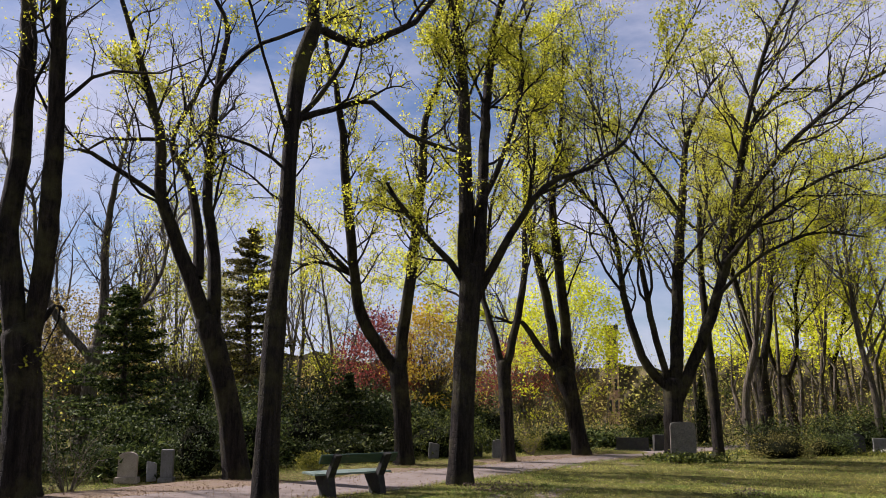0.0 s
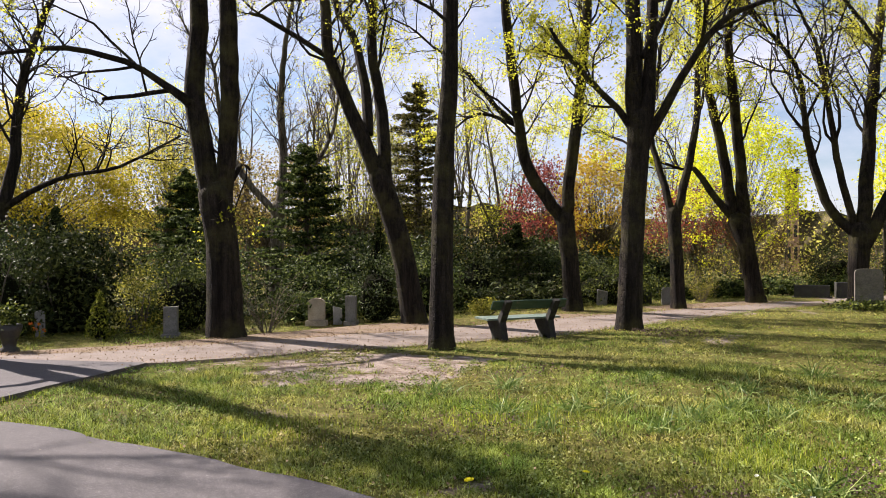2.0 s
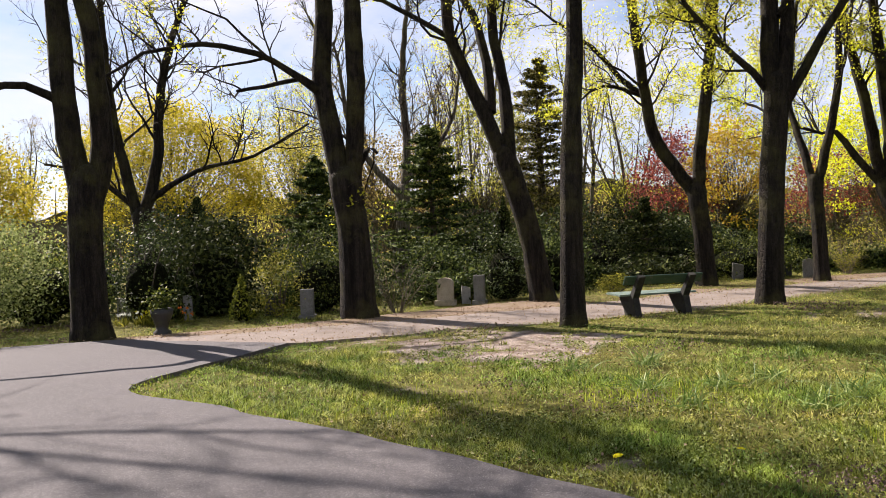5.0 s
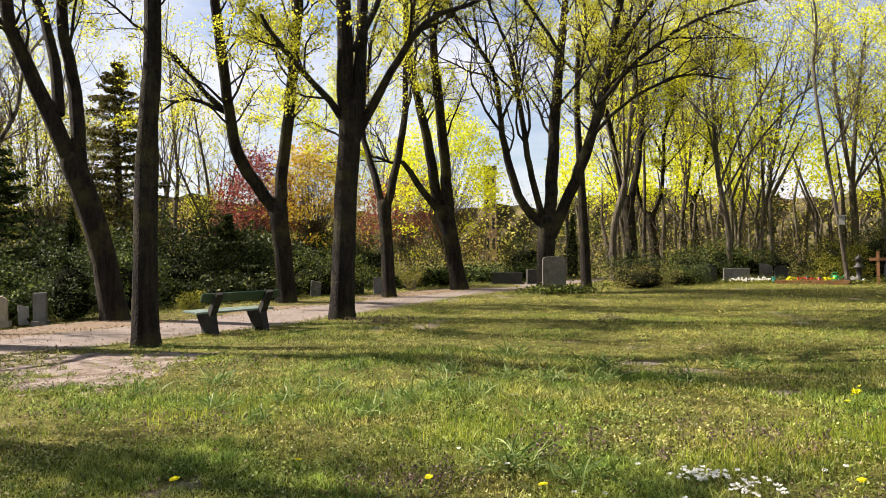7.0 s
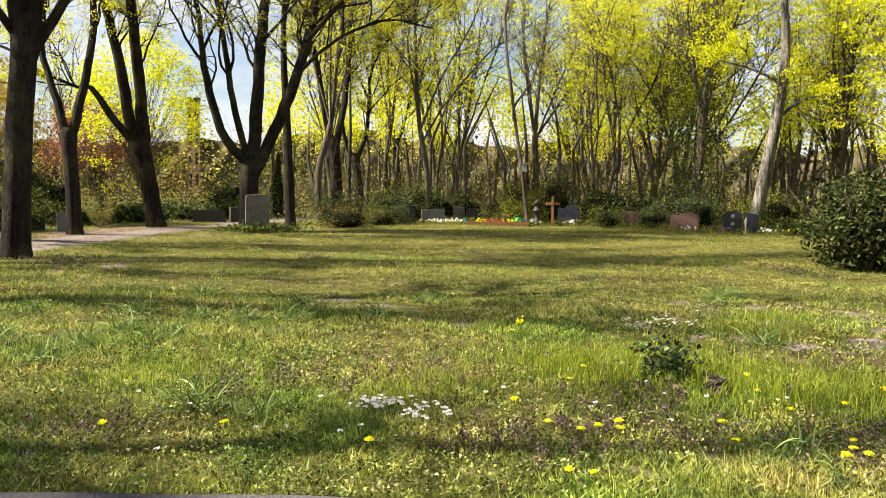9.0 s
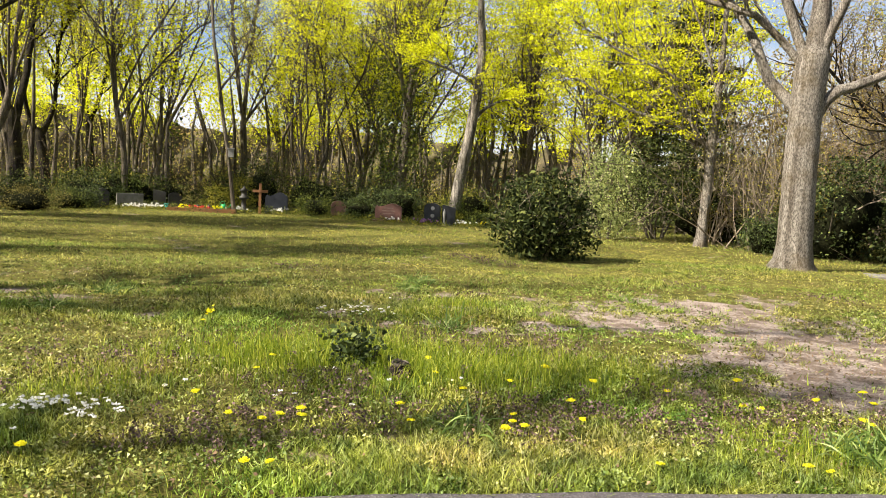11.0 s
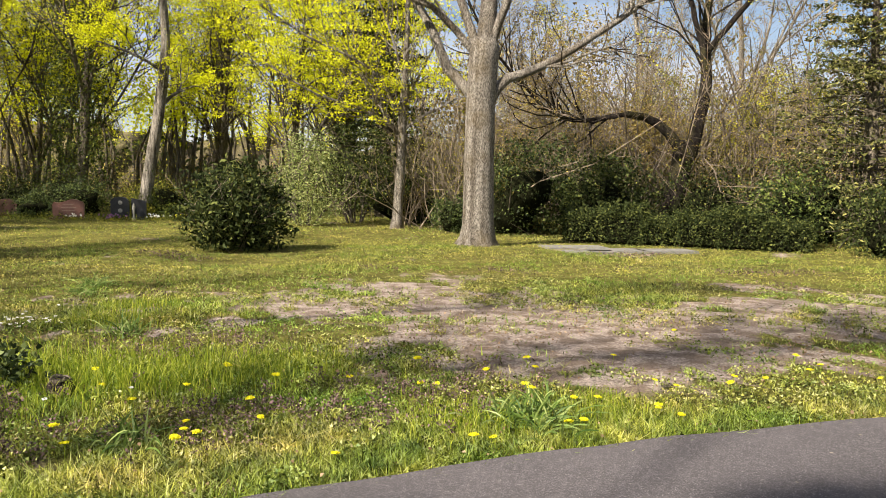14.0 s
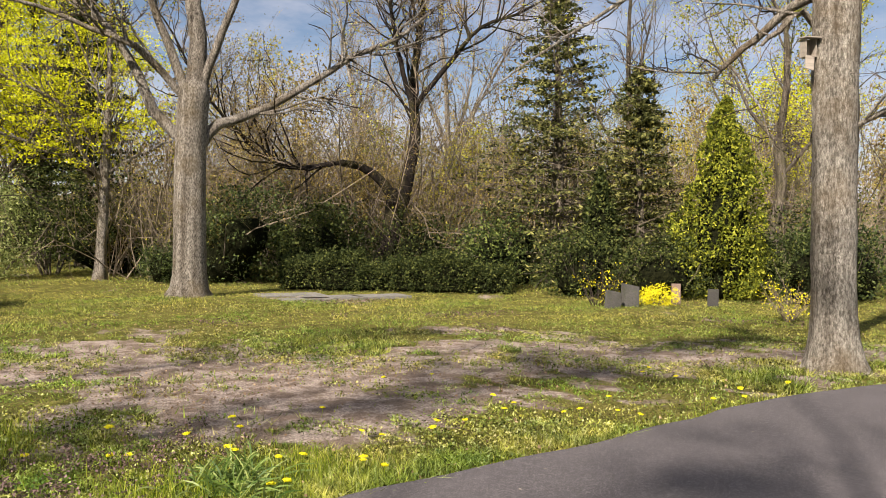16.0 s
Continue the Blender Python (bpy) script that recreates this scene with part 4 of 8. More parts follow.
def dense_bush(name, x, y, w, h, leaf, seed, label, n=3000, size=0.07, depth=None, long=1.0, lump=0.16, flat=0.2, category="shrub", group="", stems=6, low=0.0, z0=0.0):
    """A leafy bush: short stems inside, and leaves that lie in lumps over its round body."""
    rng = np.random.default_rng(seed)
    root = thing(name, facing(x, y, z0), label, category, group)
    depth = depth or w
    n, size = int(n * 1.6), size * 0.97
    knots = max(40, n // 30)
    d = rng.normal(size=(knots, 3))
    d /= np.linalg.norm(d, axis=1, keepdims=True)
    k = rng.normal(size=(6, 3)) * 2.6
    phase = rng.random(6) * 6.28
    bulge = 1 + lump * np.sin(d @ k.T + phase).sum(1) / 2.2
    r = bulge * np.where(rng.random(knots) < 0.72, 1.04 - 0.16 * rng.normal(size=knots) ** 2 * 0.6 + 0.05 * rng.normal(size=knots), 0.5 + 0.45 * rng.random(knots))
    C = d * r[:, None] * np.array([w / 2, depth / 2, h * 0.55]) + np.array([0, 0, h * 0.47])
    clump = 0.6 * size + 0.036 * (w + h)
    C = np.repeat(C, 30, 0) + rng.normal(size=(knots * 30, 3)) * clump * [1.0, 1.0, 0.55] * np.repeat(0.6 + 0.8 * rng.random((knots, 1)), 30, 0)
    C = C[C[:, 2] > 0.03 + low]
    g = Geo()
    g.sprays(C, size * (0.6 + 0.8 * rng.random(len(C))), rng, flat, long)
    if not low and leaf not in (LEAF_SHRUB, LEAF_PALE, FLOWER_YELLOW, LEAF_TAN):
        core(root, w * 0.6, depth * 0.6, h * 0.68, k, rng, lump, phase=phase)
    st = Geo()
    ends = rng.normal(size=(stems, 3)) * [w * 0.2, depth * 0.2, 0] + [0, 0, 0]
    P = grow(ends * 0.3 + [0, 0, -0.03], ends + [0, 0, h * 0.6], np.full(stems, h * 0.75), 5, rng, 0.1, 0.15)
    st.tubes(P, np.full((stems, 1), 0.012 + 0.008 * h) * np.linspace(1, 0.4, 5), 5)
    tagged(part("stemwork", st, BARK_WOODS, root), kind="stuff")
    tagged(part("foliage", g, leaf, root), kind="stuff")
    return root


def twiggy_bush(name, x, y, w, h, leaf, seed, label, stems=14, leafy=0.7, size=0.05, twig=None, category="shrub", group="", per=4):
    """An open bush of many thin stems from the ground with small leaves or flowers along them."""
    rng = np.random.default_rng(seed)
    root = thing(name, facing(x, y), label, category, group)
    a = rng.random(stems) * 6.283
    way = np.stack([np.cos(a), np.sin(a), np.full(stems, 1.0)], 1) * np.column_stack([np.full(stems, w * 0.5), np.full(stems, w * 0.5), np.full(stems, h)]) * (0.5 + 0.6 * rng.random((stems, 1)))
    start = np.stack([np.cos(a), np.sin(a), 0 * a], 1) * 0.08 * w + [0, 0, -0.04]
    ln = np.linalg.norm(way, axis=1)
    P = grow(start, way, ln, 7, rng, 0.03, 0.10 + 0.02 * h)
    R = np.full((stems, 1), 0.006 + 0.004 * h) * np.linspace(1, 0.3, 7)
    st = Geo()
    st.tubes(P, R, 4)
    side = 8 if h < 4 else 16
    at, wy, rad, s = offshoots(P, R, side, rng, 0.2, 1.1, 0.05)
    P2 = grow(at, wy, 0.28 * np.repeat(ln, side) * (0.4 + 0.8 * rng.random(len(at))), 4, rng, 0.05, 0.18)
    st.ribbons(P2, np.minimum(rad, 0.007)[:, None] * np.linspace(1, 0.4, 4), rng)
    tagged(part("stemwork", st, twig or TWIG_PALE, root), kind="stuff")
    pts = np.concatenate([P2[:, 1:].reshape(-1, 3), P[:, 3:].reshape(-1, 3)])
    pts = pts[rng.random(len(pts)) < leafy]
    C = np.repeat(pts, per, 0) + rng.normal(size=(len(pts) * per, 3)) * size * 1.1
    g = Geo()
    g.sprays(C, size * (0.6 + 0.8 * rng.random(len(C))), rng, 0.2)
    tagged(part("foliage", g, leaf, root), kind="stuff")
    return root


def conifer(name, x, y, h, w, needle, seed, label, bare=0.03, droop=-0.06, gap=0.3, bark=None, size=0.12, thin=1.5, category="conifer", power=0.7):
    """A fir or spruce: a straight stem and tiers of boughs hung with flat sprays of needles."""
    rng = np.random.default_rng(seed)
    root = thing(name, facing(x, y), label, category)
    line = np.column_stack([0.05 * np.sin(np.linspace(0, 5, 12)), 0 * np.linspace(0, 1, 12), np.linspace(-0.05, h, 12), np.linspace(0.028 * h, 0.012, 12)])
    part("trunk", stem_geo(line, rng, 9, 0.3), bark or BARK_WOODS, root, smooth=True)
    z = np.repeat(np.arange(h * bare + 0.15, h * 0.985, gap), 12)
    z = z + rng.normal(size=len(z)) * gap * 0.2
    a = rng.random(len(z)) * 6.283
    w = w * 1.35
    ln = np.clip(w / 2 * np.clip(1 - z / h, 0.02, 1) ** power, 0.12, None) * (0.5 + 0.65 * rng.random(len(z)))
    way = np.stack([np.cos(a), np.sin(a), 0.1 + 0.35 * (z / h)], 1)
    P = grow(np.stack([0 * z, 0 * z, z], 1), way, ln, 6, rng, droop, 0.08)
    br = Geo()
    br.tubes(P, (0.006 + 0.008 * ln)[:, None] * np.linspace(1, 0.3, 6), 3)
    tagged(part("branching", br, bark or BARK_WOODS, root), kind="stuff")
    per = int(30 * thin)
    f = 0.18 + 0.82 * rng.random((len(z), per)) ** 0.8
    i = np.minimum((f * 5).astype(int), 4)
    wgt = (f * 5 - i)[..., None]
    rows = np.arange(len(z))[:, None]
    C = P[rows, i] * (1 - wgt) + P[rows, i + 1] * wgt
    side = np.stack([-np.sin(a), np.cos(a), 0 * a], 1)[:, None]
    C = C + side * rng.normal(size=(len(z), per, 1)) * (0.22 * ln[:, None, None]) * (1.1 - f[..., None]) + rng.normal(size=C.shape) * [0.05, 0.05, 0.025] - [0, 0, 0.04]
    C = C.reshape(-1, 3)
    g = Geo()
    g.sprays(C, size * (0.5 + 0.8 * rng.random(len(C))), rng, 0.55, 1.5, 0.08)
    tagged(part("foliage", g, needle, root), kind="stuff")
    return root


def juniper(name, x, y, w, h, needle, seed, label, category="shrub", group="", size=0.13, n=70):
    """A spreading juniper: plumes that fan out in layers and nod at their ends."""
    rng = np.random.default_rng(seed)
    root = thing(name, facing(x, y), label, category, group)
    a = rng.random(n) * 6.283
    lift = rng.random(n)
    way = np.stack([np.cos(a), np.sin(a), 0.25 + 1.3 * lift], 1)
    ln = w / 2 * (0.55 + 0.55 * rng.random(n)) * (1.05 - 0.35 * lift)
    P = grow(np.stack([np.cos(a), np.sin(a), 0 * a], 1) * 0.1 + [0, 0, 0.02], way, ln, 7, rng, -0.07, 0.08)
    P[..., 2] = np.clip(P[..., 2], 0.06, None) * min(1.0, h / max(P[..., 2].max(), 0.1)) * 1.02
    br = Geo()
    br.tubes(P, 0.016 * np.linspace(1, 0.2, 7) * np.ones((n, 1)), 4)
    tagged(part("stemwork", br, BARK_WOODS, root), kind="stuff")
    f = 0.3 + 0.7 * rng.random((n, 44))
    i = np.minimum((f * 6).astype(int), 5)
    wg = (f * 6 - i)[..., None]
    rows = np.arange(n)[:, None]
    C = (P[rows, i] * (1 - wg) + P[rows, i + 1] * wg + rng.normal(size=(n, 44, 3)) * [0.11, 0.11, 0.035]).reshape(-1, 3)
    g = Geo()
    g.sprays(C, size * (0.5 + 0.8 * rng.random(len(C))), rng, 0.55, 1.4, 0.08)
    tagged(part("foliage", g, needle, root), kind="stuff")
    return root


def thuja(name, x, y, h, w, needle, seed, label, n=7000, size=0.12, category="conifer", point=0.75):
    """A dense column or cone of upright, scaly sprays."""
    rng = np.random.default_rng(seed)
    root = thing(name, facing(x, y), label, category)
    line = np.column_stack([np.zeros(8), np.zeros(8), np.linspace(-0.05, h * 0.9, 8), np.linspace(0.02 * h + 0.03, 0.012, 8)])
    part("trunk", stem_geo(line, rng, 8, 0.3), BARK_WOODS, root, smooth=True)
    t = rng.random(n) ** 1.15
    a = rng.random(n) * 6.283
    k = rng.normal(size=(8, 3)) * [4, 4, 16]
    d = np.stack([np.cos(a), np.sin(a), t], 1)
    bulge = 1 + 0.17 * np.sin(d @ k.T + rng.random(8) * 6.28).sum(1)
    r = w / 2 * np.clip(1 - t, 0, 1) ** point * np.clip(t * 9 + 0.55, 0, 1) * bulge
    r = r * np.where(rng.random(n) < 0.75, 1 - np.abs(rng.normal(size=n)) * 0.08, 0.4 + 0.5 * rng.random(n))
    C = np.stack([np.cos(a) * r, np.sin(a) * r, 0.05 + t * h], 1)
    core(root, w * 0.78, w * 0.78, h * 0.93, rng.normal(size=(6, 3)) * 3, rng, 0.1, 0.85)
    g = Geo()
    g.sprays(C, size * (0.5 + 0.9 * rng.random(n)), rng, -0.3, 1.35, 0.08)
    tagged(part("foliage", g, needle, root), kind="stuff")
    return root


def wild_tree(name, x, y, h, r, seed, label, leafy, leaf, bark=None, twig=None, fork=0.4, limbs=4, lean=0.06, group="woodland trees", **more):
    """A tree of the wood, grown at random: a stem that divides and a loose crown."""
    rg = np.random.default_rng(seed)
    hf = h * fork
    tr = [(0, -0.05, r), (rg.normal() * lean * hf * 0.5, hf * 0.5, r * 0.85), (rg.normal() * lean * hf, hf, r * 0.75)]
    ls = []
    for k in range(limbs):
        z0 = hf * (0.75 + 0.25 * rg.random()) if k else hf * 0.97
        side = rg.normal() * 0.28 if k else rg.normal() * 0.05
        x0 = tr[2][0]
        rr = r * (0.62 if k == 0 else rg.uniform(0.28, 0.45))
        L = (h - z0) * (0.7 if k == 0 else rg.uniform(0.35, 0.6))
        ls.append([(x0, z0, rr), (x0 + side * L * 0.5, z0 + L * 0.5, rr * 0.75), (x0 + side * L + rg.normal() * 0.2, z0 + L, max(rr * 0.5, 0.047))])
    return tree(name, x, y, tr, ls, seed + 1, label, leafy, h, bark or BARK_WOODS, leaf, twig or TWIG_PALE, group=group, joined=True, **more)


def ivy_on(root, h, r, seed, n=2200, size=0.11):
    """Ivy that clothes a trunk up to a height."""
    rng = np.random.default_rng(seed)
    t, a = rng.random(n), rng.random(n) * 6.283
    rr = r * (1 + 1.6 * np.abs(rng.normal(size=n)) * (0.4 + 0.6 * np.sin(t * 9 + a) ** 2))
    C = np.stack([np.cos(a) * rr, np.sin(a) * rr, t * h + 0.05], 1)
    g = Geo()
    g.sprays(C, size * (0.6 + 0.8 * rng.random(n)), rng, 0.1)
    tagged(part("ivy", g, LEAF_IVY, root, "dark glossy ivy climbing the trunk"), kind="stuff")


def dome_tree(name, x, y, h, w, leaf, seed, label, knots=170, per=30, size=0.10, base=0.22):
    """A tree with a short stem and a broad, rounded crown of leaf sprays with gaps between."""
    rng = np.random.default_rng(seed)
    root = thing(name, facing(x, y), label, "tree")
    part("trunk", stem_geo(smooth_line([(0, 0, -0.05, 0.2), (0.05, 0, h * 0.15, 0.17), (0, 0, h * 0.3, 0.14)], 0.3), rng, 9, 0.3), BARK_WOODS, root, smooth=True)
    d = rng.normal(size=(knots, 3))
    d[:, 2] = np.abs(d[:, 2]) * 1.1 - 0.35
    d /= np.linalg.norm(d, axis=1, keepdims=True)
    K = d * (0.55 + 0.45 * rng.random((knots, 1)) ** 0.5) * [w / 2, w / 2, h * (1 - base) * 0.62] + [0, 0, h * (base + (1 - base) * 0.38)]
    b = Geo()
    start = np.stack([rng.normal(size=knots) * 0.05, rng.normal(size=knots) * 0.05, h * rng.uniform(0.12, 0.3, knots)], 1)
    s = np.linspace(0, 1, 6)[None, :, None]
    P = start[:, None] * (1 - s) + K[:, None] * s + rng.normal(size=(knots, 6, 3)) * 0.09 * np.sin(s * 3.14) + [0, 0, 0.25] * np.sin(s * 3.14)
    b.tubes(P, np.full((knots, 1), 0.014) * np.linspace(1, 0.3, 6), 3)
    tagged(part("branching", b, BARK_WOODS, root), kind="stuff")
    g = Geo()
    size, per = size * 1.3, int(per * 2.2)
    C = np.repeat(K, per, 0) + rng.normal(size=(knots * per, 3)) * [0.34, 0.34, 0.17]
    g.sprays(C, size * (0.6 + 0.7 * rng.random(len(C))), rng, 0.5)
    tagged(part("crown", g, leaf, root), kind="stuff")
    return root


# beyond the path, from the asphalt to the big maple
dense_bush("shrub", -15.4, 12.0, 3.0, 2.6, LEAF_PALE, 101, "large pale green shrub with small spring leaves", 9000, 0.065)
dense_bush("shrub", -17.0, 12.5, 4.0, 3.0, LEAF_PALE, 102, "large pale green shrub with small spring leaves", 4500, 0.09)
dense_bush("holly_bush", -13.4, 14.9, 1.5, 2.3, LEAF_DARK, 103, "dark glossy holly bush among the graves", 2600, 0.07)
dense_bush("yew_bush", -12.7, 16.4, 2.3, 2.35, NEEDLE_DARK, 104, "broad dark yew bush behind small graves", 5200, 0.09, long=1.6)
dense_bush("shrub", -10.5, 15.7, 0.85, 1.3, LEAF_SHRUB, 105, "small bright green shrub beside a gravestone", 1500, 0.055)
thuja("thuja_bush", -10.95, 14.95, 0.95, 0.5, NEEDLE_GOLD, 106, "small conical evergreen on a grave", 1300, 0.06, "shrub")
dense_bush("evergreen_bush", -10.4, 17.3, 1.7, 1.75, LEAF_IVY, 107, "dense dark evergreen bush among graves", 3000, 0.065)
twiggy_bush("evergreen_bush", -8.4, 17.3, 1.15, 1.3, LEAF_DARK, 108, "open dark green bush beside the maple trunk", 16, 0.9, 0.05)
dense_bush("evergreen_bush", -7.0, 21.0, 1.6, 1.6, LEAF_DARK, 109, "dense dark evergreen bush among graves", 2600, 0.065)
juniper("juniper_bush", -8.6, 20.9, 3.1, 1.65, NEEDLE_JUNIPER, 110, "spreading green juniper behind two gravestones", n=95)
juniper("juniper_bush", -11.8, 18.6, 2.2, 1.3, NEEDLE_JUNIPER, 111, "spreading green juniper in the shade")
juniper("juniper_bush", -13.4, 15.7, 1.8, 1.0, NEEDLE_DARK, 112, "low dark juniper in the shade")
conifer("spruce_tree", -14.0, 23.3, 4.3, 3.2, NEEDLE_JUNIPER, 113, "dark green spruce between bare trees", thin=3.4)
conifer("spruce_tree", -10.7, 25.0, 5.4, 3.7, NEEDLE_JUNIPER, 114, "dark green spruce with hanging boughs", thin=3.4)
conifer("spruce_tree", -9.2, 33.0, 8.9, 4.6, NEEDLE_BROWN, 115, "tall olive green fir at the back", gap=0.36, thin=2.6)
thuja("cypress", -8.2, 24.8, 2.8, 0.95, NEEDLE_DARK, 116, "narrow dark cypress among graves", 2400, 0.09)
thuja("cypress", -15.7, 19.6, 3.0, 1.9, NEEDLE_DARK, 117, "narrow dark evergreen at the back", 3000, 0.10)
dome_tree("yellow_maple", -22.6, 26.6, 7.6, 7.4, LEAF_OCHRE, 118, "broad domed maple full of yellow spring flower", 460, 30)
dome_tree("yellow_maple", -27.5, 20.5, 6.6, 6.4, LEAF_OCHRE, 119, "broad domed maple full of yellow spring flower", 260, 32)
dome_tree("maple_tree", -19.2, 31.0, 7.2, 5.0, LEAF_SPRING, 120, "rounded tree in greyish young leaf", 170, 24, 0.1)
dome_tree("maple_tree", -12.0, 34.0, 8.0, 5.5, LEAF_SPRING, 124, "rounded tree in thin young leaf", 170, 20, 0.1)
dome_tree("maple_tree", -15.8, 33.0, 6.5, 5.0, LEAF_TAN, 125, "rounded tree with brown buds", 170, 20, 0.09)
tree("maple_tree", -17.8, 19.7, [(0.0, -0.05, 0.34), (0.05, 1.6, 0.30), (0.0, 2.7, 0.3)],
     [[(-0.1, 2.6, 0.19), (-0.45, 4.2, 0.17), (-0.75, 6.0, 0.14), (-0.9, 8.5, 0.11)], [(0.1, 2.6, 0.22), (0.55, 4.4, 0.18), (0.7, 6.5, 0.15), (1.4, 9.0, 0.1)],
      [(0.3, 3.1, 0.11), (1.6, 3.9, 0.08), (3.2, 4.3, 0.05), (4.8, 5.2, 0.03)], [(-0.2, 2.9, 0.1), (-1.4, 3.9, 0.06), (-2.6, 4.2, 0.04)]], 121, "bare spreading maple in front of yellow trees", 0.06, 13, density=0.9, reach=3.2)
tree("bare_tree", -13.6, 29.0, [(0.0, -0.05, 0.3), (0.05, 2.4, 0.26), (0.1, 3.6, 0.26)],
     [[(0.1, 3.4, 0.18), (0.3, 5.2, 0.16), (0.2, 7.6, 0.13), (0.4, 10.0, 0.09)], [(0.0, 3.3, 0.15), (-1.1, 4.6, 0.12), (-1.9, 6.2, 0.1), (-2.2, 8.2, 0.07)], [(0.2, 3.9, 0.12), (1.3, 5.0, 0.09), (2.2, 6.6, 0.07), (2.6, 8.6, 0.05)]],
     122, "bare grey tree with a high open crown", 0.03, 13, BARK_WOODS, LEAF_MAPLE, TWIG, density=1.1, reach=2.8)
wild_tree("woodland_tree", -21.3, 34.1, 7.6, 0.18, 123, "greyish tree coming into leaf", 0.6, LEAF_SPRING, limbs=5, fork=0.3, density=1.2, size=0.1, group="")

for k, (bx, by, bw, bh, mat) in enumerate(((-14.9, 17.6, 1.6, 2.4, LEAF_DARK), (-11.6, 20.2, 2.2, 1.7, NEEDLE_JUNIPER), (-9.4, 22.4, 1.8, 1.5, NEEDLE_JUNIPER), (-12.6, 21.8, 2.6, 2.4, NEEDLE_JUNIPER), (-16.4, 21.0, 2.0, 1.6, NEEDLE_JUNIPER), (-6.6, 23.6, 2.2, 1.6, NEEDLE_JUNIPER), (-8.0, 26.6, 2.6, 2.2, LEAF_IVY),
                                          (-17.0, 16.6, 2.6, 1.7, LEAF_DARK), (-5.8, 28.4, 2.4, 1.8, NEEDLE_DARK), (-2.6, 31.6, 2.6, 1.9, LEAF_DARK), (-6.0, 33.0, 3.0, 2.6, NEEDLE_DARK), (0.0, 36.0, 3.0, 2.0, LEAF_DARK), (-15.8, 14.0, 2.2, 1.7, LEAF_IVY))):
    dense_bush("evergreen_bush", bx, by, bw, bh, mat, 221 + k, "broad dark evergreen bush in the graveyard's shade", 2800, 0.10, lump=0.3, group="dark bushes behind the path")

for k, (bx, by, bw, bh) in enumerate(((-15.0, 26.4, 2.6, 2.2), (-10.2, 28.8, 3.0, 2.4), (-7.6, 30.2, 3.0, 2.5), (-4.4, 32.6, 2.8, 2.2), (-1.4, 34.6, 3.0, 2.2))):
    dense_bush("yew_bush", bx, by, bw, bh, LEAF_DARK, 241 + k, "tall dark yew closing the back of the graves", 3000, 0.13, long=1.5, group="dark yews at the back")

# along the path, from the spruces to the tall gravestone
dome_tree("red_plum", -4.3, 35.9, 5.8, 3.5, LEAF_RED, 131, "small plum tree with red leaves", 150, 22)
dome_tree("red_plum", 2.4, 44.0, 5.6, 5.0, LEAF_RED, 132, "dark red-leaved plum tree", 150, 22)
dome_tree("bronze_maple", -1.9, 35.0, 6.5, 3.6, LEAF_BRONZE, 133, "maple with bronze and yellow young leaves", 170, 26, 0.1)
dome_tree("yellow_maple", 4.2, 41.0, 8.6, 5.6, LEAF_YELLOW, 134, "maple in bright yellow-green leaf", 200, 28, 0.11)
wild_tree("yellow_maple", -7.2, 41.0, 8.0, 0.2, 135, "maple in pale yellow-green leaf", 0.7, LEAF_MAPLE, limbs=6, fork=0.25, density=1.2, reach=2.8, size=0.12, per_tip=4, group="")
conifer("spruce_tree", -4.5, 29.0, 2.7, 2.3, NEEDLE_DARK, 136, "small dark spruce behind the path", thin=1.2, gap=0.22)
juniper("juniper_bush", -3.5, 27.0, 3.1, 1.25, NEEDLE_DARK, 137, "spreading dark juniper beside the path", n=90)
juniper("juniper_bush", -5.3, 25.6, 2.8, 1.2, NEEDLE_DARK, 138, "spreading dark juniper beside the path", n=80)
dense_bush("evergreen_bush", -1.3, 29.3, 3.0, 1.45, LEAF_IVY, 139, "broad green laurel bush beside the path", 4200, 0.085)
dense_bush("yellow_flower_bush", -4.5, 22.8, 0.7, 0.5, LEAF_SHRUB, 140, "low bright yellow-green flowering bush", 1300, 0.05)
twiggy_bush("spiky_shrub", 1.8, 31.2, 1.0, 1.15, LEAF_SHRUB, 141, "upright bright green shrub beside the path", 26, 0.7, 0.05)
for bx, by, bw, bh, sd in ((3.0, 34.4, 2.6, 1.1, 142), (5.2, 36.6, 2.8, 1.15, 143), (1.2, 33.0, 1.6, 0.95, 144), (7.6, 38.6, 2.6, 1.1, 145)):
    juniper("juniper_bush", bx, by, bw, bh, NEEDLE_JUNIPER, sd, "spreading juniper in a row along the graves", group="juniper row", n=80)
dense_bush("yew_bush", 8.6, 43.0, 2.6, 2.0, NEEDLE_DARK, 146, "round dark yew behind the junipers", 3000, 0.1)
thuja("cypress", 10.0, 38.8, 3.0, 0.9, NEEDLE_DARK, 147, "narrow dark cypress among graves", 2200, 0.09)
dense_bush("azalea_bush", 10.1, 29.5, 2.2, 0.8, NEEDLE_BROWN, 148, "low brownish bush beside the graves", 2600, 0.06)
dense_bush("azalea_bush", 11.9, 30.6, 1.4, 0.7, LEAF_IVY, 149, "low dark bush beside the graves", 1500, 0.06)
dense_bush("clipped_yew", 21.9, 33.5, 2.15, 2.35, NEEDLE_DARK, 150, "clipped dome of dark yew foliage", 5000, 0.07, lump=0.03)
dense_bush("rhododendron", 15.17, 11.7, 1.9, 1.75, NEEDLE_DARK, 151, "round dark rhododendron standing in the lawn", 4800, 0.10, long=1.5, lump=0.12)
twiggy_bush("rhododendron_shoots", 15.05, 11.6, 1.7, 1.75, LEAF_DARK, 152, "paler shoots of a rhododendron", 30, 0.8, 0.07)

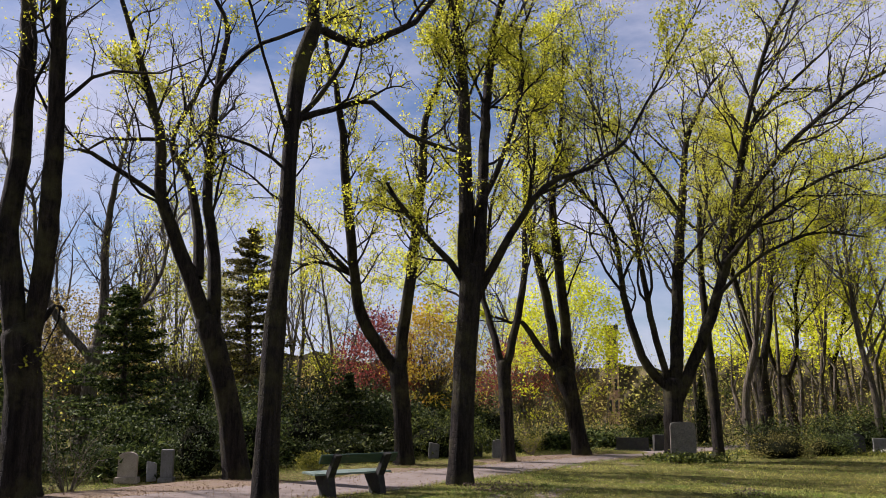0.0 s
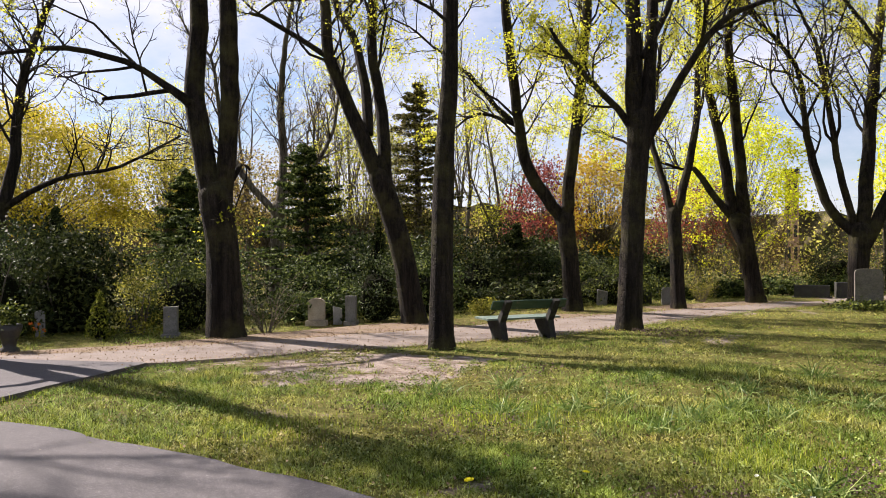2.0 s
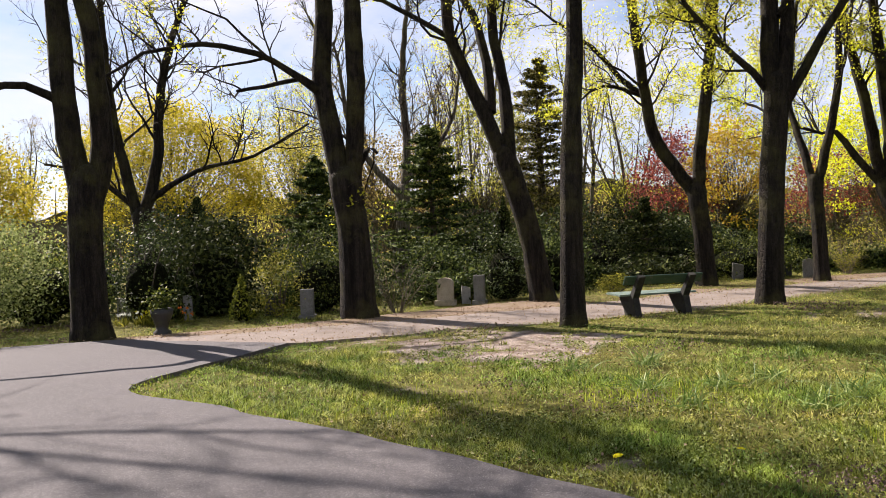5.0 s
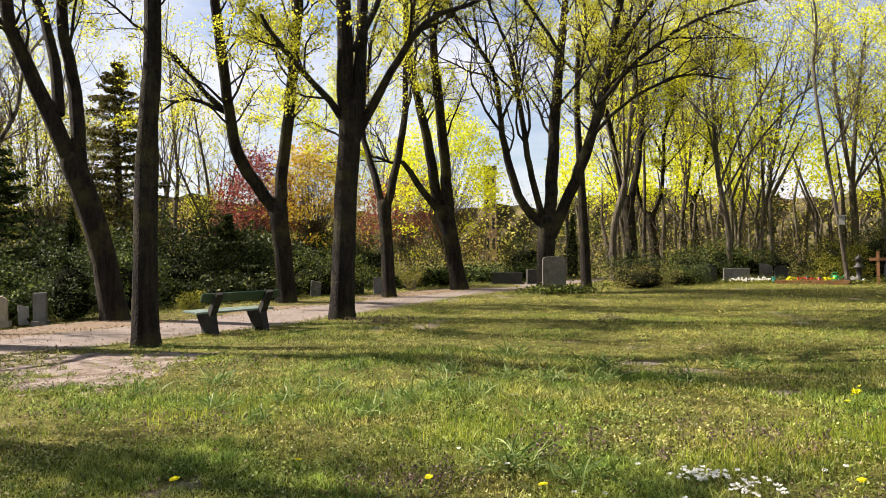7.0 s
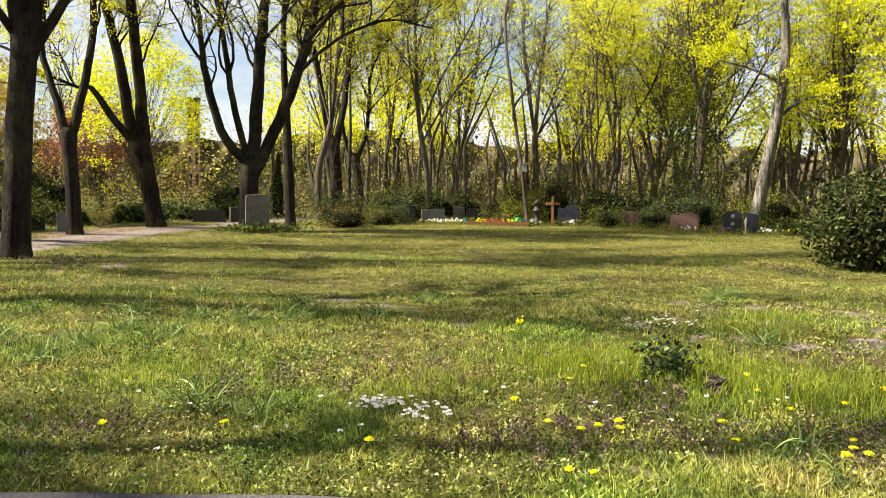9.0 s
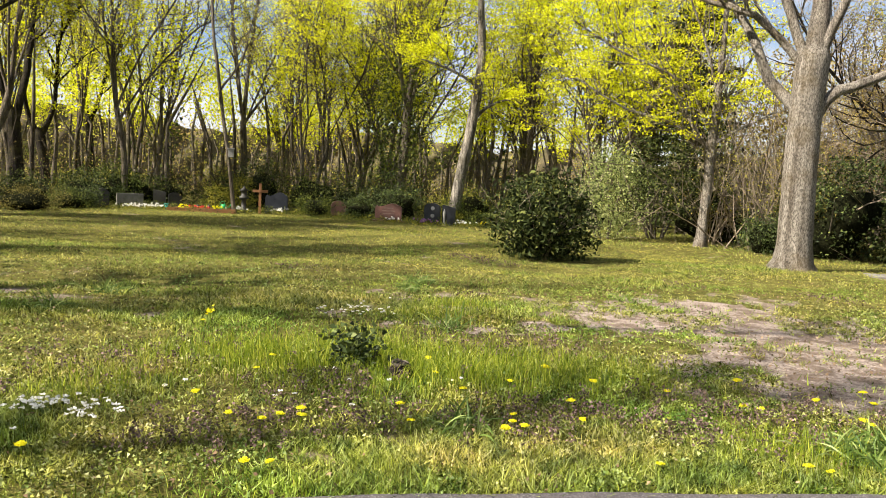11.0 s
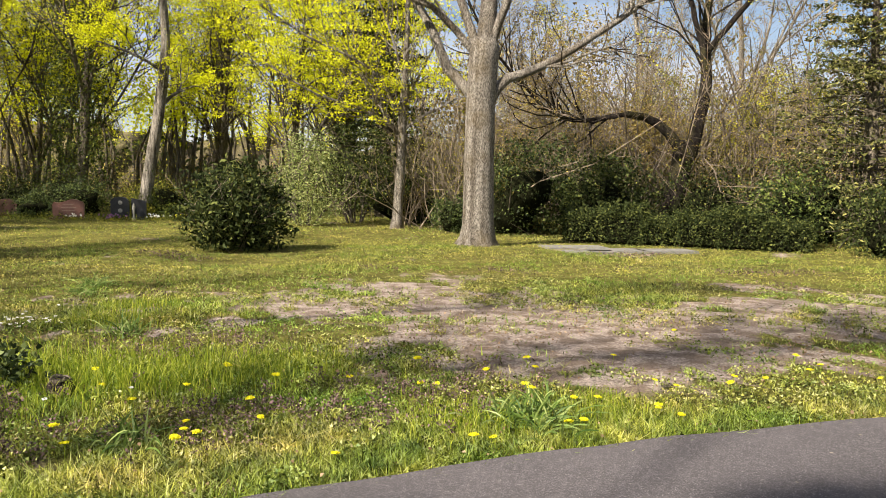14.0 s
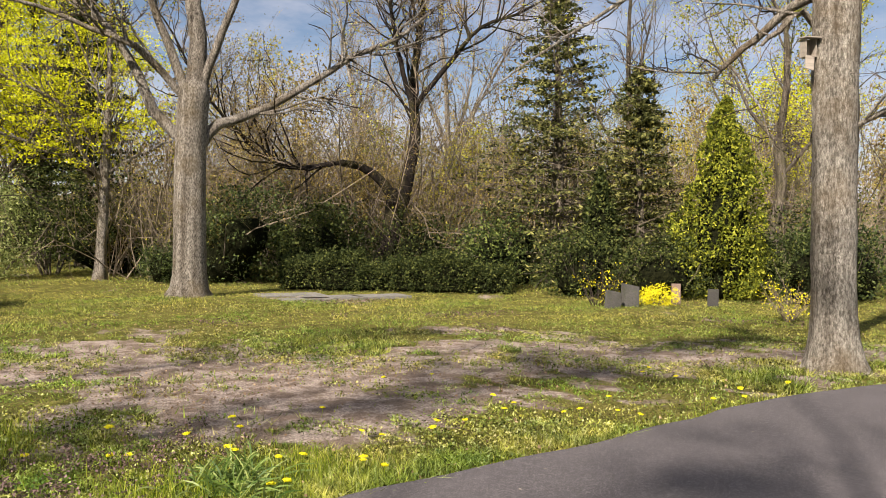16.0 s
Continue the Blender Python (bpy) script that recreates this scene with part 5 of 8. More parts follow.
# behind the graves and round the far end of the lawn
ivy_tree = wild_tree("ivy_tree", 25.6, 28.3, 13.0, 0.26, 161, "tall tree with its trunk wrapped in ivy and a yellow crown", 1.0, LEAF_YELLOW, limbs=6, fork=0.4, density=1.5, reach=4.0, size=0.12, per_tip=18, sub=2, spray=0.22, lowest=3.5, group="")
ivy_on(ivy_tree, 8.8, 0.55, 162, 9000, 0.12)
for k, (bx, by, hh, sd) in enumerate(((24.1, 32.2, 12.0, 163), (23.4, 33.0, 11.0, 164), (24.9, 33.4, 12.5, 165))):
    wild_tree("woodland_tree", bx, by, hh, 0.11, sd, "slender tree with rising limbs and yellow leaves", 1.0, LEAF_YELLOW, fork=0.25, limbs=5, lean=0.15, density=1.4, sub=2, per_tip=12, size=0.105, spray=0.2)
wild_tree("yellow_maple", 29.5, 35.5, 14.0, 0.26, 166, "tall maple in bright yellow flower", 1.0, LEAF_YELLOW, limbs=8, fork=0.14, density=1.55, reach=3.8, size=0.125, per_tip=20, group="", sub=2, lowest=1.3, spray=0.2)
wild_tree("yellow_maple", 31.6, 25.6, 12.0, 0.25, 167, "maple in bright yellow flower", 1.0, LEAF_YELLOW, limbs=8, fork=0.13, density=1.55, reach=3.8, size=0.125, per_tip=20, group="", sub=2, lowest=1.0, spray=0.2)
wild_tree("yellow_maple", 33.5, 20.0, 11.0, 0.24, 168, "maple in bright yellow flower", 0.9, LEAF_YELLOW, limbs=8, fork=0.13, density=1.55, reach=3.6, size=0.125, per_tip=20, group="", sub=2, lowest=1.0, spray=0.2)
wild_tree("yellow_maple", 28.6, 19.6, 10.5, 0.2, 203, "maple in bright yellow flower", 1.0, LEAF_YELLOW, limbs=7, fork=0.16, density=1.55, reach=4.2, size=0.125, per_tip=20, group="", sub=2, lowest=1.4, spray=0.2)
wild_tree("yellow_maple", 27.6, 31.2, 12.0, 0.2, 204, "maple in bright yellow flower", 1.0, LEAF_YELLOW, limbs=7, fork=0.16, density=1.55, reach=4.2, size=0.125, per_tip=20, group="", sub=2, lowest=1.6, spray=0.2)
dense_bush("variegated_bush", 24.6, 16.2, 2.2, 3.1, LEAF_PALE, 169, "pale variegated holly bush at the lawn", 4600, 0.085)
dense_bush("yew_tree", 27.2, 15.8, 3.0, 3.4, NEEDLE_DARK, 170, "dark spreading yew with low limbs", 5000, 0.11, low=0.7, stems=9)
conifer("fir_tree", 31.5, 17.0, 12.0, 5.0, NEEDLE_DARK, 171, "tall dark fir behind the yellow maple", gap=0.5, size=0.2)
dense_bush("evergreen_bush", 25.6, 8.9, 3.4, 2.9, LEAF_DARK, 172, "tall mixed evergreen thicket behind the lawn", 4600, 0.10, lump=0.25)
dense_bush("evergreen_bush", 25.9, 6.3, 3.2, 2.5, NEEDLE_DARK, 173, "tall olive evergreen thicket behind the hedge", 4400, 0.11, lump=0.25)
dense_bush("evergreen_bush", 24.6, 10.6, 1.8, 1.2, LEAF_DARK, 174, "low dark evergreen bush at the lawn's edge", 2200, 0.07)
twiggy_bush("hazel_bush", 26.8, 11.6, 3.0, 4.6, LEAF_SPRING, 175, "tall thin-stemmed bush coming into leaf", 22, 0.45, 0.06)
twiggy_bush("hazel_bush", 28.5, 8.0, 3.4, 5.2, LEAF_TAN, 176, "tall thin-stemmed bush with dry brown leaves", 26, 0.4, 0.07)
twiggy_bush("hazel_bush", 30.2, 1.4, 3.2, 4.6, LEAF_SPRING, 177, "tall thin-stemmed bush coming into leaf", 24, 0.5, 0.07)
twiggy_bush("hazel_bush", 32.1, -5.7, 3.2, 5.2, LEAF_TAN, 178, "tall bush with tan spring growth", 30, 0.8, 0.07)
twiggy_bush("hazel_bush", 26.9, 13.6, 2.0, 3.2, LEAF_TAN, 179, "thin-stemmed bush with dry brown leaves", 16, 0.4, 0.05)
thick = np.random.default_rng(91)
for k, (bx, by, bh) in enumerate(((29.4, 5.6, 7.0), (31.0, 8.6, 8.0), (32.6, 3.6, 8.0), (30.6, -1.8, 6.5), (33.4, -1.0, 8.0), (34.6, 10.4, 8.5), (31.6, -4.0, 6.5), (29.4, -6.4, 5.5), (33.0, -9.2, 7.0), (36.4, 6.4, 9.0), (36.8, 0.8, 9.0), (36.0, -7.4, 8.5), (29.4, 12.6, 6.5), (33.0, 14.2, 7.5), (28.0, 1.8, 5.0), (30.0, -11.0, 6.0))):
    twiggy_bush("hazel_bush", bx, by, 4.6, bh, (LEAF_TAN, LEAF_SHRUB, LEAF_TAN, LEAF_SHRUB)[k % 4], 401 + k, ("tall twiggy thicket with brown catkins", "tall twiggy thicket in pale young leaf", "tall twiggy thicket with brown catkins", "tall twiggy thicket with olive buds")[k % 4], 26, 0.95, 0.06, TWIG_PALE, group="thicket behind the hedge", per=4)
for k, (bx, by, bw, bh) in enumerate(((26.4, 3.0, 2.6, 1.9), (27.0, 0.4, 2.6, 2.2), (26.0, 9.6, 2.8, 2.4), (28.6, 10.2, 3.0, 2.6), (27.6, 6.8, 3.0, 2.6), (27.4, -5.0, 2.8, 2.4), (25.6, -6.6, 2.6, 2.2), (25.4, -8.8, 2.8, 2.4), (29.6, 3.4, 3.0, 2.4), (28.8, 14.4, 3.0, 2.6), (23.4, -8.4, 2.6, 2.0))):
    dense_bush("evergreen_bush", bx, by, bw, bh, (NEEDLE_DARK, LEAF_DARK, NEEDLE_BROWN)[k % 3], 431 + k, "dark evergreen bush in the thicket behind the hedge", 2800, 0.10, lump=0.32, group="dark bushes behind the hedge")
for k, (bx, by, bh, bw, mat, lb) in enumerate(((34.4, -5.4, 6.6, 4.6, LEAF_OCHRE, "rounded tree in ochre spring flower"), (36.2, 1.6, 6.4, 4.8, LEAF_MAPLE, "rounded tree in yellow-green leaf"), (35.6, 5.8, 6.2, 4.6, LEAF_SHRUB, "rounded tree in olive young leaf"),
                                             (34.2, -9.6, 8.4, 5.0, LEAF_YELLOW, "maple in bright yellow leaf"), (38.0, -2.2, 6.8, 4.8, LEAF_SHRUB, "rounded tree in olive young leaf"), (34.0, 10.4, 6.4, 4.6, LEAF_TAN, "rounded tree with brown buds"), (31.8, 6.4, 4.6, 3.6, LEAF_TAN, "rounded tree with brown buds"))):
    dome_tree("understorey_tree", bx, by, bh, bw, mat, 551 + k, lb, 170, 22, 0.085)


def hedge_piece(x, y, w, d, h, seed):
    """A clipped length of hedge: a flat-topped block of small leaves, a little uneven."""
    rng = np.random.default_rng(seed)
    root = thing("clipped_hedge", facing(x, y), "clipped dark evergreen hedge along the lawn", "hedge", "clipped hedge")
    g, n = Geo(), 5200
    q = rng.uniform(-1, 1, (n, 3))
    side = rng.integers(0, 3, n)
    q[np.arange(n), side] = np.where(side == 2, 1.0, np.sign(q[np.arange(n), side]))
    q = q * (1 - 0.12 * np.abs(rng.normal(size=(n, 1)))) * (1 + 0.06 * np.sin(q @ rng.normal(size=(3, 3)) * 4).sum(1))[:, None]
    C = q * [w / 2, d / 2, h / 2] + [0, 0, h / 2 + 0.03]
    C = C + rng.normal(size=C.shape) * [0.06, 0.08, 0.06] + np.array([0, 0, 0.16]) * (np.sin(C[:, :1] * 9 + seed) * np.sin(C[:, 1:2] * 7 + seed)) * (q[:, 2:] > 0.5)
    g.sprays(C, 0.07 * (0.5 + 0.9 * rng.random(n)), rng, 0.1)
    # Near-black block that stands for the shade within the hedge.
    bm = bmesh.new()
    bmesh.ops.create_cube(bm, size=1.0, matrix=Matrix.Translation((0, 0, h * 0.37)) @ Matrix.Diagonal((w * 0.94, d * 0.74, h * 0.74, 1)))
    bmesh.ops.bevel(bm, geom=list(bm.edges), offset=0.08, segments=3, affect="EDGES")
    part("shade_core", bm, INNER, root)
    tagged(part("foliage", g, NEEDLE_DARK, root), kind="stuff")


for k in range(6):
    hedge_piece(22.95 - 0.02 * k + 0.12 * math.sin(k * 4.3), 5.9 - 1.02 * k, 1.12, 0.95 + 0.15 * math.sin(k * 3.0), 0.78 + 0.17 * math.sin(k * 2.1), 181 + k)
dense_bush("evergreen_bush", 24.3, 0.9, 1.7, 2.1, NEEDLE_JUNIPER, 188, "upright green evergreen bush beside the hedge", 3000, 0.09)
dense_bush("evergreen_bush", 22.6, -1.6, 2.2, 1.7, NEEDLE_DARK, 189, "broad dark evergreen bush under conifers", 3000, 0.09)
conifer("pine_tree", 27.3, -1.1, 9.8, 6.4, NEEDLE_FIR, 190, "tall dark green conifer with open spreading boughs", gap=0.42, size=0.12, thin=2.2, droop=-0.06, power=0.85)
conifer("spruce_tree", 25.2, -3.4, 6.6, 3.8, NEEDLE_FIR, 191, "slim spruce with dark olive needles", gap=0.32, thin=1.9)
thuja("thuja_tree", 22.4, -5.2, 5.1, 2.5, NEEDLE_GOLD, 192, "golden green thuja in a tall cone", 24000, 0.085, point=0.7)
thuja("cypress", 24.0, -2.2, 3.4, 1.7, NEEDLE_DARK, 193, "dark conical evergreen behind gravestones", 3600, 0.11)
dense_bush("evergreen_bush", 21.7, -3.6, 2.0, 1.6, NEEDLE_DARK, 194, "dark evergreen bush behind small gravestones", 2600, 0.07)
dense_bush("evergreen_bush", 21.0, -6.9, 1.9, 1.7, NEEDLE_DARK, 195, "dark evergreen bush at the lawn's edge", 2600, 0.08)
twiggy_bush("forsythia_bush", 19.4, -1.8, 1.1, 1.05, FLOWER_YELLOW, 196, "bare twiggy bush with a few yellow flowers", 18, 0.10, 0.05, TWIG)
dense_bush("forsythia_bush", 19.75, -3.15, 0.78, 0.52, FLOWER_YELLOW, 197, "small bright yellow flowering bush", 1300, 0.045)
twiggy_bush("forsythia_bush", 17.6, -5.4, 1.0, 0.8, FLOWER_YELLOW, 198, "twiggy bush with yellow flowers", 20, 0.22, 0.04)
tree("woodland_tree", 27.3, -7.9, [(0.0, -0.05, 0.2), (-0.1, 1.8, 0.17), (0.1, 3.2, 0.16), (-0.05, 4.6, 0.14)], [[(-0.05, 4.5, 0.12), (0.2, 6.2, 0.1), (0.1, 8.0, 0.07)], [(0.05, 3.4, 0.06), (1.0, 4.6, 0.05)], [(0.0, 4.4, 0.07), (-0.9, 5.6, 0.05)]],
     199, "crooked pale tree at the edge of the wood", 0.2, 11, BARK_WOODS, LEAF_YELLOW, TWIG_PALE)
wild_tree("bare_tree", 36.0, -4.5, 13.0, 0.24, 200, "tall bare tree against the sky", 0.1, LEAF_YELLOW, limbs=5, fork=0.35, group="")
wild_tree("bare_tree", 35.8, 6.9, 12.0, 0.22, 201, "tall bare tree with pale bark", 0.25, LEAF_SPRING, BARK_SMOOTH, limbs=5, fork=0.4, group="")
wild_tree("bare_tree", 38.3, 3.2, 13.0, 0.24, 202, "tall bare tree with pale bark", 0.2, LEAF_SPRING, BARK_SMOOTH, limbs=5, fork=0.4, group="")

for bx, by, hh, rr, sd in ((10.9, 35.2, 14.0, 0.17, 205), (23.2, 37.4, 14.0, 0.2, 206), (15.8, 34.6, 13.5, 0.15, 208)):
    wild_tree("maple_tree", bx, by, hh, rr, sd, "straight young maple with yellow-green leaves", 1.0, LEAF_YELLOW, BARK_WOODS, TWIG_PALE, fork=0.3, limbs=5, density=1.2, reach=4.0, per_tip=10, size=0.11, sub=3, spray=0.2)
for bx, by, hh, sd in ((13.4, 41.5, 12.0, 451), (19.0, 38.0, 12.5, 452), (28.6, 40.4, 12.5, 453)):
    wild_tree("maple_tree", bx, by, hh, 0.15, sd, "young maple with airy yellow-green leaves", 1.0, LEAF_YELLOW, BARK_WOODS, TWIG_PALE, fork=0.25, limbs=5, density=1.2, reach=3.6, per_tip=10, size=0.12, sub=2, spray=0.34)
tree("leaning_tree", 18.3, 29.95, [(0.0, -0.05, 0.085), (-0.25, 2.0, 0.075), (-0.6, 4.2, 0.068), (-0.9, 6.4, 0.06)], [[(-0.9, 6.2, 0.06), (-1.1, 8.2, 0.06), (-1.0, 10.0, 0.05)], [(-0.7, 4.8, 0.05), (0.1, 6.2, 0.04), (0.5, 8.0, 0.03)]],
     209, "thin leaning tree beside the graves", 0.15, 12, BARK_WOODS, LEAF_SPRING, TWIG_PALE)

# the wood: a few kinds, set out by chance
kinds = [wild_tree("woodland_tree", 16.0, 50.0, 13.0, 0.12, 211, "slim woodland tree with thin spring leaves", 0.9, LEAF_MAPLE, density=0.8, sub=2, per_tip=8, size=0.14, fork=0.4, limbs=4, spray=0.35),
         wild_tree("woodland_tree", 22.0, 47.0, 14.5, 0.14, 212, "slim woodland tree with yellow-green leaves", 0.9, LEAF_YELLOW, density=0.8, sub=2, per_tip=8, size=0.14, fork=0.35, limbs=4, spray=0.35),
         wild_tree("woodland_tree", 30.0, 44.0, 12.0, 0.13, 213, "bare slim tree of the wood", 0.12, LEAF_SPRING, density=0.9, sub=3, per_tip=4, size=0.12, fork=0.4, limbs=4),
         wild_tree("woodland_tree", 36.0, 33.0, 11.0, 0.17, 214, "woodland tree with brownish buds", 0.5, LEAF_TAN, density=0.9, sub=2, per_tip=4, size=0.12, fork=0.3, limbs=5),
         wild_tree("woodland_tree", 40.0, 22.0, 13.5, 0.15, 215, "woodland tree in fresh green leaf", 0.9, LEAF_SPRING, density=0.9, sub=2, per_tip=5, size=0.16, fork=0.3, limbs=5)]
wood_rng = np.random.default_rng(77)
spots = []
while len(spots) < 42:
    az, dist = radians(wood_rng.uniform(-122, 56)), wood_rng.uniform(44, 84)
    if len(spots) < 5:
        az, dist = radians(wood_rng.uniform(-62, -16)), wood_rng.uniform(44, 70)
    px, py = -math.sin(az) * dist, math.cos(az) * dist
    if all((px - a) ** 2 + (py - b) ** 2 > 5 for a, b in spots):
        spots.append((px, py))
for k, (px, py) in enumerate(spots):
    az = math.degrees(math.atan2(-px, py))
    pick = wood_rng.choice([0, 1, 2, 3, 4], p=[0.3, 0.3, 0.15, 0.1, 0.15] if -60 < az < -14 else [0.15, 0.2, 0.25, 0.25, 0.15])
    s = wood_rng.uniform(0.8, 1.15)
    copy_thing(kinds[pick], pose(px, py, 0, 0, 0, wood_rng.uniform(0, 360)) @ Matrix.Diagonal((s, s, s, 1)))


def undergrowth(name, leaf, seed, n, lo, hi, tall, size, label):
    """Low brush that closes the view between the far trunks."""
    rng = np.random.default_rng(seed)
    az, d = np.radians(rng.uniform(-125, 60, n)), rng.uniform(lo, hi, n)
    p = np.stack([-np.sin(az) * d, np.cos(az) * d], 1)
    top = tall * np.clip(0.55 + 0.5 * soft_noise(p, 0.28, seed + 1), 0.08, 1.6)
    z = rng.random(n) ** 1.2 * top
    g = Geo()
    g.sprays(np.column_stack([p, z + 0.03]), size * (0.5 + rng.random(n)), rng, 0.2)
    tagged(part(name, g, leaf, None, label), category="undergrowth", kind="stuff")


undergrowth("undergrowth", LEAF_SHRUB, 301, 9000, 37, 58, 1.1, 0.10, "pale green brush under the woodland trees")
undergrowth("evergreen_undergrowth", LEAF_IVY, 302, 40000, 37, 60, 2.4, 0.14, "dark evergreen brush under the woodland trees")
undergrowth("dry_undergrowth", LEAF_TAN, 303, 28000, 50, 80, 3.6, 0.16, "brown thicket at the back of the wood")
undergrowth("far_woods", LEAF_SPRING, 304, 26000, 72, 92, 6.0, 0.30, "far woods in early leaf")



def far_crowns(name, leaf, seed, crowns, n, lo, hi, size, label, ztop, a0=-128, a1=62, lift=0.58):
    """Crowns of the farther trees, each a loose cloud of sprays on a thin stem."""
    rng = np.random.default_rng(seed)
    g, stems = Geo(), Geo()
    az, d = np.radians(rng.uniform(a0, a1, crowns)), rng.uniform(lo, hi, crowns)
    for a, r in zip(az, d):
        c = np.array([-math.sin(a) * r, math.cos(a) * r, 0])
        h, w = rng.uniform(ztop * 0.6, ztop), rng.uniform(1.2, 2.6)
        q = rng.normal(size=(n, 3))
        q /= np.linalg.norm(q, axis=1, keepdims=True)
        q *= rng.random((n, 1)) ** 0.5
        knots = q[rng.integers(0, 26, n)] * 0.75 + q * 0.3
        g.sprays(c + knots * [w, w, h * (1 - lift)] + [0, 0, h * lift], size * (0.5 + rng.random(n)), rng, 0.2)
        stems.tubes(np.array([[c - [0, 0, 0.1], c + [rng.normal() * 0.4, rng.normal() * 0.4, h * 0.35], c + [rng.normal() * 0.8, rng.normal() * 0.8, h * 0.65]]]), np.array([[0.13, 0.09, 0.02]]), 5)
    crowd = tagged(part(name, g, leaf, None, label), category="woods", kind="stuff")
    tagged(part("trunk", stems, BARK_WOODS, crowd), kind="stuff")


far_crowns("far_spring_trees", LEAF_SPRING, 321, 84, 330, 62, 92, 0.26, "far trees of the wood in thin green leaf", 12.5)
far_crowns("far_yellow_trees", LEAF_YELLOW, 324, 100, 560, 40, 62, 0.16, "farther trees of the wood in yellow-green leaf", 12.0, -64, -14, 0.68)
far_crowns("far_thicket_trees", LEAF_TAN, 325, 60, 600, 40, 60, 0.18, "bare brown trees closing the view behind the thicket", 13.5, -125, -62)
far_crowns("far_brown_trees", LEAF_TAN, 322, 80, 300, 55, 92, 0.22, "far trees of the wood with brown twigs and buds", 11.0)
far_crowns("far_dark_trees", LEAF_IVY, 323, 50, 300, 48, 80, 0.26, "far evergreen and ivy-clad trees of the wood", 7.0)

def thicket(name, seed, n, lo, hi, a0, a1, tall, twig, bud, label):
    """Thin bare stems with side shoots and buds that fill the wood between its trees."""
    rng = np.random.default_rng(seed)
    az, d = np.radians(rng.uniform(a0, a1, n)), rng.uniform(lo, hi, n)
    start = np.stack([-np.sin(az) * d, np.cos(az) * d, 0 * d - 0.05], 1)
    ln = tall * (0.35 + 0.75 * rng.random(n) ** 1.5)
    P = grow(start, rng.normal(size=(n, 3)) * [0.5, 0.5, 0] + [0, 0, 1], ln, 6, rng, 0.03, 0.25)
    R = (0.006 + 0.0022 * ln)[:, None] * np.linspace(1, 0.3, 6)
    g = Geo()
    g.ribbons(P, R, rng)
    at, way, rad, s = offshoots(P, R, 9, rng, 0.15, 1.1, 0.05)
    P2 = grow(at, way, 0.32 * np.repeat(ln, 9) * (0.4 + 0.8 * rng.random(len(at))), 3, rng, 0.05, 0.3)
    g.ribbons(P2, np.clip(rad * 0.6, 0.005, 0.009)[:, None] * np.linspace(1, 0.6, 3), rng)
    mass = tagged(part(name, g, twig, None, label), category="thicket", kind="stuff")
    b = Geo()
    C = np.concatenate([P2[:, 1], P2[:, 2], P2[:, 2]]) + rng.normal(size=(len(P2) * 3, 3)) * 0.12
    b.sprays(C, 0.065 * (0.5 + rng.random(len(C))), rng, 0.2)
    tagged(part("foliage", b, bud, mass), kind="stuff")


thicket("wood_thicket", 331, 800, 38, 60, -66, -12, 5.0, TWIG, LEAF_TAN, "bare brown stems crowding the wood behind the graves")
thicket("hedge_thicket", 332, 1300, 27, 46, -124, -62, 8.0, TWIG_PALE, LEAF_SHRUB, "brown twiggy stems with buds crowding the wood behind the hedge")
thicket("path_thicket", 333, 350, 36, 60, -10, 22, 5.0, TWIG, LEAF_SPRING, "bare brown stems behind the dark graveyard bushes")

# ---- distance: a dark belt of trees behind the wood ----
def far_belt():
    rng = np.random.default_rng(5)
    az = np.radians(np.linspace(-180, 180, 721))
    rows = []
    wave = sum(np.sin(az * k + rng.random() * 6.28) / k**0.5 for k in (7, 13, 22, 41, 67, 101, 160))
    for u in np.linspace(0, 1, 9):
        r = 96 + 3.0 * u + 0.8 * np.sin(az * 140 + u * 9)
        z = -0.3 + u * np.clip(7.0 + 2.2 * wave, 2.5, None)
        rows.append(np.stack([-np.sin(az) * r, np.cos(az) * r, z], 1))
    P = np.array(rows)
    g = Geo()
    i, j = np.meshgrid(np.arange(8), np.arange(720), indexing="ij")
    at = i * 721 + j
    g.add(P, np.stack([at, at + 1, at + 722, at + 721], -1))
    m, n, l, b = nodes_of("far_trees", 1.0, 0.0)
    f1, f2 = noise_node(n, l, 0.7, 8, 0.75), noise_node(n, l, 0.12, 3, 0.5)
    col = ramp(n, l, f1, [(0.35, (0.025, 0.025, 0.013)), (0.5, (0.085, 0.078, 0.038)), (0.68, (0.20, 0.17, 0.09))])
    col = mix(n, l, ramp(n, l, f2, [(0.4, (0, 0, 0)), (0.65, (0.5, 0.5, 0.5))]), col, (0.11, 0.088, 0.06))
    l.new(col, b.inputs["Base Color"])
    setting("backdrop", g, m, "dark belt of distant trees")


far_belt()


# ---- bench ----
def box(bm, lo, hi, m=None):
    """A box between two corners."""
    r = bmesh.ops.create_cube(bm, size=1.0)["verts"]
    lo, hi = Vector(lo), Vector(hi)
    for v in r:
        v.co = Vector((lo[k] + (v.co[k] + 0.5) * (hi[k] - lo[k]) for k in range(3)))
        if m is not None:
            v.co = m @ v.co
    return r


def soften(bm, width, segments=2):
    bmesh.ops.bevel(bm, geom=list(bm.edges), offset=width, segments=segments, affect="EDGES", clamp_overlap=True)
    return bm


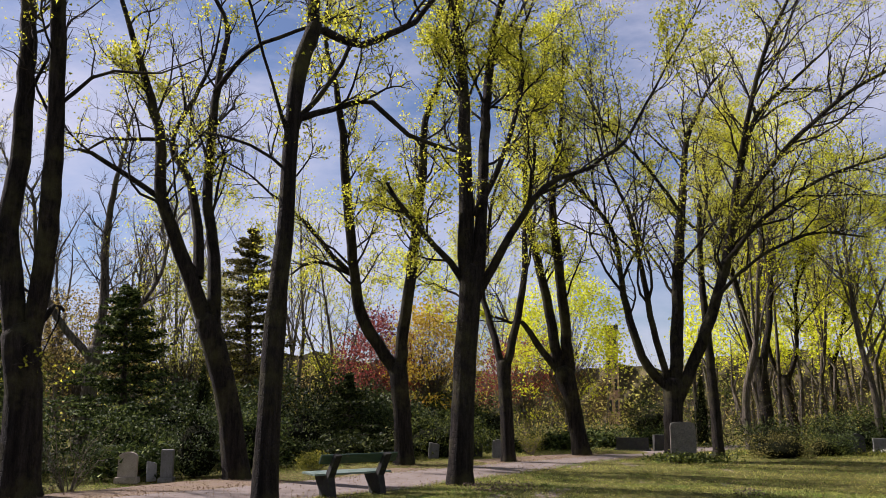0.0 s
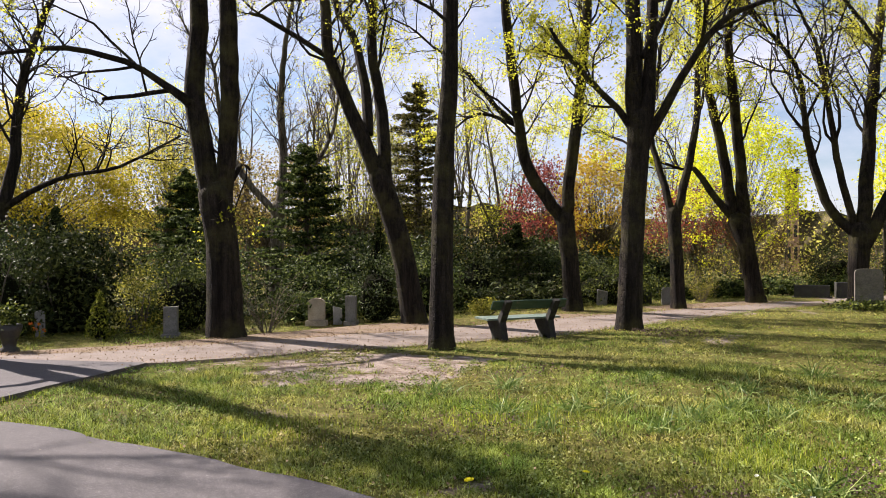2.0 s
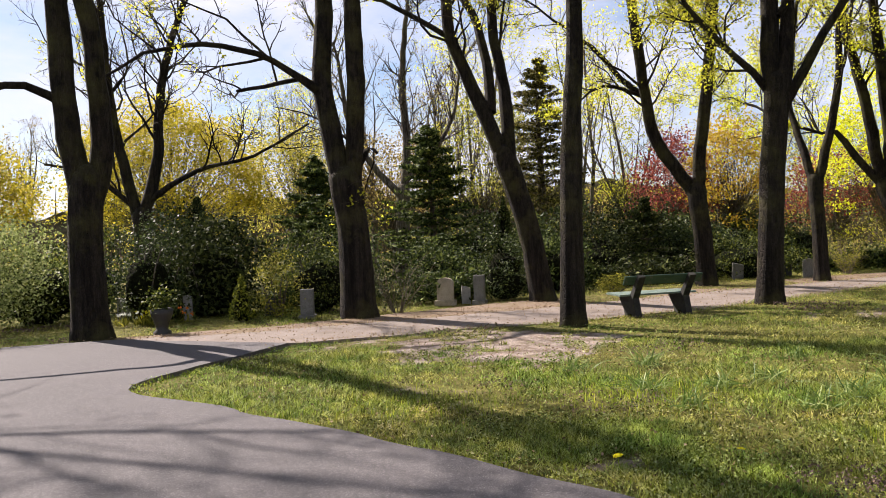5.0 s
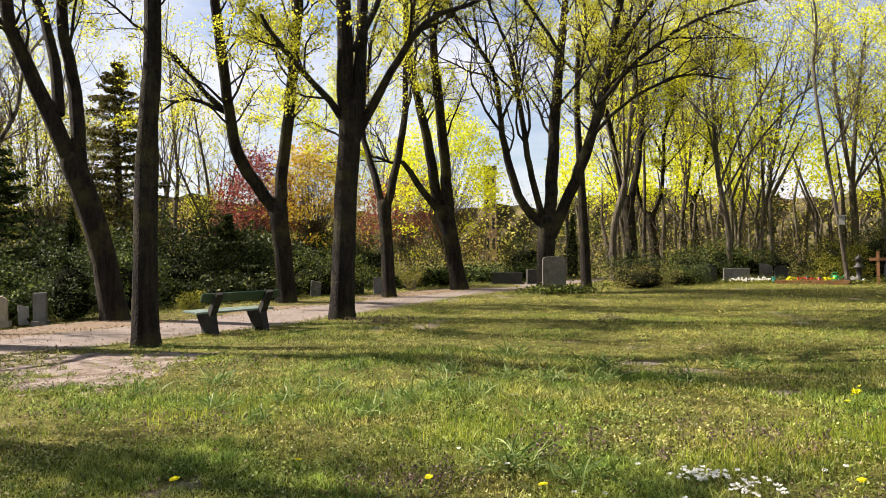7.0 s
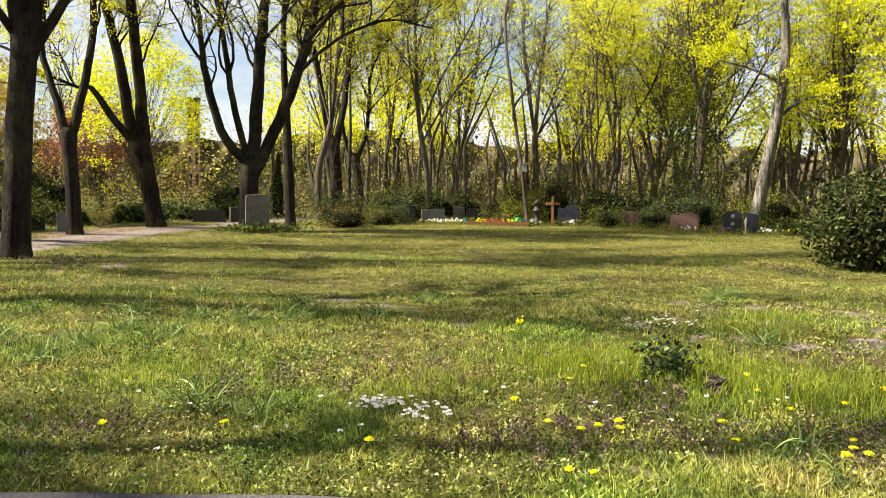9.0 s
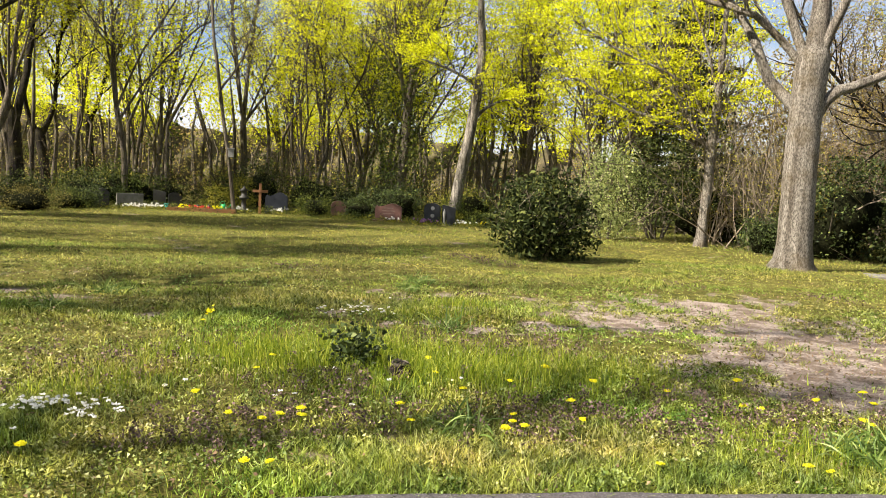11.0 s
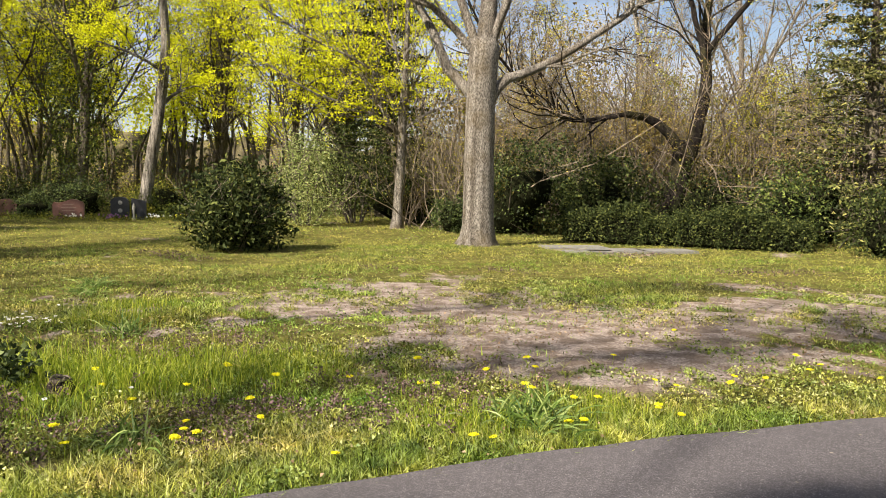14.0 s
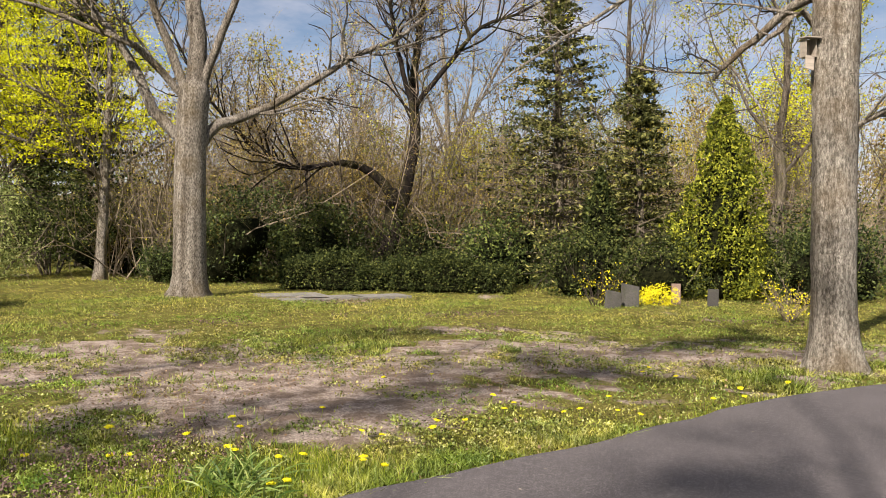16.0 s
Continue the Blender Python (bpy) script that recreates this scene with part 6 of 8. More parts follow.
def prism(outline, y0, y1, bevel=0.008):
    """A block with an outline in x and z, from y0 to y1."""
    bm = bmesh.new()
    a = [bm.verts.new((x, y0, z)) for x, z in outline]
    b = [bm.verts.new((x, y1, z)) for x, z in outline]
    n = len(outline)
    bm.faces.new(a)
    bm.faces.new(b[::-1])
    for k in range(n):
        bm.faces.new((a[k], b[k], b[(k + 1) % n], a[(k + 1) % n]))
    bmesh.ops.recalc_face_normals(bm, faces=bm.faces)
    if bevel:
        rim = [e for e in bm.edges if abs(e.verts[0].co.y - e.verts[1].co.y) < 1e-6]
        bmesh.ops.bevel(bm, geom=rim, offset=bevel, segments=2, affect="EDGES", clamp_overlap=True)
    return bm


def paint_material(name, base, worn, under, rough=0.45):
    m, n, l, b = nodes_of(name, rough, 0.5)
    grain = noise_node(n, l, 22.0, 5, 0.6, stretch=(0.12, 1, 1))
    wear = noise_node(n, l, 5.0, 6, 0.7)
    col = ramp(n, l, grain, [(0.3, base), (0.7, worn)])
    col = mix(n, l, ramp(n, l, wear, [(0.58, (0, 0, 0)), (0.7, (0.8, 0.8, 0.8))]), col, under)
    l.new(col, b.inputs["Base Color"])
    bump(n, l, b, grain, 0.4, 0.004)
    return m


GREEN_PAINT = paint_material("green_paint", (0.025, 0.055, 0.035), (0.05, 0.09, 0.06), (0.14, 0.13, 0.10))
# Seat slats take a paler green that imitates sky reflected on them.
SKYLIT_PAINT = paint_material("skylit_green_paint", (0.11, 0.16, 0.13), (0.2, 0.25, 0.21), (0.26, 0.25, 0.21), 0.4)
DARK_CONCRETE = stone_material("dark_concrete", (0.011, 0.010, 0.009), (0.034, 0.032, 0.028), 0.9, 50.0, 0.4)

bench = thing("park_bench", pose(-2.47, 16.52, 0.0, 0, 0, 41), "green wooden park bench on dark concrete feet", "bench")
foot_side = [(0.24, 0.0), (0.27, 0.12), (0.44, 0.36), (0.47, 0.41), (0.06, 0.39), (-0.24, 0.80), (-0.32, 0.76), (-0.07, 0.36), (-0.13, 0.12), (-0.16, 0.0), (-0.04, 0.0), (0.0, 0.05), (0.10, 0.05), (0.13, 0.0)]
for sx in (-0.56, 0.56):
    leg = part("leg", prism(foot_side, -0.07, 0.07, 0.006), DARK_CONCRETE, bench)
    leg.matrix_basis = Matrix(((0, 1, 0, sx), (1, 0, 0, 0), (0, 0, 1, 0), (0, 0, 0, 1)))
for k, y0 in enumerate((0.02, 0.15, 0.28, 0.41)):
    bm = bmesh.new()
    box(bm, (-0.86, y0, 0.0), (0.86, y0 + 0.115, 0.036), pose(0, 0, 0.392, 2.5))
    part("seat_slat", soften(bm, 0.006), SKYLIT_PAINT, bench, "worn green slat, toned paler for reflected sky")
bm = bmesh.new()
box(bm, (-0.86, -0.02, 0.0), (0.86, 0.02, 0.19), pose(0, -0.10, 0.62, 30))
part("back_slat", soften(bm, 0.007), GREEN_PAINT, bench)



# ---- graves ----
SANDSTONE = stone_material("sandstone", (0.30, 0.25, 0.19), (0.52, 0.45, 0.36), 0.9, 70.0, 0.3)
GREY_STONE = stone_material("grey_stone", (0.11, 0.108, 0.10), (0.25, 0.24, 0.22), 0.85, 60.0, 0.45)
PALE_STONE = stone_material("pale_stone", (0.20, 0.20, 0.19), (0.36, 0.35, 0.33), 0.85, 60.0, 0.2)
MID_STONE = stone_material("mid_stone", (0.045, 0.044, 0.041), (0.115, 0.11, 0.10), 0.85, 70.0, 0.4)
DARK_STONE = stone_material("dark_stone", (0.016, 0.015, 0.014), (0.05, 0.047, 0.042), 0.6, 90.0, 0.35)
BLACK_GRANITE = stone_material("black_granite", (0.010, 0.011, 0.014), (0.034, 0.036, 0.042), 0.45, 160.0)
BLUE_GRANITE = stone_material("blue_granite", (0.012, 0.015, 0.022), (0.034, 0.038, 0.05), 0.45, 140.0)
RED_GRANITE = stone_material("red_granite", (0.09, 0.042, 0.034), (0.19, 0.10, 0.078), 0.35, 130.0)
PINK_STONE = stone_material("pink_stone", (0.15, 0.10, 0.08), (0.26, 0.19, 0.155), 0.9, 60.0)
ROUGH_STONE = stone_material("tall_stone", (0.085, 0.076, 0.063), (0.22, 0.20, 0.165), 0.9, 45.0, 0.5, 0.012)


def outline_of(w, h, top, n=12):
    """The face of a gravestone: flat, arched, shouldered, slanted or waved at the top."""
    a = w / 2
    if top == "arch":
        r = a * 0.55
        return [(-a, 0), (a, 0), (a, h - r)] + [(a * math.cos(t), h - r + r * math.sin(t)) for t in np.linspace(0.15, math.pi - 0.15, n)] + [(-a, h - r)]
    if top == "shoulder":
        s = a * 0.22
        return [(-a, 0), (a, 0), (a, h - s * 1.5), (a - s * 0.35, h - s * 0.55)] + [((a - s) * math.cos(t), h - s * 0.3 + s * 0.3 * math.sin(t)) for t in np.linspace(0.1, math.pi - 0.1, n)] + [(-a + s * 0.35, h - s * 0.55), (-a, h - s * 1.5)]
    if top == "slant":
        return [(-a, 0), (a, 0), (a, h * 0.86), (-a, h)]
    if top == "wave":
        return [(-a, 0), (a, 0), (a * 1.02, h * 0.72)] + [(x, h * (0.9 + 0.10 * math.sin(x / a * 3.4 + 0.6))) for x in np.linspace(a * 0.92, -a * 0.92, n)] + [(-a * 1.02, h * 0.7)]
    return [(-a, 0), (a, 0), (a, h), (-a, h)]


def gravestone(x, y, w, h, t, top, mat, label, turn=0.0, plinth=0.0, lean=0.0, writing=0, ink=None, bevel=0.012, name="gravestone", group="gravestones"):
    root = thing(name, facing(x, y, 0) @ pose(0, 0, 0, lean, 0, turn), label, "gravestone", group)
    z = 0.0
    if plinth:
        bm = bmesh.new()
        box(bm, (-w * 0.62, -t * 1.1, -0.05), (w * 0.62, t * 1.1, plinth))
        part("plinth", soften(bm, 0.012), mat, root)
        z = plinth - 0.004
    stone = part("stone", prism([(px, pz + z - (0.05 if not plinth and pz == 0 else 0)) for px, pz in outline_of(w, h - z, top)], -t / 2, t / 2, bevel), mat, root)
    for k in range(writing):
        ww = w * (0.34, 0.5, 0.42, 0.28)[k % 4]
        bm = bmesh.new()
        box(bm, (-ww / 2, -t / 2 - 0.004, h * 0.72 - k * 0.11), (ww / 2, -t / 2 + 0.01, h * 0.72 - k * 0.11 + 0.035))
        part("lettering", bm, ink or PALE_STONE, root)
    return root


def plain(name, rgb, rough=0.6, spec=0.4):
    """A plain painted or moulded surface with a faint mottle."""
    m, n, l, b = nodes_of(name, rough, spec)
    l.new(ramp(n, l, noise_node(n, l, 30.0, 4, 0.6), [(0.3, tuple(c * 0.8 for c in rgb)), (0.7, rgb)]), b.inputs["Base Color"])
    return m


def flower_clump(x, y, w, petals, seed, label, n=14, h=0.28, size=0.06, name="flower_clump", group="grave flowers"):
    """A clump of garden flowers: strap leaves, stems and blossoms."""
    rng = np.random.default_rng(seed)
    root = thing(name, facing(x, y), label, "flowers", group)
    base = rng.normal(size=(n, 3)) * [w * 0.3, w * 0.3, 0]
    P = grow(base + [0, 0, -0.02], np.tile([0, 0, 1.0], (n, 1)), h * (0.7 + 0.5 * rng.random(n)), 4, rng, 0.1, 0.12)
    g = Geo()
    g.tubes(P, np.full((n, 4), 0.004), 3)
    L = grow(np.repeat(base, 4, 0), rng.normal(size=(4 * n, 3)) * [0.5, 0.5, 0.1] + [0, 0, 1], np.full(4 * n, h * 0.75), 4, rng, -0.1, 0.12)
    g.ribbons(L, np.full((4 * n, 1), 0.014) * np.array([0.7, 1, 0.8, 0.1]), rng)
    tagged(part("foliage", g, LEAF_SHRUB, root), kind="stuff")
    b = Geo()
    b.leaves(np.repeat(P[:, -1], 7, 0) + rng.normal(size=(7 * n, 3)) * size * 0.28, size * (0.8 + 0.5 * rng.random(7 * n)), rng, 0.0)
    tagged(part("blossom", b, petals, root), kind="stuff")
    return root


PETAL_WHITE = leaf_material("petal_white", [(0.0, (0.7, 0.7, 0.66)), (1.0, (0.85, 0.85, 0.8))], 0.3)
PETAL_ORANGE = leaf_material("petal_orange", [(0.0, (0.75, 0.16, 0.02)), (1.0, (0.85, 0.3, 0.04))], 0.3)
PETAL_RED = leaf_material("petal_red", [(0.0, (0.5, 0.02, 0.03)), (1.0, (0.7, 0.08, 0.06))], 0.3)
PETAL_PURPLE = leaf_material("petal_purple", [(0.0, (0.2, 0.07, 0.28)), (1.0, (0.4, 0.2, 0.45))], 0.3)

# beyond the path
gravestone(-8.1, 19.5, 0.42, 0.64, 0.14, "arch", SANDSTONE, "small arched sandstone gravestone lit by the sun", -12, 0.08)
gravestone(-7.3, 19.8, 0.27, 0.68, 0.2, "flat", GREY_STONE, "small square grey stone pillar", -10, 0.05)
gravestone(-7.72, 19.95, 0.22, 0.42, 0.1, "slant", PALE_STONE, "small pale gravestone between two others", 8)
gravestone(-9.89, 15.85, 0.28, 0.62, 0.24, "flat", GREY_STONE, "square grey stone pillar with a cap", -8, 0.06)
gravestone(-10.95, 16.0, 0.2, 0.42, 0.12, "flat", DARK_STONE, "small dark upright gravestone", 10)
gravestone(-12.7, 15.35, 0.2, 0.55, 0.12, "arch", PALE_STONE, "narrow pale gravestone among bushes", 5)
gravestone(-14.4, 15.2, 0.3, 0.5, 0.12, "flat", PALE_STONE, "pale gravestone half hidden by bushes", 0)
flower_clump(-12.1, 14.6, 0.3, PETAL_ORANGE, 401, "orange tulips on a grave", 4, 0.32, 0.055)
flower_clump(-12.9, 14.3, 0.5, FLOWER_YELLOW, 402, "yellow daffodils on a grave", 12, 0.3, 0.06)
flower_clump(-13.2, 13.9, 0.4, PETAL_WHITE, 403, "white spring flowers on a grave", 9, 0.25, 0.05)
urn = thing("plant_urn", facing(-11.2, 12.75), "dark stone urn planted with a leafy shrub", "planter")
urn_line = np.array([(0, 0, -0.03, 0.17), (0, 0, 0.04, 0.17), (0, 0, 0.08, 0.11), (0, 0, 0.16, 0.12), (0, 0, 0.36, 0.2), (0, 0, 0.46, 0.22), (0, 0, 0.48, 0.19), (0, 0, 0.42, 0.1)])
ug = Geo()
ug.tubes(urn_line[None, :, :3], urn_line[None, :, 3], 20)
part("bowl", ug, DARK_STONE, urn, smooth=True)
up = Geo()
urng = np.random.default_rng(9)
up.leaves(urng.normal(size=(420, 3)) * [0.13, 0.13, 0.13] + [0, 0, 0.62], 0.07, urng, 0.2)
tagged(part("plant", up, LEAF_IVY, urn, "leafy green plant"), kind="stuff")

# along the path
gravestone(-1.56, 28.2, 0.34, 0.55, 0.12, "slant", GREY_STONE, "grey gravestone leaning back beside the path", 15, 0, 10)
gravestone(-0.15, 29.7, 0.42, 0.5, 0.16, "flat", DARK_STONE, "low dark gravestone under a bush", -5)
gravestone(0.55, 28.9, 0.36, 0.6, 0.14, "arch", GREY_STONE, "low rounded grey gravestone", 6)
gravestone(6.25, 26.95, 0.76, 1.22, 0.2, "shoulder", ROUGH_STONE, "tall weathered gravestone with rounded shoulders, ivy at its foot", 6, 0.1, bevel=0.02)
ivy_rng = np.random.default_rng(31)
ivy_bed = thing("ivy_patch", facing(6.3, 26.75), "dark ivy round the foot of the tall gravestone", "ivy")
ig = Geo()
ic = ivy_rng.normal(size=(1500, 3)) * [0.55, 0.22, 0.09] + [0.1, -0.05, 0.1]
ic[:, 2] = np.abs(ic[:, 2]) + 0.03
ig.leaves(ic, 0.085, ivy_rng, 0.3)
tagged(part("foliage", ig, LEAF_IVY, ivy_bed), kind="stuff")
trough = thing("stone_trough", facing(6.0, 34.2), "long dark stone trough beside the path", "trough")
bm = bmesh.new()
box(bm, (-0.62, -0.3, -0.05), (0.62, 0.3, 0.5))
top_face = max(bm.faces, key=lambda f: f.calc_center_median().z)
bmesh.ops.inset_region(bm, faces=[top_face], thickness=0.09)
for v in top_face.verts:
    v.co.z -= 0.16
part("basin", soften(bm, 0.012), DARK_STONE, trough)
bm = bmesh.new()
box(bm, (-0.7, -0.36, -0.05), (0.7, 0.36, 0.06))
part("foot", soften(bm, 0.01), DARK_STONE, trough)
gravestone(7.15, 34.4, 0.55, 0.6, 0.4, "flat", DARK_STONE, "square dark stone block beside the trough", 12)
gravestone(13.2, 37.6, 0.62, 0.62, 0.18, "arch", PALE_STONE, "small round-topped pale gravestone", 0)

# the row of graves at the end of the lawn
gravestone(13.6, 31.9, 0.7, 0.75, 0.3, "wave", DARK_STONE, "dark rough gravestone among bushes", 4)
gravestone(15.05, 32.4, 1.0, 0.55, 0.2, "flat", GREY_STONE, "broad low grey gravestone", 6, 0.05)
gravestone(16.6, 33.0, 0.5, 0.72, 0.18, "slant", DARK_STONE, "upright dark gravestone among the flowers", -4, 0.06)
gravestone(17.6, 33.6, 0.55, 0.6, 0.16, "arch", DARK_STONE, "dark rounded gravestone among the flowers", 8)
gravestone(20.3, 29.9, 0.92, 0.86, 0.2, "wave", BLUE_GRANITE, "blue-black granite gravestone with a rough pale edge", -6)
gravestone(21.15, 28.4, 0.62, 0.62, 0.2, "flat", DARK_STONE, "dark gravestone behind low bushes", 4)
gravestone(21.5, 27.2, 0.6, 0.66, 0.16, "arch", RED_GRANITE, "brown gravestone behind low bushes", 4)
gravestone(21.6, 24.2, 1.02, 0.72, 0.2, "wave", RED_GRANITE, "red granite gravestone with carved lines", -4, 0.06, 0, 3, PINK_STONE)
black_stone = gravestone(22.55, 22.75, 0.62, 0.82, 0.18, "arch", BLACK_GRANITE, "polished black gravestone with two pale discs", -8, 0.06)
gravestone(23.05, 22.35, 0.5, 0.78, 0.18, "slant", BLACK_GRANITE, "polished black gravestone with a slanted top", -8, 0.06)
for dz in (0.34, 0.62):
    bm = bmesh.new()
    bmesh.ops.create_cone(bm, cap_ends=True, segments=20, radius1=0.075, radius2=0.07, depth=0.02)
    disc = part("disc", bm, PALE_STONE, black_stone, "pale round disc")
    disc.matrix_basis = pose(0.02, -0.1, dz, 90)
vase = thing("grave_vase", facing(22.75, 22.3), "slim pale vase standing before a black gravestone", "vase")
vg = Geo()
vl = np.array([(0, 0, -0.02, 0.06), (0, 0, 0.08, 0.055), (0, 0, 0.14, 0.03), (0, 0, 0.36, 0.045), (0, 0, 0.46, 0.06), (0, 0, 0.55, 0.035), (0, 0, 0.62, 0.004)])
vg.tubes(vl[None, :, :3], vl[None, :, 3], 12)
part("body", vg, PALE_STONE, vase, smooth=True)
cross_wood = paint_material("cross_wood", (0.22, 0.095, 0.035), (0.30, 0.14, 0.055), (0.18, 0.09, 0.045), 0.6)
cross = thing("wooden_cross", facing(19.35, 29.7), "orange-brown wooden cross standing in a grave bed", "cross")
bm = bmesh.new()
box(bm, (-0.055, -0.03, -0.05), (0.055, 0.03, 1.2))
part("post", soften(bm, 0.006), cross_wood, cross)
bm = bmesh.new()
box(bm, (-0.31, -0.045, 0.83), (0.31, -0.028, 0.94))
part("crossbeam", soften(bm, 0.005), cross_wood, cross)
can = thing("watering_can", facing(18.2, 30.6), "bright green plastic watering can on a grave", "watering can")
can_green = plain("can_green", (0.02, 0.32, 0.09), 0.35)
cg = Geo()
cl = np.array([(0, 0, -0.01, 0.12), (0, 0, 0.02, 0.14), (0, 0, 0.2, 0.13), (0, 0, 0.27, 0.09), (0, 0, 0.28, 0.01)])
cg.tubes(cl[None, :, :3], cl[None, :, 3], 18)
part("body", cg, can_green, can, smooth=True)
cg = Geo()
cg.tubes(smooth_line([(0.1, 0, 0.08), (0.24, 0, 0.2), (0.34, 0, 0.33)], 0.05)[None], np.full((1, len(smooth_line([(0.1, 0, 0.08), (0.24, 0, 0.2), (0.34, 0, 0.33)], 0.05))), 0.018), 8)
part("spout", cg, can_green, can)
cg = Geo()
hl = smooth_line([(0.06, 0, 0.26), (0.0, 0, 0.38), (-0.12, 0, 0.34), (-0.14, 0, 0.12)], 0.04)
cg.tubes(hl[None], np.full((1, len(hl)), 0.013), 8)
part("handle", cg, can_green, can)
cup = thing("grave_cup", facing(15.9, 31.0), "turquoise plastic flower cup stuck in a grave", "cup")
cg = Geo()
cg.tubes(np.array([[(0, 0, -0.02), (0, 0, 0.2), (0, 0, 0.24)]]), np.array([[0.045, 0.075, 0.08]]), 14)
part("body", cg, plain("cup_turquoise", (0.05, 0.42, 0.38), 0.4), cup, smooth=True)
lantern_red = plain("lantern_red", (0.4, 0.02, 0.03), 0.25)
for lx, ly in ((17.1, 30.7), (17.5, 30.55)):
    lantern = thing("grave_lantern", facing(lx, ly), "red grave light with a dark cap", "lantern", "grave lanterns")
    cg = Geo()
    cg.tubes(np.array([[(0, 0, -0.01), (0, 0, 0.01), (0, 0, 0.17), (0, 0, 0.18)]]), np.array([[0.055, 0.06, 0.06, 0.03]]), 12)
    part("glass", cg, lantern_red, lantern, smooth=True)
    cg = Geo()
    cg.tubes(np.array([[(0, 0, 0.17), (0, 0, 0.2), (0, 0, 0.25)]]), np.array([[0.065, 0.06, 0.01]]), 12)
    part("cap", cg, DARK_STONE, lantern, smooth=True)
pillar = thing("stone_lantern", facing(18.9, 30.2), "slender dark stone lantern on a post", "lantern")
cg = Geo()
pl = np.array([(0, 0, -0.03, 0.2), (0, 0, 0.1, 0.2), (0, 0, 0.14, 0.11), (0, 0, 0.5, 0.1), (0, 0, 0.55, 0.2), (0, 0, 0.62, 0.2), (0, 0, 0.64, 0.12), (0, 0, 0.85, 0.12), (0, 0, 0.87, 0.2), (0, 0, 1.0, 0.05), (0, 0, 1.08, 0.01)])
cg.tubes(pl[None, :, :3], pl[None, :, 3], 10)
part("post", cg, DARK_STONE, pillar)
bed = thing("grave_border", facing(17.2, 30.6), "low wooden border round a flower grave", "border")
for sx, sy, lx, ly in ((0, -0.5, 1.3, 0.03), (0, 0.5, 1.3, 0.03), (-1.3, 0, 0.03, 0.5), (1.3, 0, 0.03, 0.5)):
    bm = bmesh.new()
    box(bm, (sx - lx, sy - ly, -0.05), (sx + lx, sy + ly, 0.11 if ly < 0.1 else 0.10))
    part("board", soften(bm, 0.006), cross_wood, bed)
for k, (fx, fy, mat, lb) in enumerate(((16.5, 30.9, FLOWER_YELLOW, "yellow pansies on a grave"), (17.8, 30.4, FLOWER_YELLOW, "yellow pansies on a grave"), (17.0, 30.5, PETAL_RED, "red spring flowers on a grave"),
                                      (14.4, 31.2, PETAL_WHITE, "white spring flowers on a grave"), (14.9, 31.0, PETAL_WHITE, "white spring flowers on a grave"), (15.5, 31.2, PETAL_WHITE, "white spring flowers on a grave"), (18.5, 30.0, PETAL_WHITE, "pale heather on a grave"),
                                      (20.0, 29.2, PETAL_WHITE, "white flowers before a dark gravestone"), (21.4, 23.8, PETAL_WHITE, "white flowers before a red gravestone"), (22.1, 22.7, PETAL_PURPLE, "purple flowers beside a black gravestone"), (23.2, 21.8, PETAL_WHITE, "white pebbly flowers along a grave"),
                                      (24.1, 21.2, FLOWER_YELLOW, "yellow daffodils along a grave"))):
    flower_clump(fx, fy, 0.6, mat, 420 + k, lb, 16, 0.2, 0.06)
for k, (bx, by, bw, bh, mat) in enumerate(((12.7, 31.2, 1.3, 0.8, LEAF_DARK), (13.0, 32.6, 1.4, 1.2, NEEDLE_DARK), (18.4, 31.3, 1.2, 0.9, LEAF_SHRUB), (20.9, 27.9, 1.5, 0.85, LEAF_IVY), (21.9, 26.3, 1.6, 0.8, LEAF_DARK), (23.6, 22.9, 1.0, 0.55, LEAF_SHRUB),
                                          (24.3, 21.5, 1.3, 0.5, LEAF_IVY), (19.6, 31.6, 1.2, 1.3, LEAF_SHRUB), (16.2, 35.0, 2.4, 1.5, NEEDLE_JUNIPER), (14.4, 35.6, 2.0, 1.4, LEAF_SHRUB), (20.2, 34.5, 1.8, 1.8, LEAF_SHRUB), (24.6, 27.8, 2.2, 1.8, LEAF_DARK), (27.4, 26.0, 2.6, 1.6, LEAF_SHRUB), (28.6, 21.4, 2.6, 1.9, LEAF_SHRUB))):
    dense_bush("grave_shrub", bx, by, bw, bh, mat, 440 + k, "small shrub among the far graves", 1500, 0.075, group="shrubs among the graves")
for k, (bx, by, bw, bh) in enumerate(((11.6, 34.0, 2.2, 1.1), (13.9, 34.2, 2.4, 1.3), (15.6, 35.2, 2.2, 1.6), (17.8, 35.0, 2.6, 1.3), (19.7, 33.0, 2.0, 1.3), (22.9, 31.0, 2.4, 1.7), (23.3, 28.6, 2.4, 1.4), (23.8, 26.2, 2.4, 1.5), (25.6, 23.6, 2.4, 1.3))):
    dense_bush("evergreen_bush", bx, by, bw, bh, (NEEDLE_DARK, LEAF_DARK, LEAF_IVY)[k % 3], 491 + k, "dark evergreen bush behind the row of graves", 2000, 0.09, lump=0.28, group="dark bushes behind the graves")
bird_house = thing("bird_house", facing(18.0, 29.6, -0.3), "white bird house on a leaning thin tree", "bird house")
bm = bmesh.new()
box(bm, (-0.22, -0.12, 2.5), (0.0, 0.08, 2.82))
part("body", soften(bm, 0.008), PALE_STONE, bird_house)
bm = bmesh.new()
box(bm, (-0.26, -0.16, 2.82), (0.04, 0.12, 2.86))
part("roof", soften(bm, 0.006), PALE_STONE, bird_house)

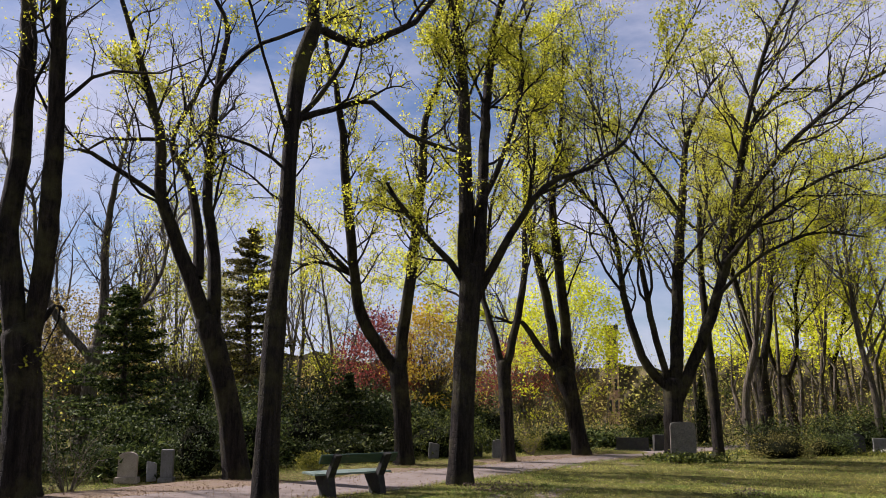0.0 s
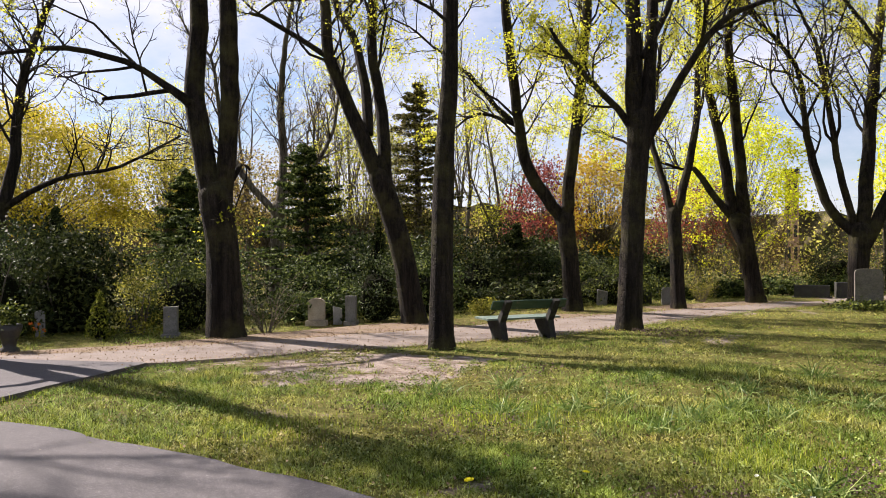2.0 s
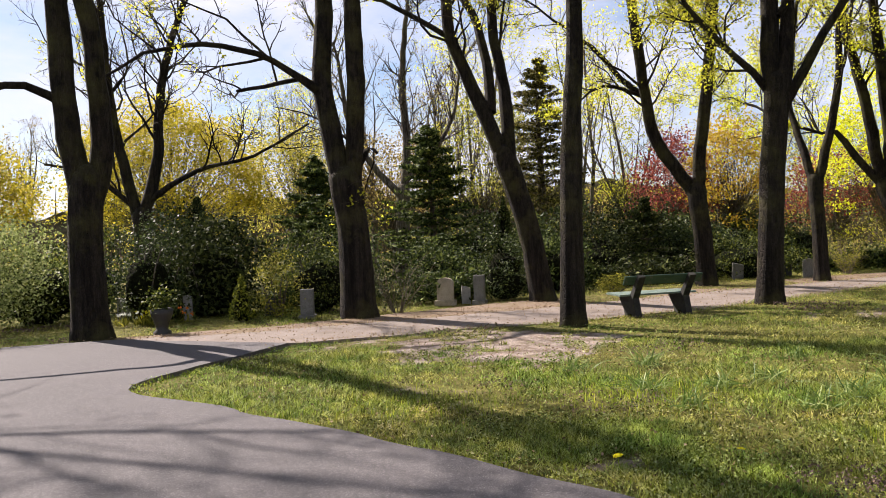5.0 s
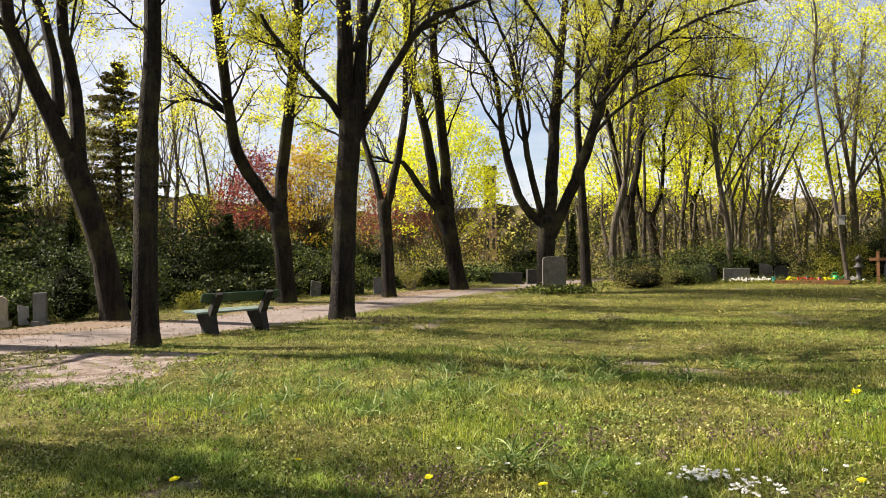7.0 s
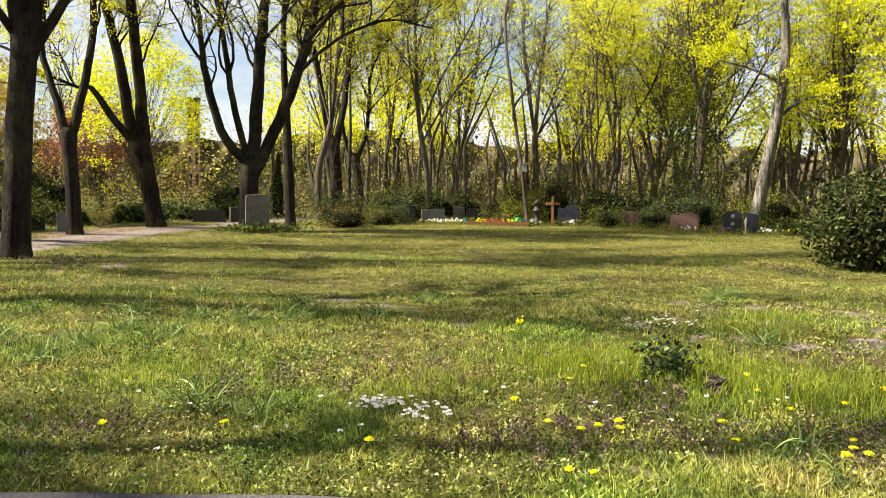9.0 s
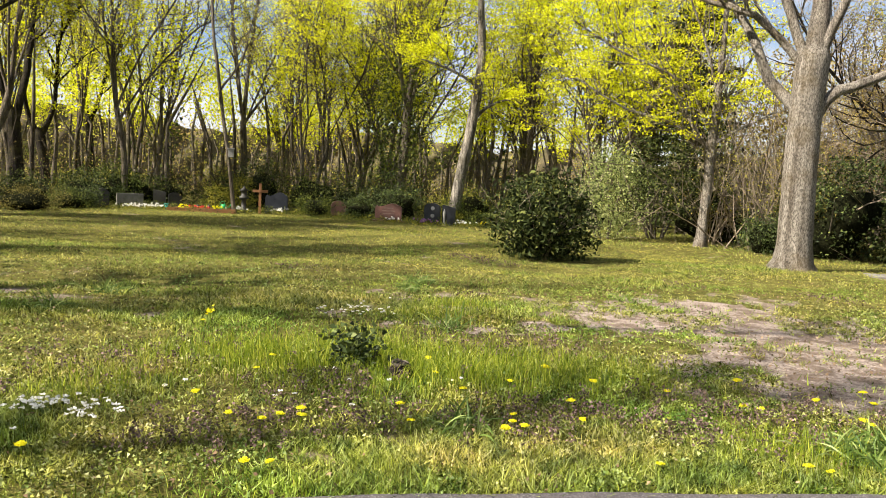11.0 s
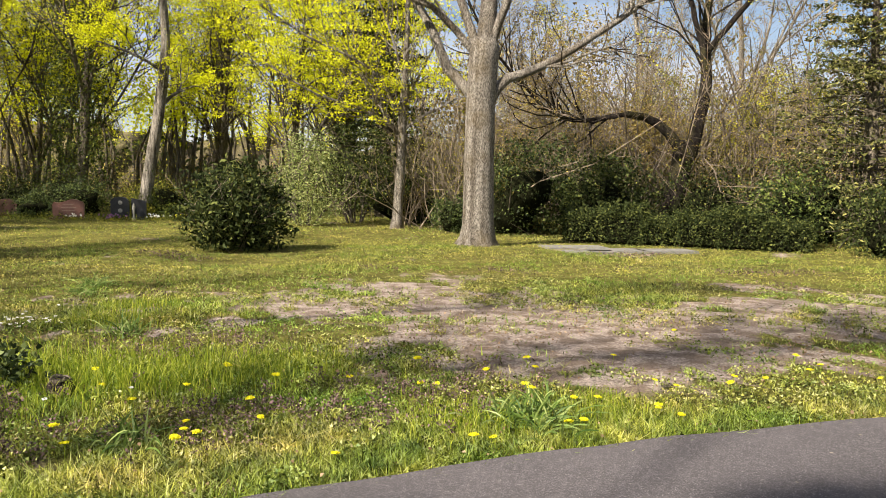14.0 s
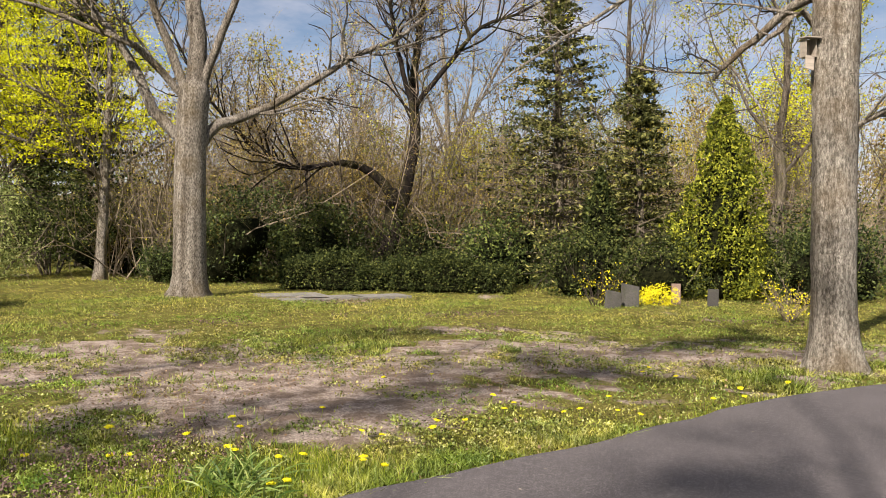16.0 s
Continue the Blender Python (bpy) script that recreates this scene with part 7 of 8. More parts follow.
# the far right side of the lawn
gravestone(18.85, -2.08, 0.34, 0.42, 0.14, "slant", MID_STONE, "small dark gravestone leaning beside a bush", 30, 0, 6)
gravestone(19.25, -2.5, 0.36, 0.55, 0.18, "slant", MID_STONE, "grey gravestone with one side in shade", 28)
gravestone(20.2, -3.65, 0.2, 0.5, 0.12, "flat", PINK_STONE, "narrow pinkish stone beside a yellow bush", 10)
gravestone(19.8, -4.4, 0.24, 0.42, 0.12, "flat", DARK_STONE, "small dark stone under the thuja", 0)
for k, (sx, sy, lx, ly, tn) in enumerate(((20.6, 5.6, 0.8, 0.45, 12), (20.2, 4.5, 0.75, 0.4, 14), (19.5, 4.9, 0.6, 0.3, 8), (20.9, 3.4, 0.7, 0.4, 16))):
    bm = bmesh.new()
    box(bm, (-lx, -ly, -0.05), (lx, ly, 0.03))
    plate = part("stone_slab", soften(bm, 0.012), GREY_STONE, None, "flat stone slab lying in the grass")
    plate.matrix_basis = pose(sx, sy, 0.0, 0, 0, tn - 70)
    tagged(plate, category="slab", group="flat stone slabs")

nest_box = thing("bird_box", facing(11.25, -4.02) @ pose(-0.36, -0.20, 3.83, 0, 0, 35) @ Matrix.Diagonal((0.8, 0.8, 0.9, 1)), "grey wooden bird box with its front hanging open", "bird box")
box_wood = paint_material("box_wood", (0.20, 0.175, 0.14), (0.34, 0.30, 0.25), (0.15, 0.13, 0.10), 0.8)
for lo, hi in (((-0.09, 0.07, 0.0), (0.09, 0.085, 0.26)), ((-0.09, -0.085, 0.0), (-0.075, 0.07, 0.25)), ((0.075, -0.085, 0.0), (0.09, 0.07, 0.25)), ((-0.075, -0.085, 0.0), (0.075, 0.07, 0.015))):
    bm = bmesh.new()
    box(bm, lo, hi)
    part("board", soften(bm, 0.003), box_wood, nest_box)
bm = bmesh.new()
box(bm, (-0.125, -0.14, 0.255), (0.125, 0.1, 0.275), pose(0, 0, 0, 6))
part("roof", soften(bm, 0.004), box_wood, nest_box)
bm = bmesh.new()
box(bm, (-0.075, -0.0, -0.2), (0.075, 0.014, 0.0), pose(-0.02, -0.09, 0.01, -14, 12, 0))
part("front", soften(bm, 0.003), box_wood, nest_box, "pale front board hanging below the box")

# low plants that grow between and before the stones
def border(name, leaf, seed, n, spread, tall, size, label):
    rng = np.random.default_rng(seed)
    line = smooth_line([(9.4, 31.2, 0), (12.6, 31.4, 0), (16.5, 31.2, 0), (19.8, 30.0, 0), (21.3, 27.6, 0), (21.9, 24.2, 0), (23.4, 21.9, 0), (25.4, 20.2, 0)], 0.2)
    at = line[rng.integers(0, len(line), n // 9)] + rng.normal(size=(n // 9, 3)) * [spread, spread, 0]
    p = np.repeat(at, 9, 0) + rng.normal(size=(n // 9 * 9, 3)) * [0.10, 0.10, 0]
    p[:, 2] = rng.random(len(p)) * tall * np.repeat(0.3 + rng.random(n // 9), 9)
    g = Geo()
    g.sprays(p, size * (0.6 + 0.8 * rng.random(len(p))), rng, 0.1)
    tagged(part(name, g, leaf, None, label), category="plants", kind="stuff")


border("grave_plants", LEAF_SHRUB, 471, 5000, 0.6, 0.2, 0.06, "low green plants between the gravestones")
border("dark_grave_plants", LEAF_IVY, 472, 7000, 0.8, 0.26, 0.07, "dark low evergreens between the gravestones")

# a building far behind the trees
house = thing("far_building", facing(14.4, 90.5), "tall orange-plastered building far behind the trees", "building")
bm = bmesh.new()
box(bm, (-0.65, 0, -0.1), (0.65, 5, 10.0))
part("wall", bm, plain("orange_plaster", (0.42, 0.27, 0.19), 0.9, 0.1), house)
bm = bmesh.new()
box(bm, (-0.75, -0.2, 10.0), (0.75, 5.2, 10.4))
part("roof", bm, DARK_STONE, house)
for k in range(4):
    for wx in (-0.32, 0.32):
        bm = bmesh.new()
        box(bm, (wx - 0.15, -0.06, 1.3 + 2.2 * k), (wx + 0.15, -0.01, 2.5 + 2.2 * k))
        part("window", bm, BLACK_GRANITE, house)


# ---- grass, weeds, flowers ----
PATCHES = [(0.5, (0.72, 0.98, 0.6), (1.18, 1.04, 1.15)), (1.6, (0.55, 0.68, 0.6), (1.2, 1.16, 1.1)), (6.0, (0.34, 0.42, 0.40), (1.25, 1.2, 1.25))]
GRASS = leaf_material("grass", [(0.0, (0.03, 0.04, 0.006)), (0.3, (0.215, 0.23, 0.03)), (0.65, (0.42, 0.445, 0.10)), (1.0, (0.53, 0.525, 0.24))], 0.35, 0.55, 0.1, patchy=PATCHES)
GRASS_TALL = leaf_material("grass_tall", [(0.0, (0.08, 0.13, 0.008)), (0.6, (0.21, 0.28, 0.018)), (1.0, (0.46, 0.48, 0.06))], 0.5, 0.5, 0.3)
GRASS_BLUE = leaf_material("grass_blue", [(0.0, (0.05, 0.10, 0.018)), (0.6, (0.13, 0.20, 0.04)), (1.0, (0.32, 0.38, 0.13))], 0.3, 0.5, 0.25)
COVER = leaf_material("ground_cover", [(0.0, (0.03, 0.034, 0.006)), (0.35, (0.23, 0.225, 0.04)), (0.7, (0.38, 0.39, 0.12)), (1.0, (0.50, 0.485, 0.26))], 0.18, 0.65, 0.08, patchy=PATCHES)
COVER_FAR = leaf_material("far_ground_cover", [(0.0, (0.15, 0.16, 0.02)), (0.5, (0.34, 0.335, 0.06)), (1.0, (0.50, 0.47, 0.15))], 0.18, 0.65, 0.08, patchy=[(0.5, (0.6, 0.72, 0.7), (1.2, 1.15, 1.1)), (2.6, (0.5, 0.6, 0.6), (1.35, 1.28, 1.3))])
NETTLE = leaf_material("dead_nettle", [(0.0, (0.045, 0.04, 0.022)), (0.6, (0.13, 0.09, 0.075)), (1.0, (0.27, 0.18, 0.18))], 0.25)
LITTER = leaf_material("dry_leaf", [(0.0, (0.10, 0.065, 0.035)), (0.6, (0.22, 0.15, 0.085)), (1.0, (0.40, 0.30, 0.19))], 0.15, 0.8, 0.15)


def in_sector(rng, n, r0, r1, a0=-118, a1=52):
    """Places spread evenly over a part of a ring round the walk."""
    a, r = np.radians(rng.uniform(a0, a1, n)), np.sqrt(rng.uniform(r0 * r0, r1 * r1, n))
    return np.stack([-np.sin(a) * r, np.cos(a) * r], 1)


def on_lawn(p):
    return ~(inside(p, road_ring) | inside(p, path_ring) | inside(p, bed_ring))


def blades(g, p, h, w, rng, lean=0.5, segs=1):
    """Grass blades at places p, of heights h and widths w."""
    n = len(p)
    a = rng.random(n) * 6.283
    side = np.stack([np.cos(a), np.sin(a), 0 * a], 1) * (w / 2)[:, None]
    b = rng.random(n) * 6.283
    tilt = np.stack([np.cos(b), np.sin(b), 0 * b], 1) * (h * np.abs(rng.normal(size=n)) * lean)[:, None]
    base = np.column_stack([p, ground_height(p) - 0.015])
    up = np.array([0, 0, 1.0]) * h[:, None]
    if segs == 1:
        tip = base + up + tilt
        g.add(np.stack([base - side, base + side, tip], 1), None, np.arange(3 * n).reshape(n, 3))
    else:
        mid, tip = base + up * 0.6 + tilt * 0.3, base + up * 0.92 + tilt
        V = np.stack([base - side, base + side, mid + side * 0.75, mid - side * 0.75, tip + side * 0.08, tip - side * 0.08], 1)
        k = np.arange(n)[:, None] * 6
        g.add(V, np.concatenate([k + [0, 1, 2, 3], k + [3, 2, 4, 5]]))


def lawn_stuff():
    rng = np.random.default_rng(501)
    short, tall, cover, far_cover, nettle, litter = Geo(), Geo(), Geo(), Geo(), Geo(), Geo()
    for n, r0, r1, h0, w0, segs in ((210000, 3.6, 7.5, 0.048, 0.010, 1), (210000, 7.5, 13, 0.046, 0.013, 1), (150000, 13, 21, 0.036, 0.013, 1), (70000, 21, 36, 0.04, 0.02, 1)):
        p = in_sector(rng, n, r0, r1)
        p = p[on_lawn(p)]
        bare = bareness(p)
        p = p[(bare < 0.5) | (rng.random(len(p)) < 0.05)]
        field = soft_noise(p, 1.3, 21) + 0.6 * soft_noise(p, 4.5, 22)
        p = p[rng.random(len(p)) < 0.58 + 0.4 * np.tanh(1.6 * field)]
        field = soft_noise(p, 1.3, 21)
        h = h0 * (0.6 + 0.7 * rng.random(len(p))) * np.clip(1.1 + 0.55 * field, 0.4, 2.2)
        blades(short, p, h, w0 * (0.7 + 0.6 * rng.random(len(p))), rng, 1.35, segs)
    # broad little leaves of clover, celandine and ground ivy, in small mounds
    for n, r0, r1, s0 in ((150000, 3.6, 8, 0.028), (110000, 8, 15, 0.031)):
        p = in_sector(rng, n, r0, r1)
        p = p[on_lawn(p)]
        bare = bareness(p)
        patch, mound = soft_noise(p, 2.2, 33), soft_noise(p, 11.0, 34) + 0.7 * soft_noise(p, 5.0, 35)
        keep = rng.random(len(p)) < np.where(bare > 0.5, np.where(patch + mound > 0.9, 0.6, 0.0), np.clip(0.55 + 0.3 * patch + 0.3 * mound, 0.12, 1))
        p, mound = p[keep], mound[keep]
        z = ground_height(p) + 0.002 + rng.random(len(p)) * 0.02 + 0.05 * np.clip(mound, 0, 1.8) * rng.random(len(p))
        cover.sprays(np.column_stack([p, z]), s0 * (0.6 + 0.8 * rng.random(len(p))), rng, 0.45)
    for n, r0, r1, s0 in ((190000, 15, 25, 0.028), (90000, 25, 36, 0.042)):
        p = in_sector(rng, n, r0, r1)
        p = p[on_lawn(p) & (bareness(p) < 0.5)]
        p = p[rng.random(len(p)) < np.clip(0.6 + 0.4 * soft_noise(p, 3.0, 36), 0.1, 1)]
        far_cover.sprays(np.column_stack([p, ground_height(p) + 0.03 * rng.random(len(p))]), s0 * (0.6 + 0.8 * rng.random(len(p))), rng, 0.4)
    # weeds in rosettes on the trodden soil, and tufts of grass between them
    c = in_sector(rng, 46000, 5, 20)
    c = c[on_lawn(c) & (bareness(c) > 0.42)]
    c = c[rng.random(len(c)) < np.clip(0.2 + 0.75 * soft_noise(c, 2.2, 33) + 0.3 * soft_noise(c, 7.0, 37), 0.02, 0.95)]
    q = np.repeat(c, 11, 0) + rng.normal(size=(len(c) * 11, 2)) * 0.035
    cover.sprays(np.column_stack([q, ground_height(q) + 0.035 * rng.random(len(q))]), 0.03 * (0.6 + 0.8 * rng.random(len(q))), rng, 0.5)
    q = np.repeat(c[::3], 12, 0) + rng.normal(size=(len(c[::3]) * 12, 2)) * 0.025
    blades(short, q, 0.05 * (0.5 + 0.8 * rng.random(len(q))), np.full(len(q), 0.008), rng, 0.9)
    # purple dead-nettle in drifts
    p = in_sector(rng, 90000, 3.6, 20)
    p = p[on_lawn(p) & (soft_noise(p, 1.7, 44) > 0.95) & (bareness(p) < 0.7)]
    nettle.leaves(np.column_stack([p, ground_height(p) + rng.random(len(p)) * 0.07 + 0.005]), 0.019 * (0.7 + np.hypot(p[:, 0], p[:, 1]) / 12), rng, 0.2)
    for cx, cy, r, n in ((4.6, 3.4, 0.4, 700), (5.4, 2.7, 0.45, 800), (3.5, 4.3, 0.4, 600), (6.2, 2.3, 0.4, 600), (4.0, 4.9, 0.35, 400), (2.6, 4.4, 0.35, 400), (3.0, 6.4, 0.5, 500), (6.6, 5.0, 0.5, 500), (1.4, 6.4, 0.4, 300), (0.2, 5.6, 0.35, 300)):
        tops = np.array([cx, cy]) + rng.normal(size=(n // 14, 2)) * [r, r * 0.7]
        q = np.repeat(tops, 30, 0) + rng.normal(size=(n // 14 * 30, 2)) * 0.028
        q = q[on_lawn(q)]
        nettle.leaves(np.column_stack([q, ground_height(q) + 0.10 * rng.random(len(q)) + 0.01]), 0.02 * (0.6 + 0.8 * rng.random(len(q))), rng, 0.2)
    # dry leaves on bare soil, path and verge
    p = in_sector(rng, 170000, 4, 30)
    on_path = inside(p, path_ring) | inside(p, bed_ring)
    keep = (~inside(p, road_ring)) & (rng.random(len(p)) < np.where(inside(p, bed_ring), 0.9, np.where(on_path, 0.3, np.where(bareness(p) > 0.45, np.clip(0.25 + 0.8 * soft_noise(p, 1.6, 47), 0.08, 1.0), 0.14))))
    p = p[keep]
    litter.leaves(np.column_stack([p, ground_height(p) * 0 + 0.024 + rng.random(len(p)) * 0.012]), 0.026 * (0.6 + 0.9 * rng.random(len(p))), rng, 0.75)
    # tall fresh grass round the stump and along the asphalt
    for cx, cy, r, n, h0 in ((4.7, 5.6, 0.9, 2600, 0.17), (5.4, 4.6, 0.8, 2200, 0.16), (4.0, 6.2, 0.7, 1300, 0.14), (6.3, 3.9, 0.6, 900, 0.13), (2.6, 5.9, 0.5, 500, 0.12), (0.9, 7.2, 0.7, 700, 0.11), (-1.5, 8.5, 0.8, 800, 0.11), (7.0, 6.8, 0.6, 700, 0.12), (8.0, 7.4, 0.5, 500, 0.12), (-3.6, 7.4, 0.8, 700, 0.09), (5.5, 1.9, 0.5, 700, 0.14), (6.2, 1.2, 0.4, 500, 0.12)):
        q = np.array([cx, cy]) + rng.normal(size=(n, 2)) * r * 0.55
        q = q[on_lawn(q)]
        blades(tall, q, h0 * (0.5 + 0.7 * rng.random(len(q))), np.full(len(q), 0.007), rng, 0.6, 2)
    edge = np.repeat(road_ring[10:90], 26, 0)
    edge = edge + rng.normal(size=edge.shape) * 0.16
    edge = edge[on_lawn(edge)]
    blades(tall, edge, 0.07 * (0.5 + rng.random(len(edge))), np.full(len(edge), 0.007), rng, 0.6, 2)
    for line, amount in ((near_line, 60), (far_line, 16)):
        rim = np.repeat(line[:110], amount, 0)
        rim = rim + rng.normal(size=rim.shape) * 0.14
        rim = rim[~inside(rim, road_ring)]
        blades(short, rim, 0.06 * (0.4 + rng.random(len(rim))), np.full(len(rim), 0.010), rng, 0.9)
        rim = np.repeat(line[:110], 22, 0)
        rim = rim + rng.normal(size=rim.shape) * 0.22
        litter.leaves(np.column_stack([rim, 0.02 + rng.random(len(rim)) * 0.02]), 0.03 * (0.6 + 0.9 * rng.random(len(rim))), rng, 0.6)
    for name, g, m, lb in (("grass", short, GRASS, "short spring grass of the lawn"), ("tall_grass", tall, GRASS_TALL, "tall fresh grass in tufts"), ("ground_cover", cover, COVER, "low yellow-green weeds between the grass"),
                           ("far_ground_cover", far_cover, COVER_FAR, "low yellow-green weeds and moss of the farther lawn"), ("dead_nettle", nettle, NETTLE, "purple dead-nettle in drifts"), ("leaf_litter", litter, LITTER, "dry brown leaves on the soil")):
        tagged(part(name, g, m, None, lb), category="grass" if "grass" in name else "plants", kind="stuff")


lawn_stuff()


# strap-leaved tufts of spring bulbs
def tuft(x, y, seed, n=60, h=0.24):
    rng = np.random.default_rng(seed)
    root = thing("bulb_tuft", facing(x, y), "tuft of arching blue-green bulb leaves in the lawn", "plant", "bulb tufts")
    L = grow(rng.normal(size=(n, 3)) * [0.09, 0.09, 0], rng.normal(size=(n, 3)) * [0.65, 0.65, 0.1] + [0, 0, 1], h * (0.6 + 0.7 * rng.random(n)), 6, rng, -0.22, 0.08)
    g = Geo()
    g.ribbons(L, np.full((n, 1), 0.0055) * np.array([0.8, 1, 1, 0.9, 0.6, 0.08]), rng)
    tagged(part("foliage", g, GRASS_BLUE, root), kind="stuff")
    return root


tufts = [tuft(-0.9, 9.0, 511), tuft(0.3, 8.7, 512, 80, 0.28), tuft(2.1, 9.8, 513)]
tuft_rng = np.random.default_rng(52)
for tx, ty in ((-0.4, 9.4), (0.7, 9.3), (1.2, 8.9), (1.6, 10.0), (2.6, 9.6), (-1.6, 8.6), (0.0, 8.1), (-1.1, 7.9), (3.0, 10.6), (3.6, 9.4), (1.0, 10.6), (4.6, 10.2), (-2.6, 9.8), (5.75, 1.55), (5.6, 1.75), (5.9, 1.6), (5.5, 1.45), (6.6, 6.2), (8.4, 8.8), (9.2, 9.4), (0.9, 6.0), (1.3, 5.6), (4.05, 3.6), (-1.8, 10.3), (-0.2, 11.0), (2.0, 12.0)):
    copy_thing(tufts[int(tuft_rng.integers(3))], pose(tx, ty, 0, 0, 0, tuft_rng.uniform(0, 360)))


# dandelions
def dandelion():
    rng = np.random.default_rng(61)
    root = thing("dandelion", pose(3.0, 4.3, 0.0), "yellow dandelion in flower in the lawn", "flower", "dandelions")
    g = Geo()
    g.tubes(np.array([[(0, 0, -0.02), (0.004, 0.002, 0.035), (0.0, 0.0, 0.07)]]), np.array([[0.0025, 0.0025, 0.003]]), 5)
    part("stem", g, GRASS_TALL, root)
    g = Geo()
    a = np.linspace(0, 6.283, 40, endpoint=False) + rng.random(40)
    r = np.tile([0.008, 0.014, 0.02, 0.024], 10)
    z = 0.083 - r * 0.35
    C = np.stack([np.cos(a) * r, np.sin(a) * r, z], 1)
    g.leaves(C, 0.017, rng, 0.7, 1.2)
    ring = np.linspace(0, 6.283, 13)[:-1]
    dome = np.concatenate([np.stack([np.cos(ring) * 0.021, np.sin(ring) * 0.021, ring * 0 + 0.071], 1), np.stack([np.cos(ring) * 0.012, np.sin(ring) * 0.012, ring * 0 + 0.081], 1), [[0, 0, 0.083]]])
    k = np.arange(12)
    g.add(dome, np.stack([k, (k + 1) % 12, 12 + (k + 1) % 12, 12 + k], 1), np.stack([12 + k, 12 + (k + 1) % 12, 0 * k + 24], 1))
    part("blossom", g, FLOWER_YELLOW, root, "round yellow flower head")
    return root


flower = dandelion()
flower_rng = np.random.default_rng(62)
flower_spots = [(2.93, 4.55), (3.14, 4.33), (3.2, 4.18), (3.72, 3.72), (2.5, 3.7), (2.62, 3.62), (4.95, 1.72), (5.03, 1.62), (5.5, 1.3), (5.56, 1.22), (6.1, 1.45), (6.2, 1.3), (7.4, 0.5), (7.5, 0.25), (7.0, 1.05), (7.75, 1.55), (7.95, -0.6), (8.7, -1.05), (9.9, -1.9), (6.9, 2.0), (6.6, 2.3), (6.0, 2.6), (-1.35, 5.75), (-0.6, 6.2), (0.3, 5.6), (1.0, 5.3), (4.45, 7.6), (1.7, 4.6), (4.2, 3.2), (5.0, 3.4), (4.6, 4.1)]
band = np.array([(x, y) for x, y in ROAD[4:18]])
while len(flower_spots) < 74:
    k = flower_rng.integers(5, len(band) - 1)
    p = band[k] + (band[k + 1] - band[k]) * flower_rng.random() + np.array([0.6, 0.8]) * flower_rng.uniform(0.15, 3.2) ** 1.0 + flower_rng.normal(size=2) * 0.2
    if on_lawn(p[None])[0] and bareness(p[None])[0] < 0.6:
        flower_spots.append((p[0], p[1]))
for fx, fy in flower_spots:
    s = flower_rng.uniform(0.85, 1.25)
    copy_thing(flower, pose(fx, fy, 0, flower_rng.uniform(-12, 12), flower_rng.uniform(-12, 12), flower_rng.uniform(0, 360)) @ Matrix.Diagonal((s, s, s, 1)))


# daisies in two drifts
def daisies():
    rng = np.random.default_rng(71)
    g = Geo()
    for cx, cy, rx, ry, n in ((2.15, 5.4, 0.13, 0.17, 46), (2.35, 5.12, 0.10, 0.12, 18), (6.4, 7.55, 0.3, 0.25, 36), (1.2, 5.5, 0.6, 0.5, 8), (3.2, 4.9, 0.8, 0.4, 14)):
        c = np.column_stack([rng.normal(size=(n, 2)) * [rx, ry] + [cx, cy], 0.045 + 0.025 * rng.random(n)])
        for j in range(6):
            a = j * 1.047 + rng.random(n)
            g.leaves(c + np.stack([np.cos(a), np.sin(a), 0.1 + 0 * a], 1) * 0.012, 0.024, rng, 0.85)
    tagged(part("daisies", g, PETAL_WHITE, None, "white daisies scattered in the lawn"), category="flowers", kind="stuff")


daisies()

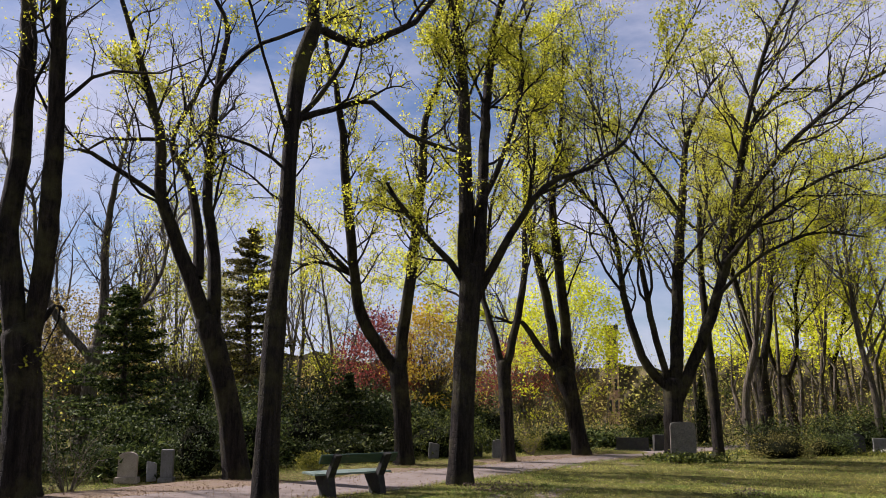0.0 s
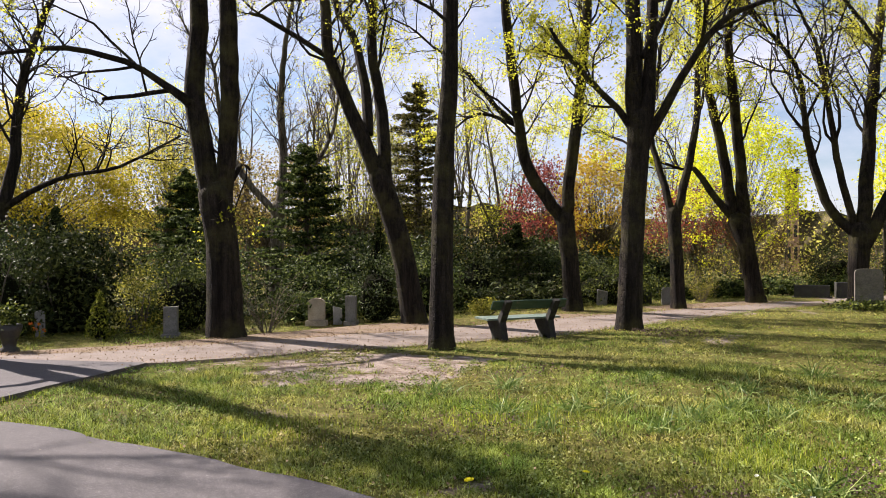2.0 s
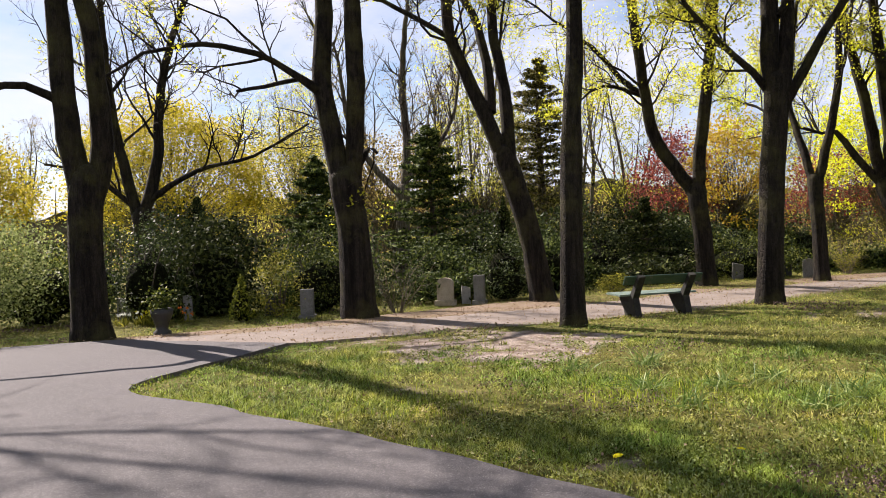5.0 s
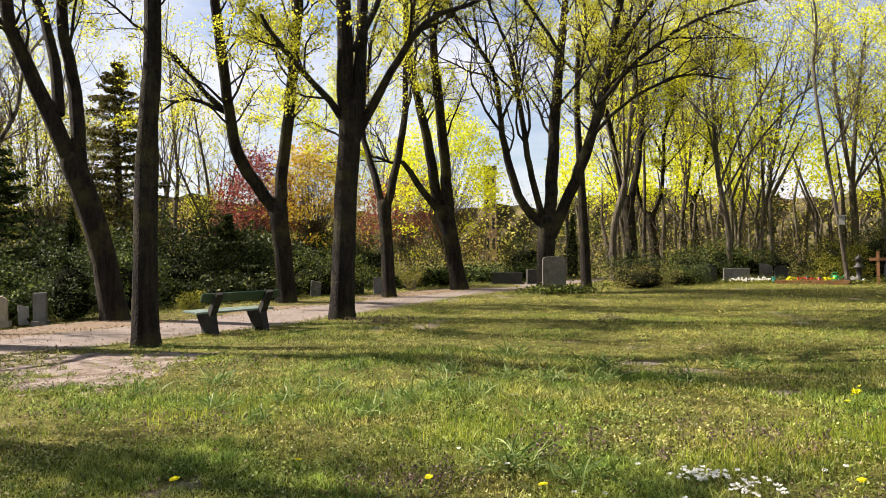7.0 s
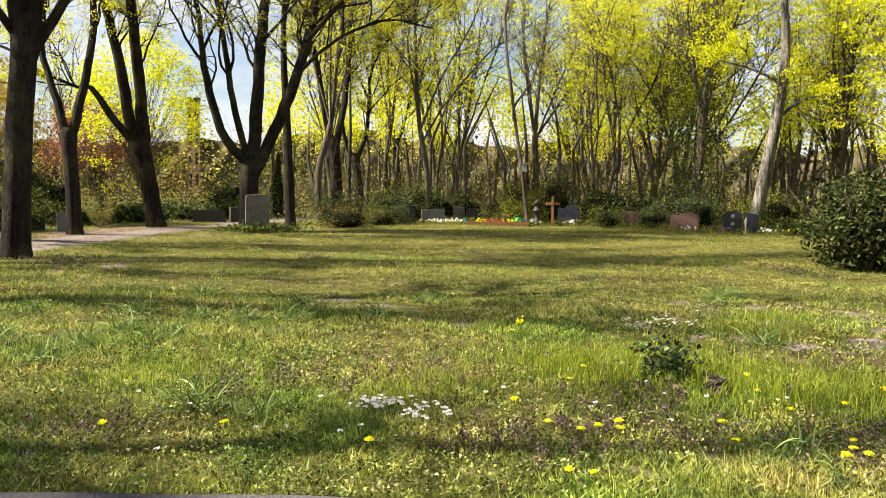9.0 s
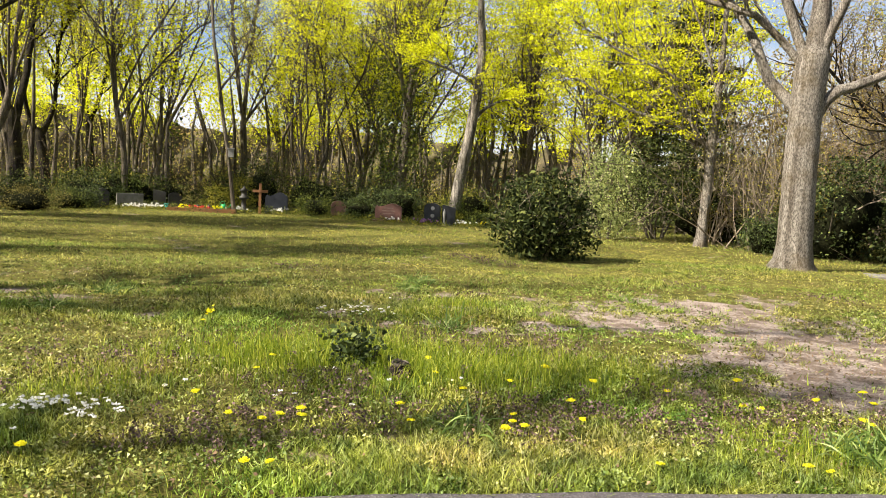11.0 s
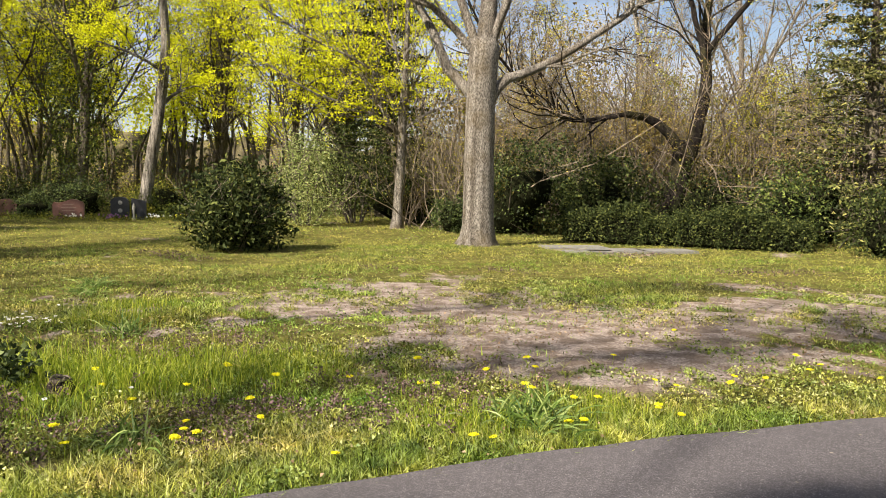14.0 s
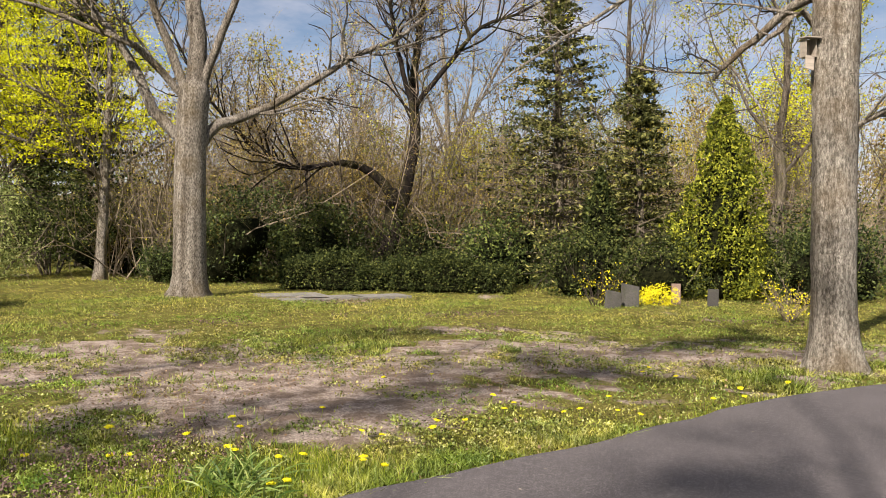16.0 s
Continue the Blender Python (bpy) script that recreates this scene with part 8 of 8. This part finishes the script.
# the ivy-grown stump in the lawn
stump = thing("tree_stump", pose(4.73, 4.93, 0.0, 0, 0, 20), "low rotten stump with a pale top beside a dark ivy tangle", "stump")
sg = stem_geo(np.array([(0, 0, -0.05, 0.10), (0, 0, 0.02, 0.095), (0, 0, 0.042, 0.085)]), np.random.default_rng(3), 14, 0.2)
part("wood", sg, BARK_DARK, stump, smooth=True)
bm = bmesh.new()
bmesh.ops.create_cone(bm, cap_ends=True, segments=18, radius1=0.086, radius2=0.078, depth=0.02, matrix=Matrix.Translation((0, 0, 0.092)))
for v in bm.verts:
    v.co.z += 0.018 * math.sin(v.co.x * 40) * math.sin(v.co.y * 33)
part("cut_face", bm, BARK_WOODS, stump, "pale rotten top of the stump")
tangle = thing("ivy_tangle", pose(4.58, 5.33, 0.0), "dark glossy ivy tangle standing in the lawn", "ivy")
tr = np.random.default_rng(81)
tg = Geo()
tg.leaves(np.abs(tr.normal(size=(420, 3)) * [0.11, 0.11, 0.10] + [0, 0, 0.16]) * np.where(tr.random((420, 3)) < 0.5, [1, 1, 1], [-1, -1, 1]), 0.06 * (0.6 + 0.7 * tr.random(420)), tr, 0.3)
tagged(part("foliage", tg, LEAF_DARK, tangle), kind="stuff")
tg = Geo()
tg.tubes(grow(np.zeros((9, 3)) - [0, 0, 0.03], tr.normal(size=(9, 3)) * [0.6, 0.6, 0.1] + [0, 0, 1], np.full(9, 0.28), 4, tr), np.full((9, 4), 0.004), 4)
tagged(part("stemwork", tg, TWIG, tangle), kind="stuff")
bloom = thing("cowslip", pose(4.42, 7.42, 0.0), "yellow cowslip in the grass", "flower")
bg = Geo()
bg.leaves(tr.normal(size=(26, 3)) * [0.02, 0.02, 0.02] + [0, 0, 0.2], 0.035, tr)
part("blossom", bg, FLOWER_YELLOW, bloom)
bg = Geo()
bg.tubes(np.array([[(0, 0, -0.02), (0, 0, 0.1), (0, 0, 0.2)]]), np.full((1, 3), 0.004), 5)
part("stem", bg, GRASS_TALL, bloom)
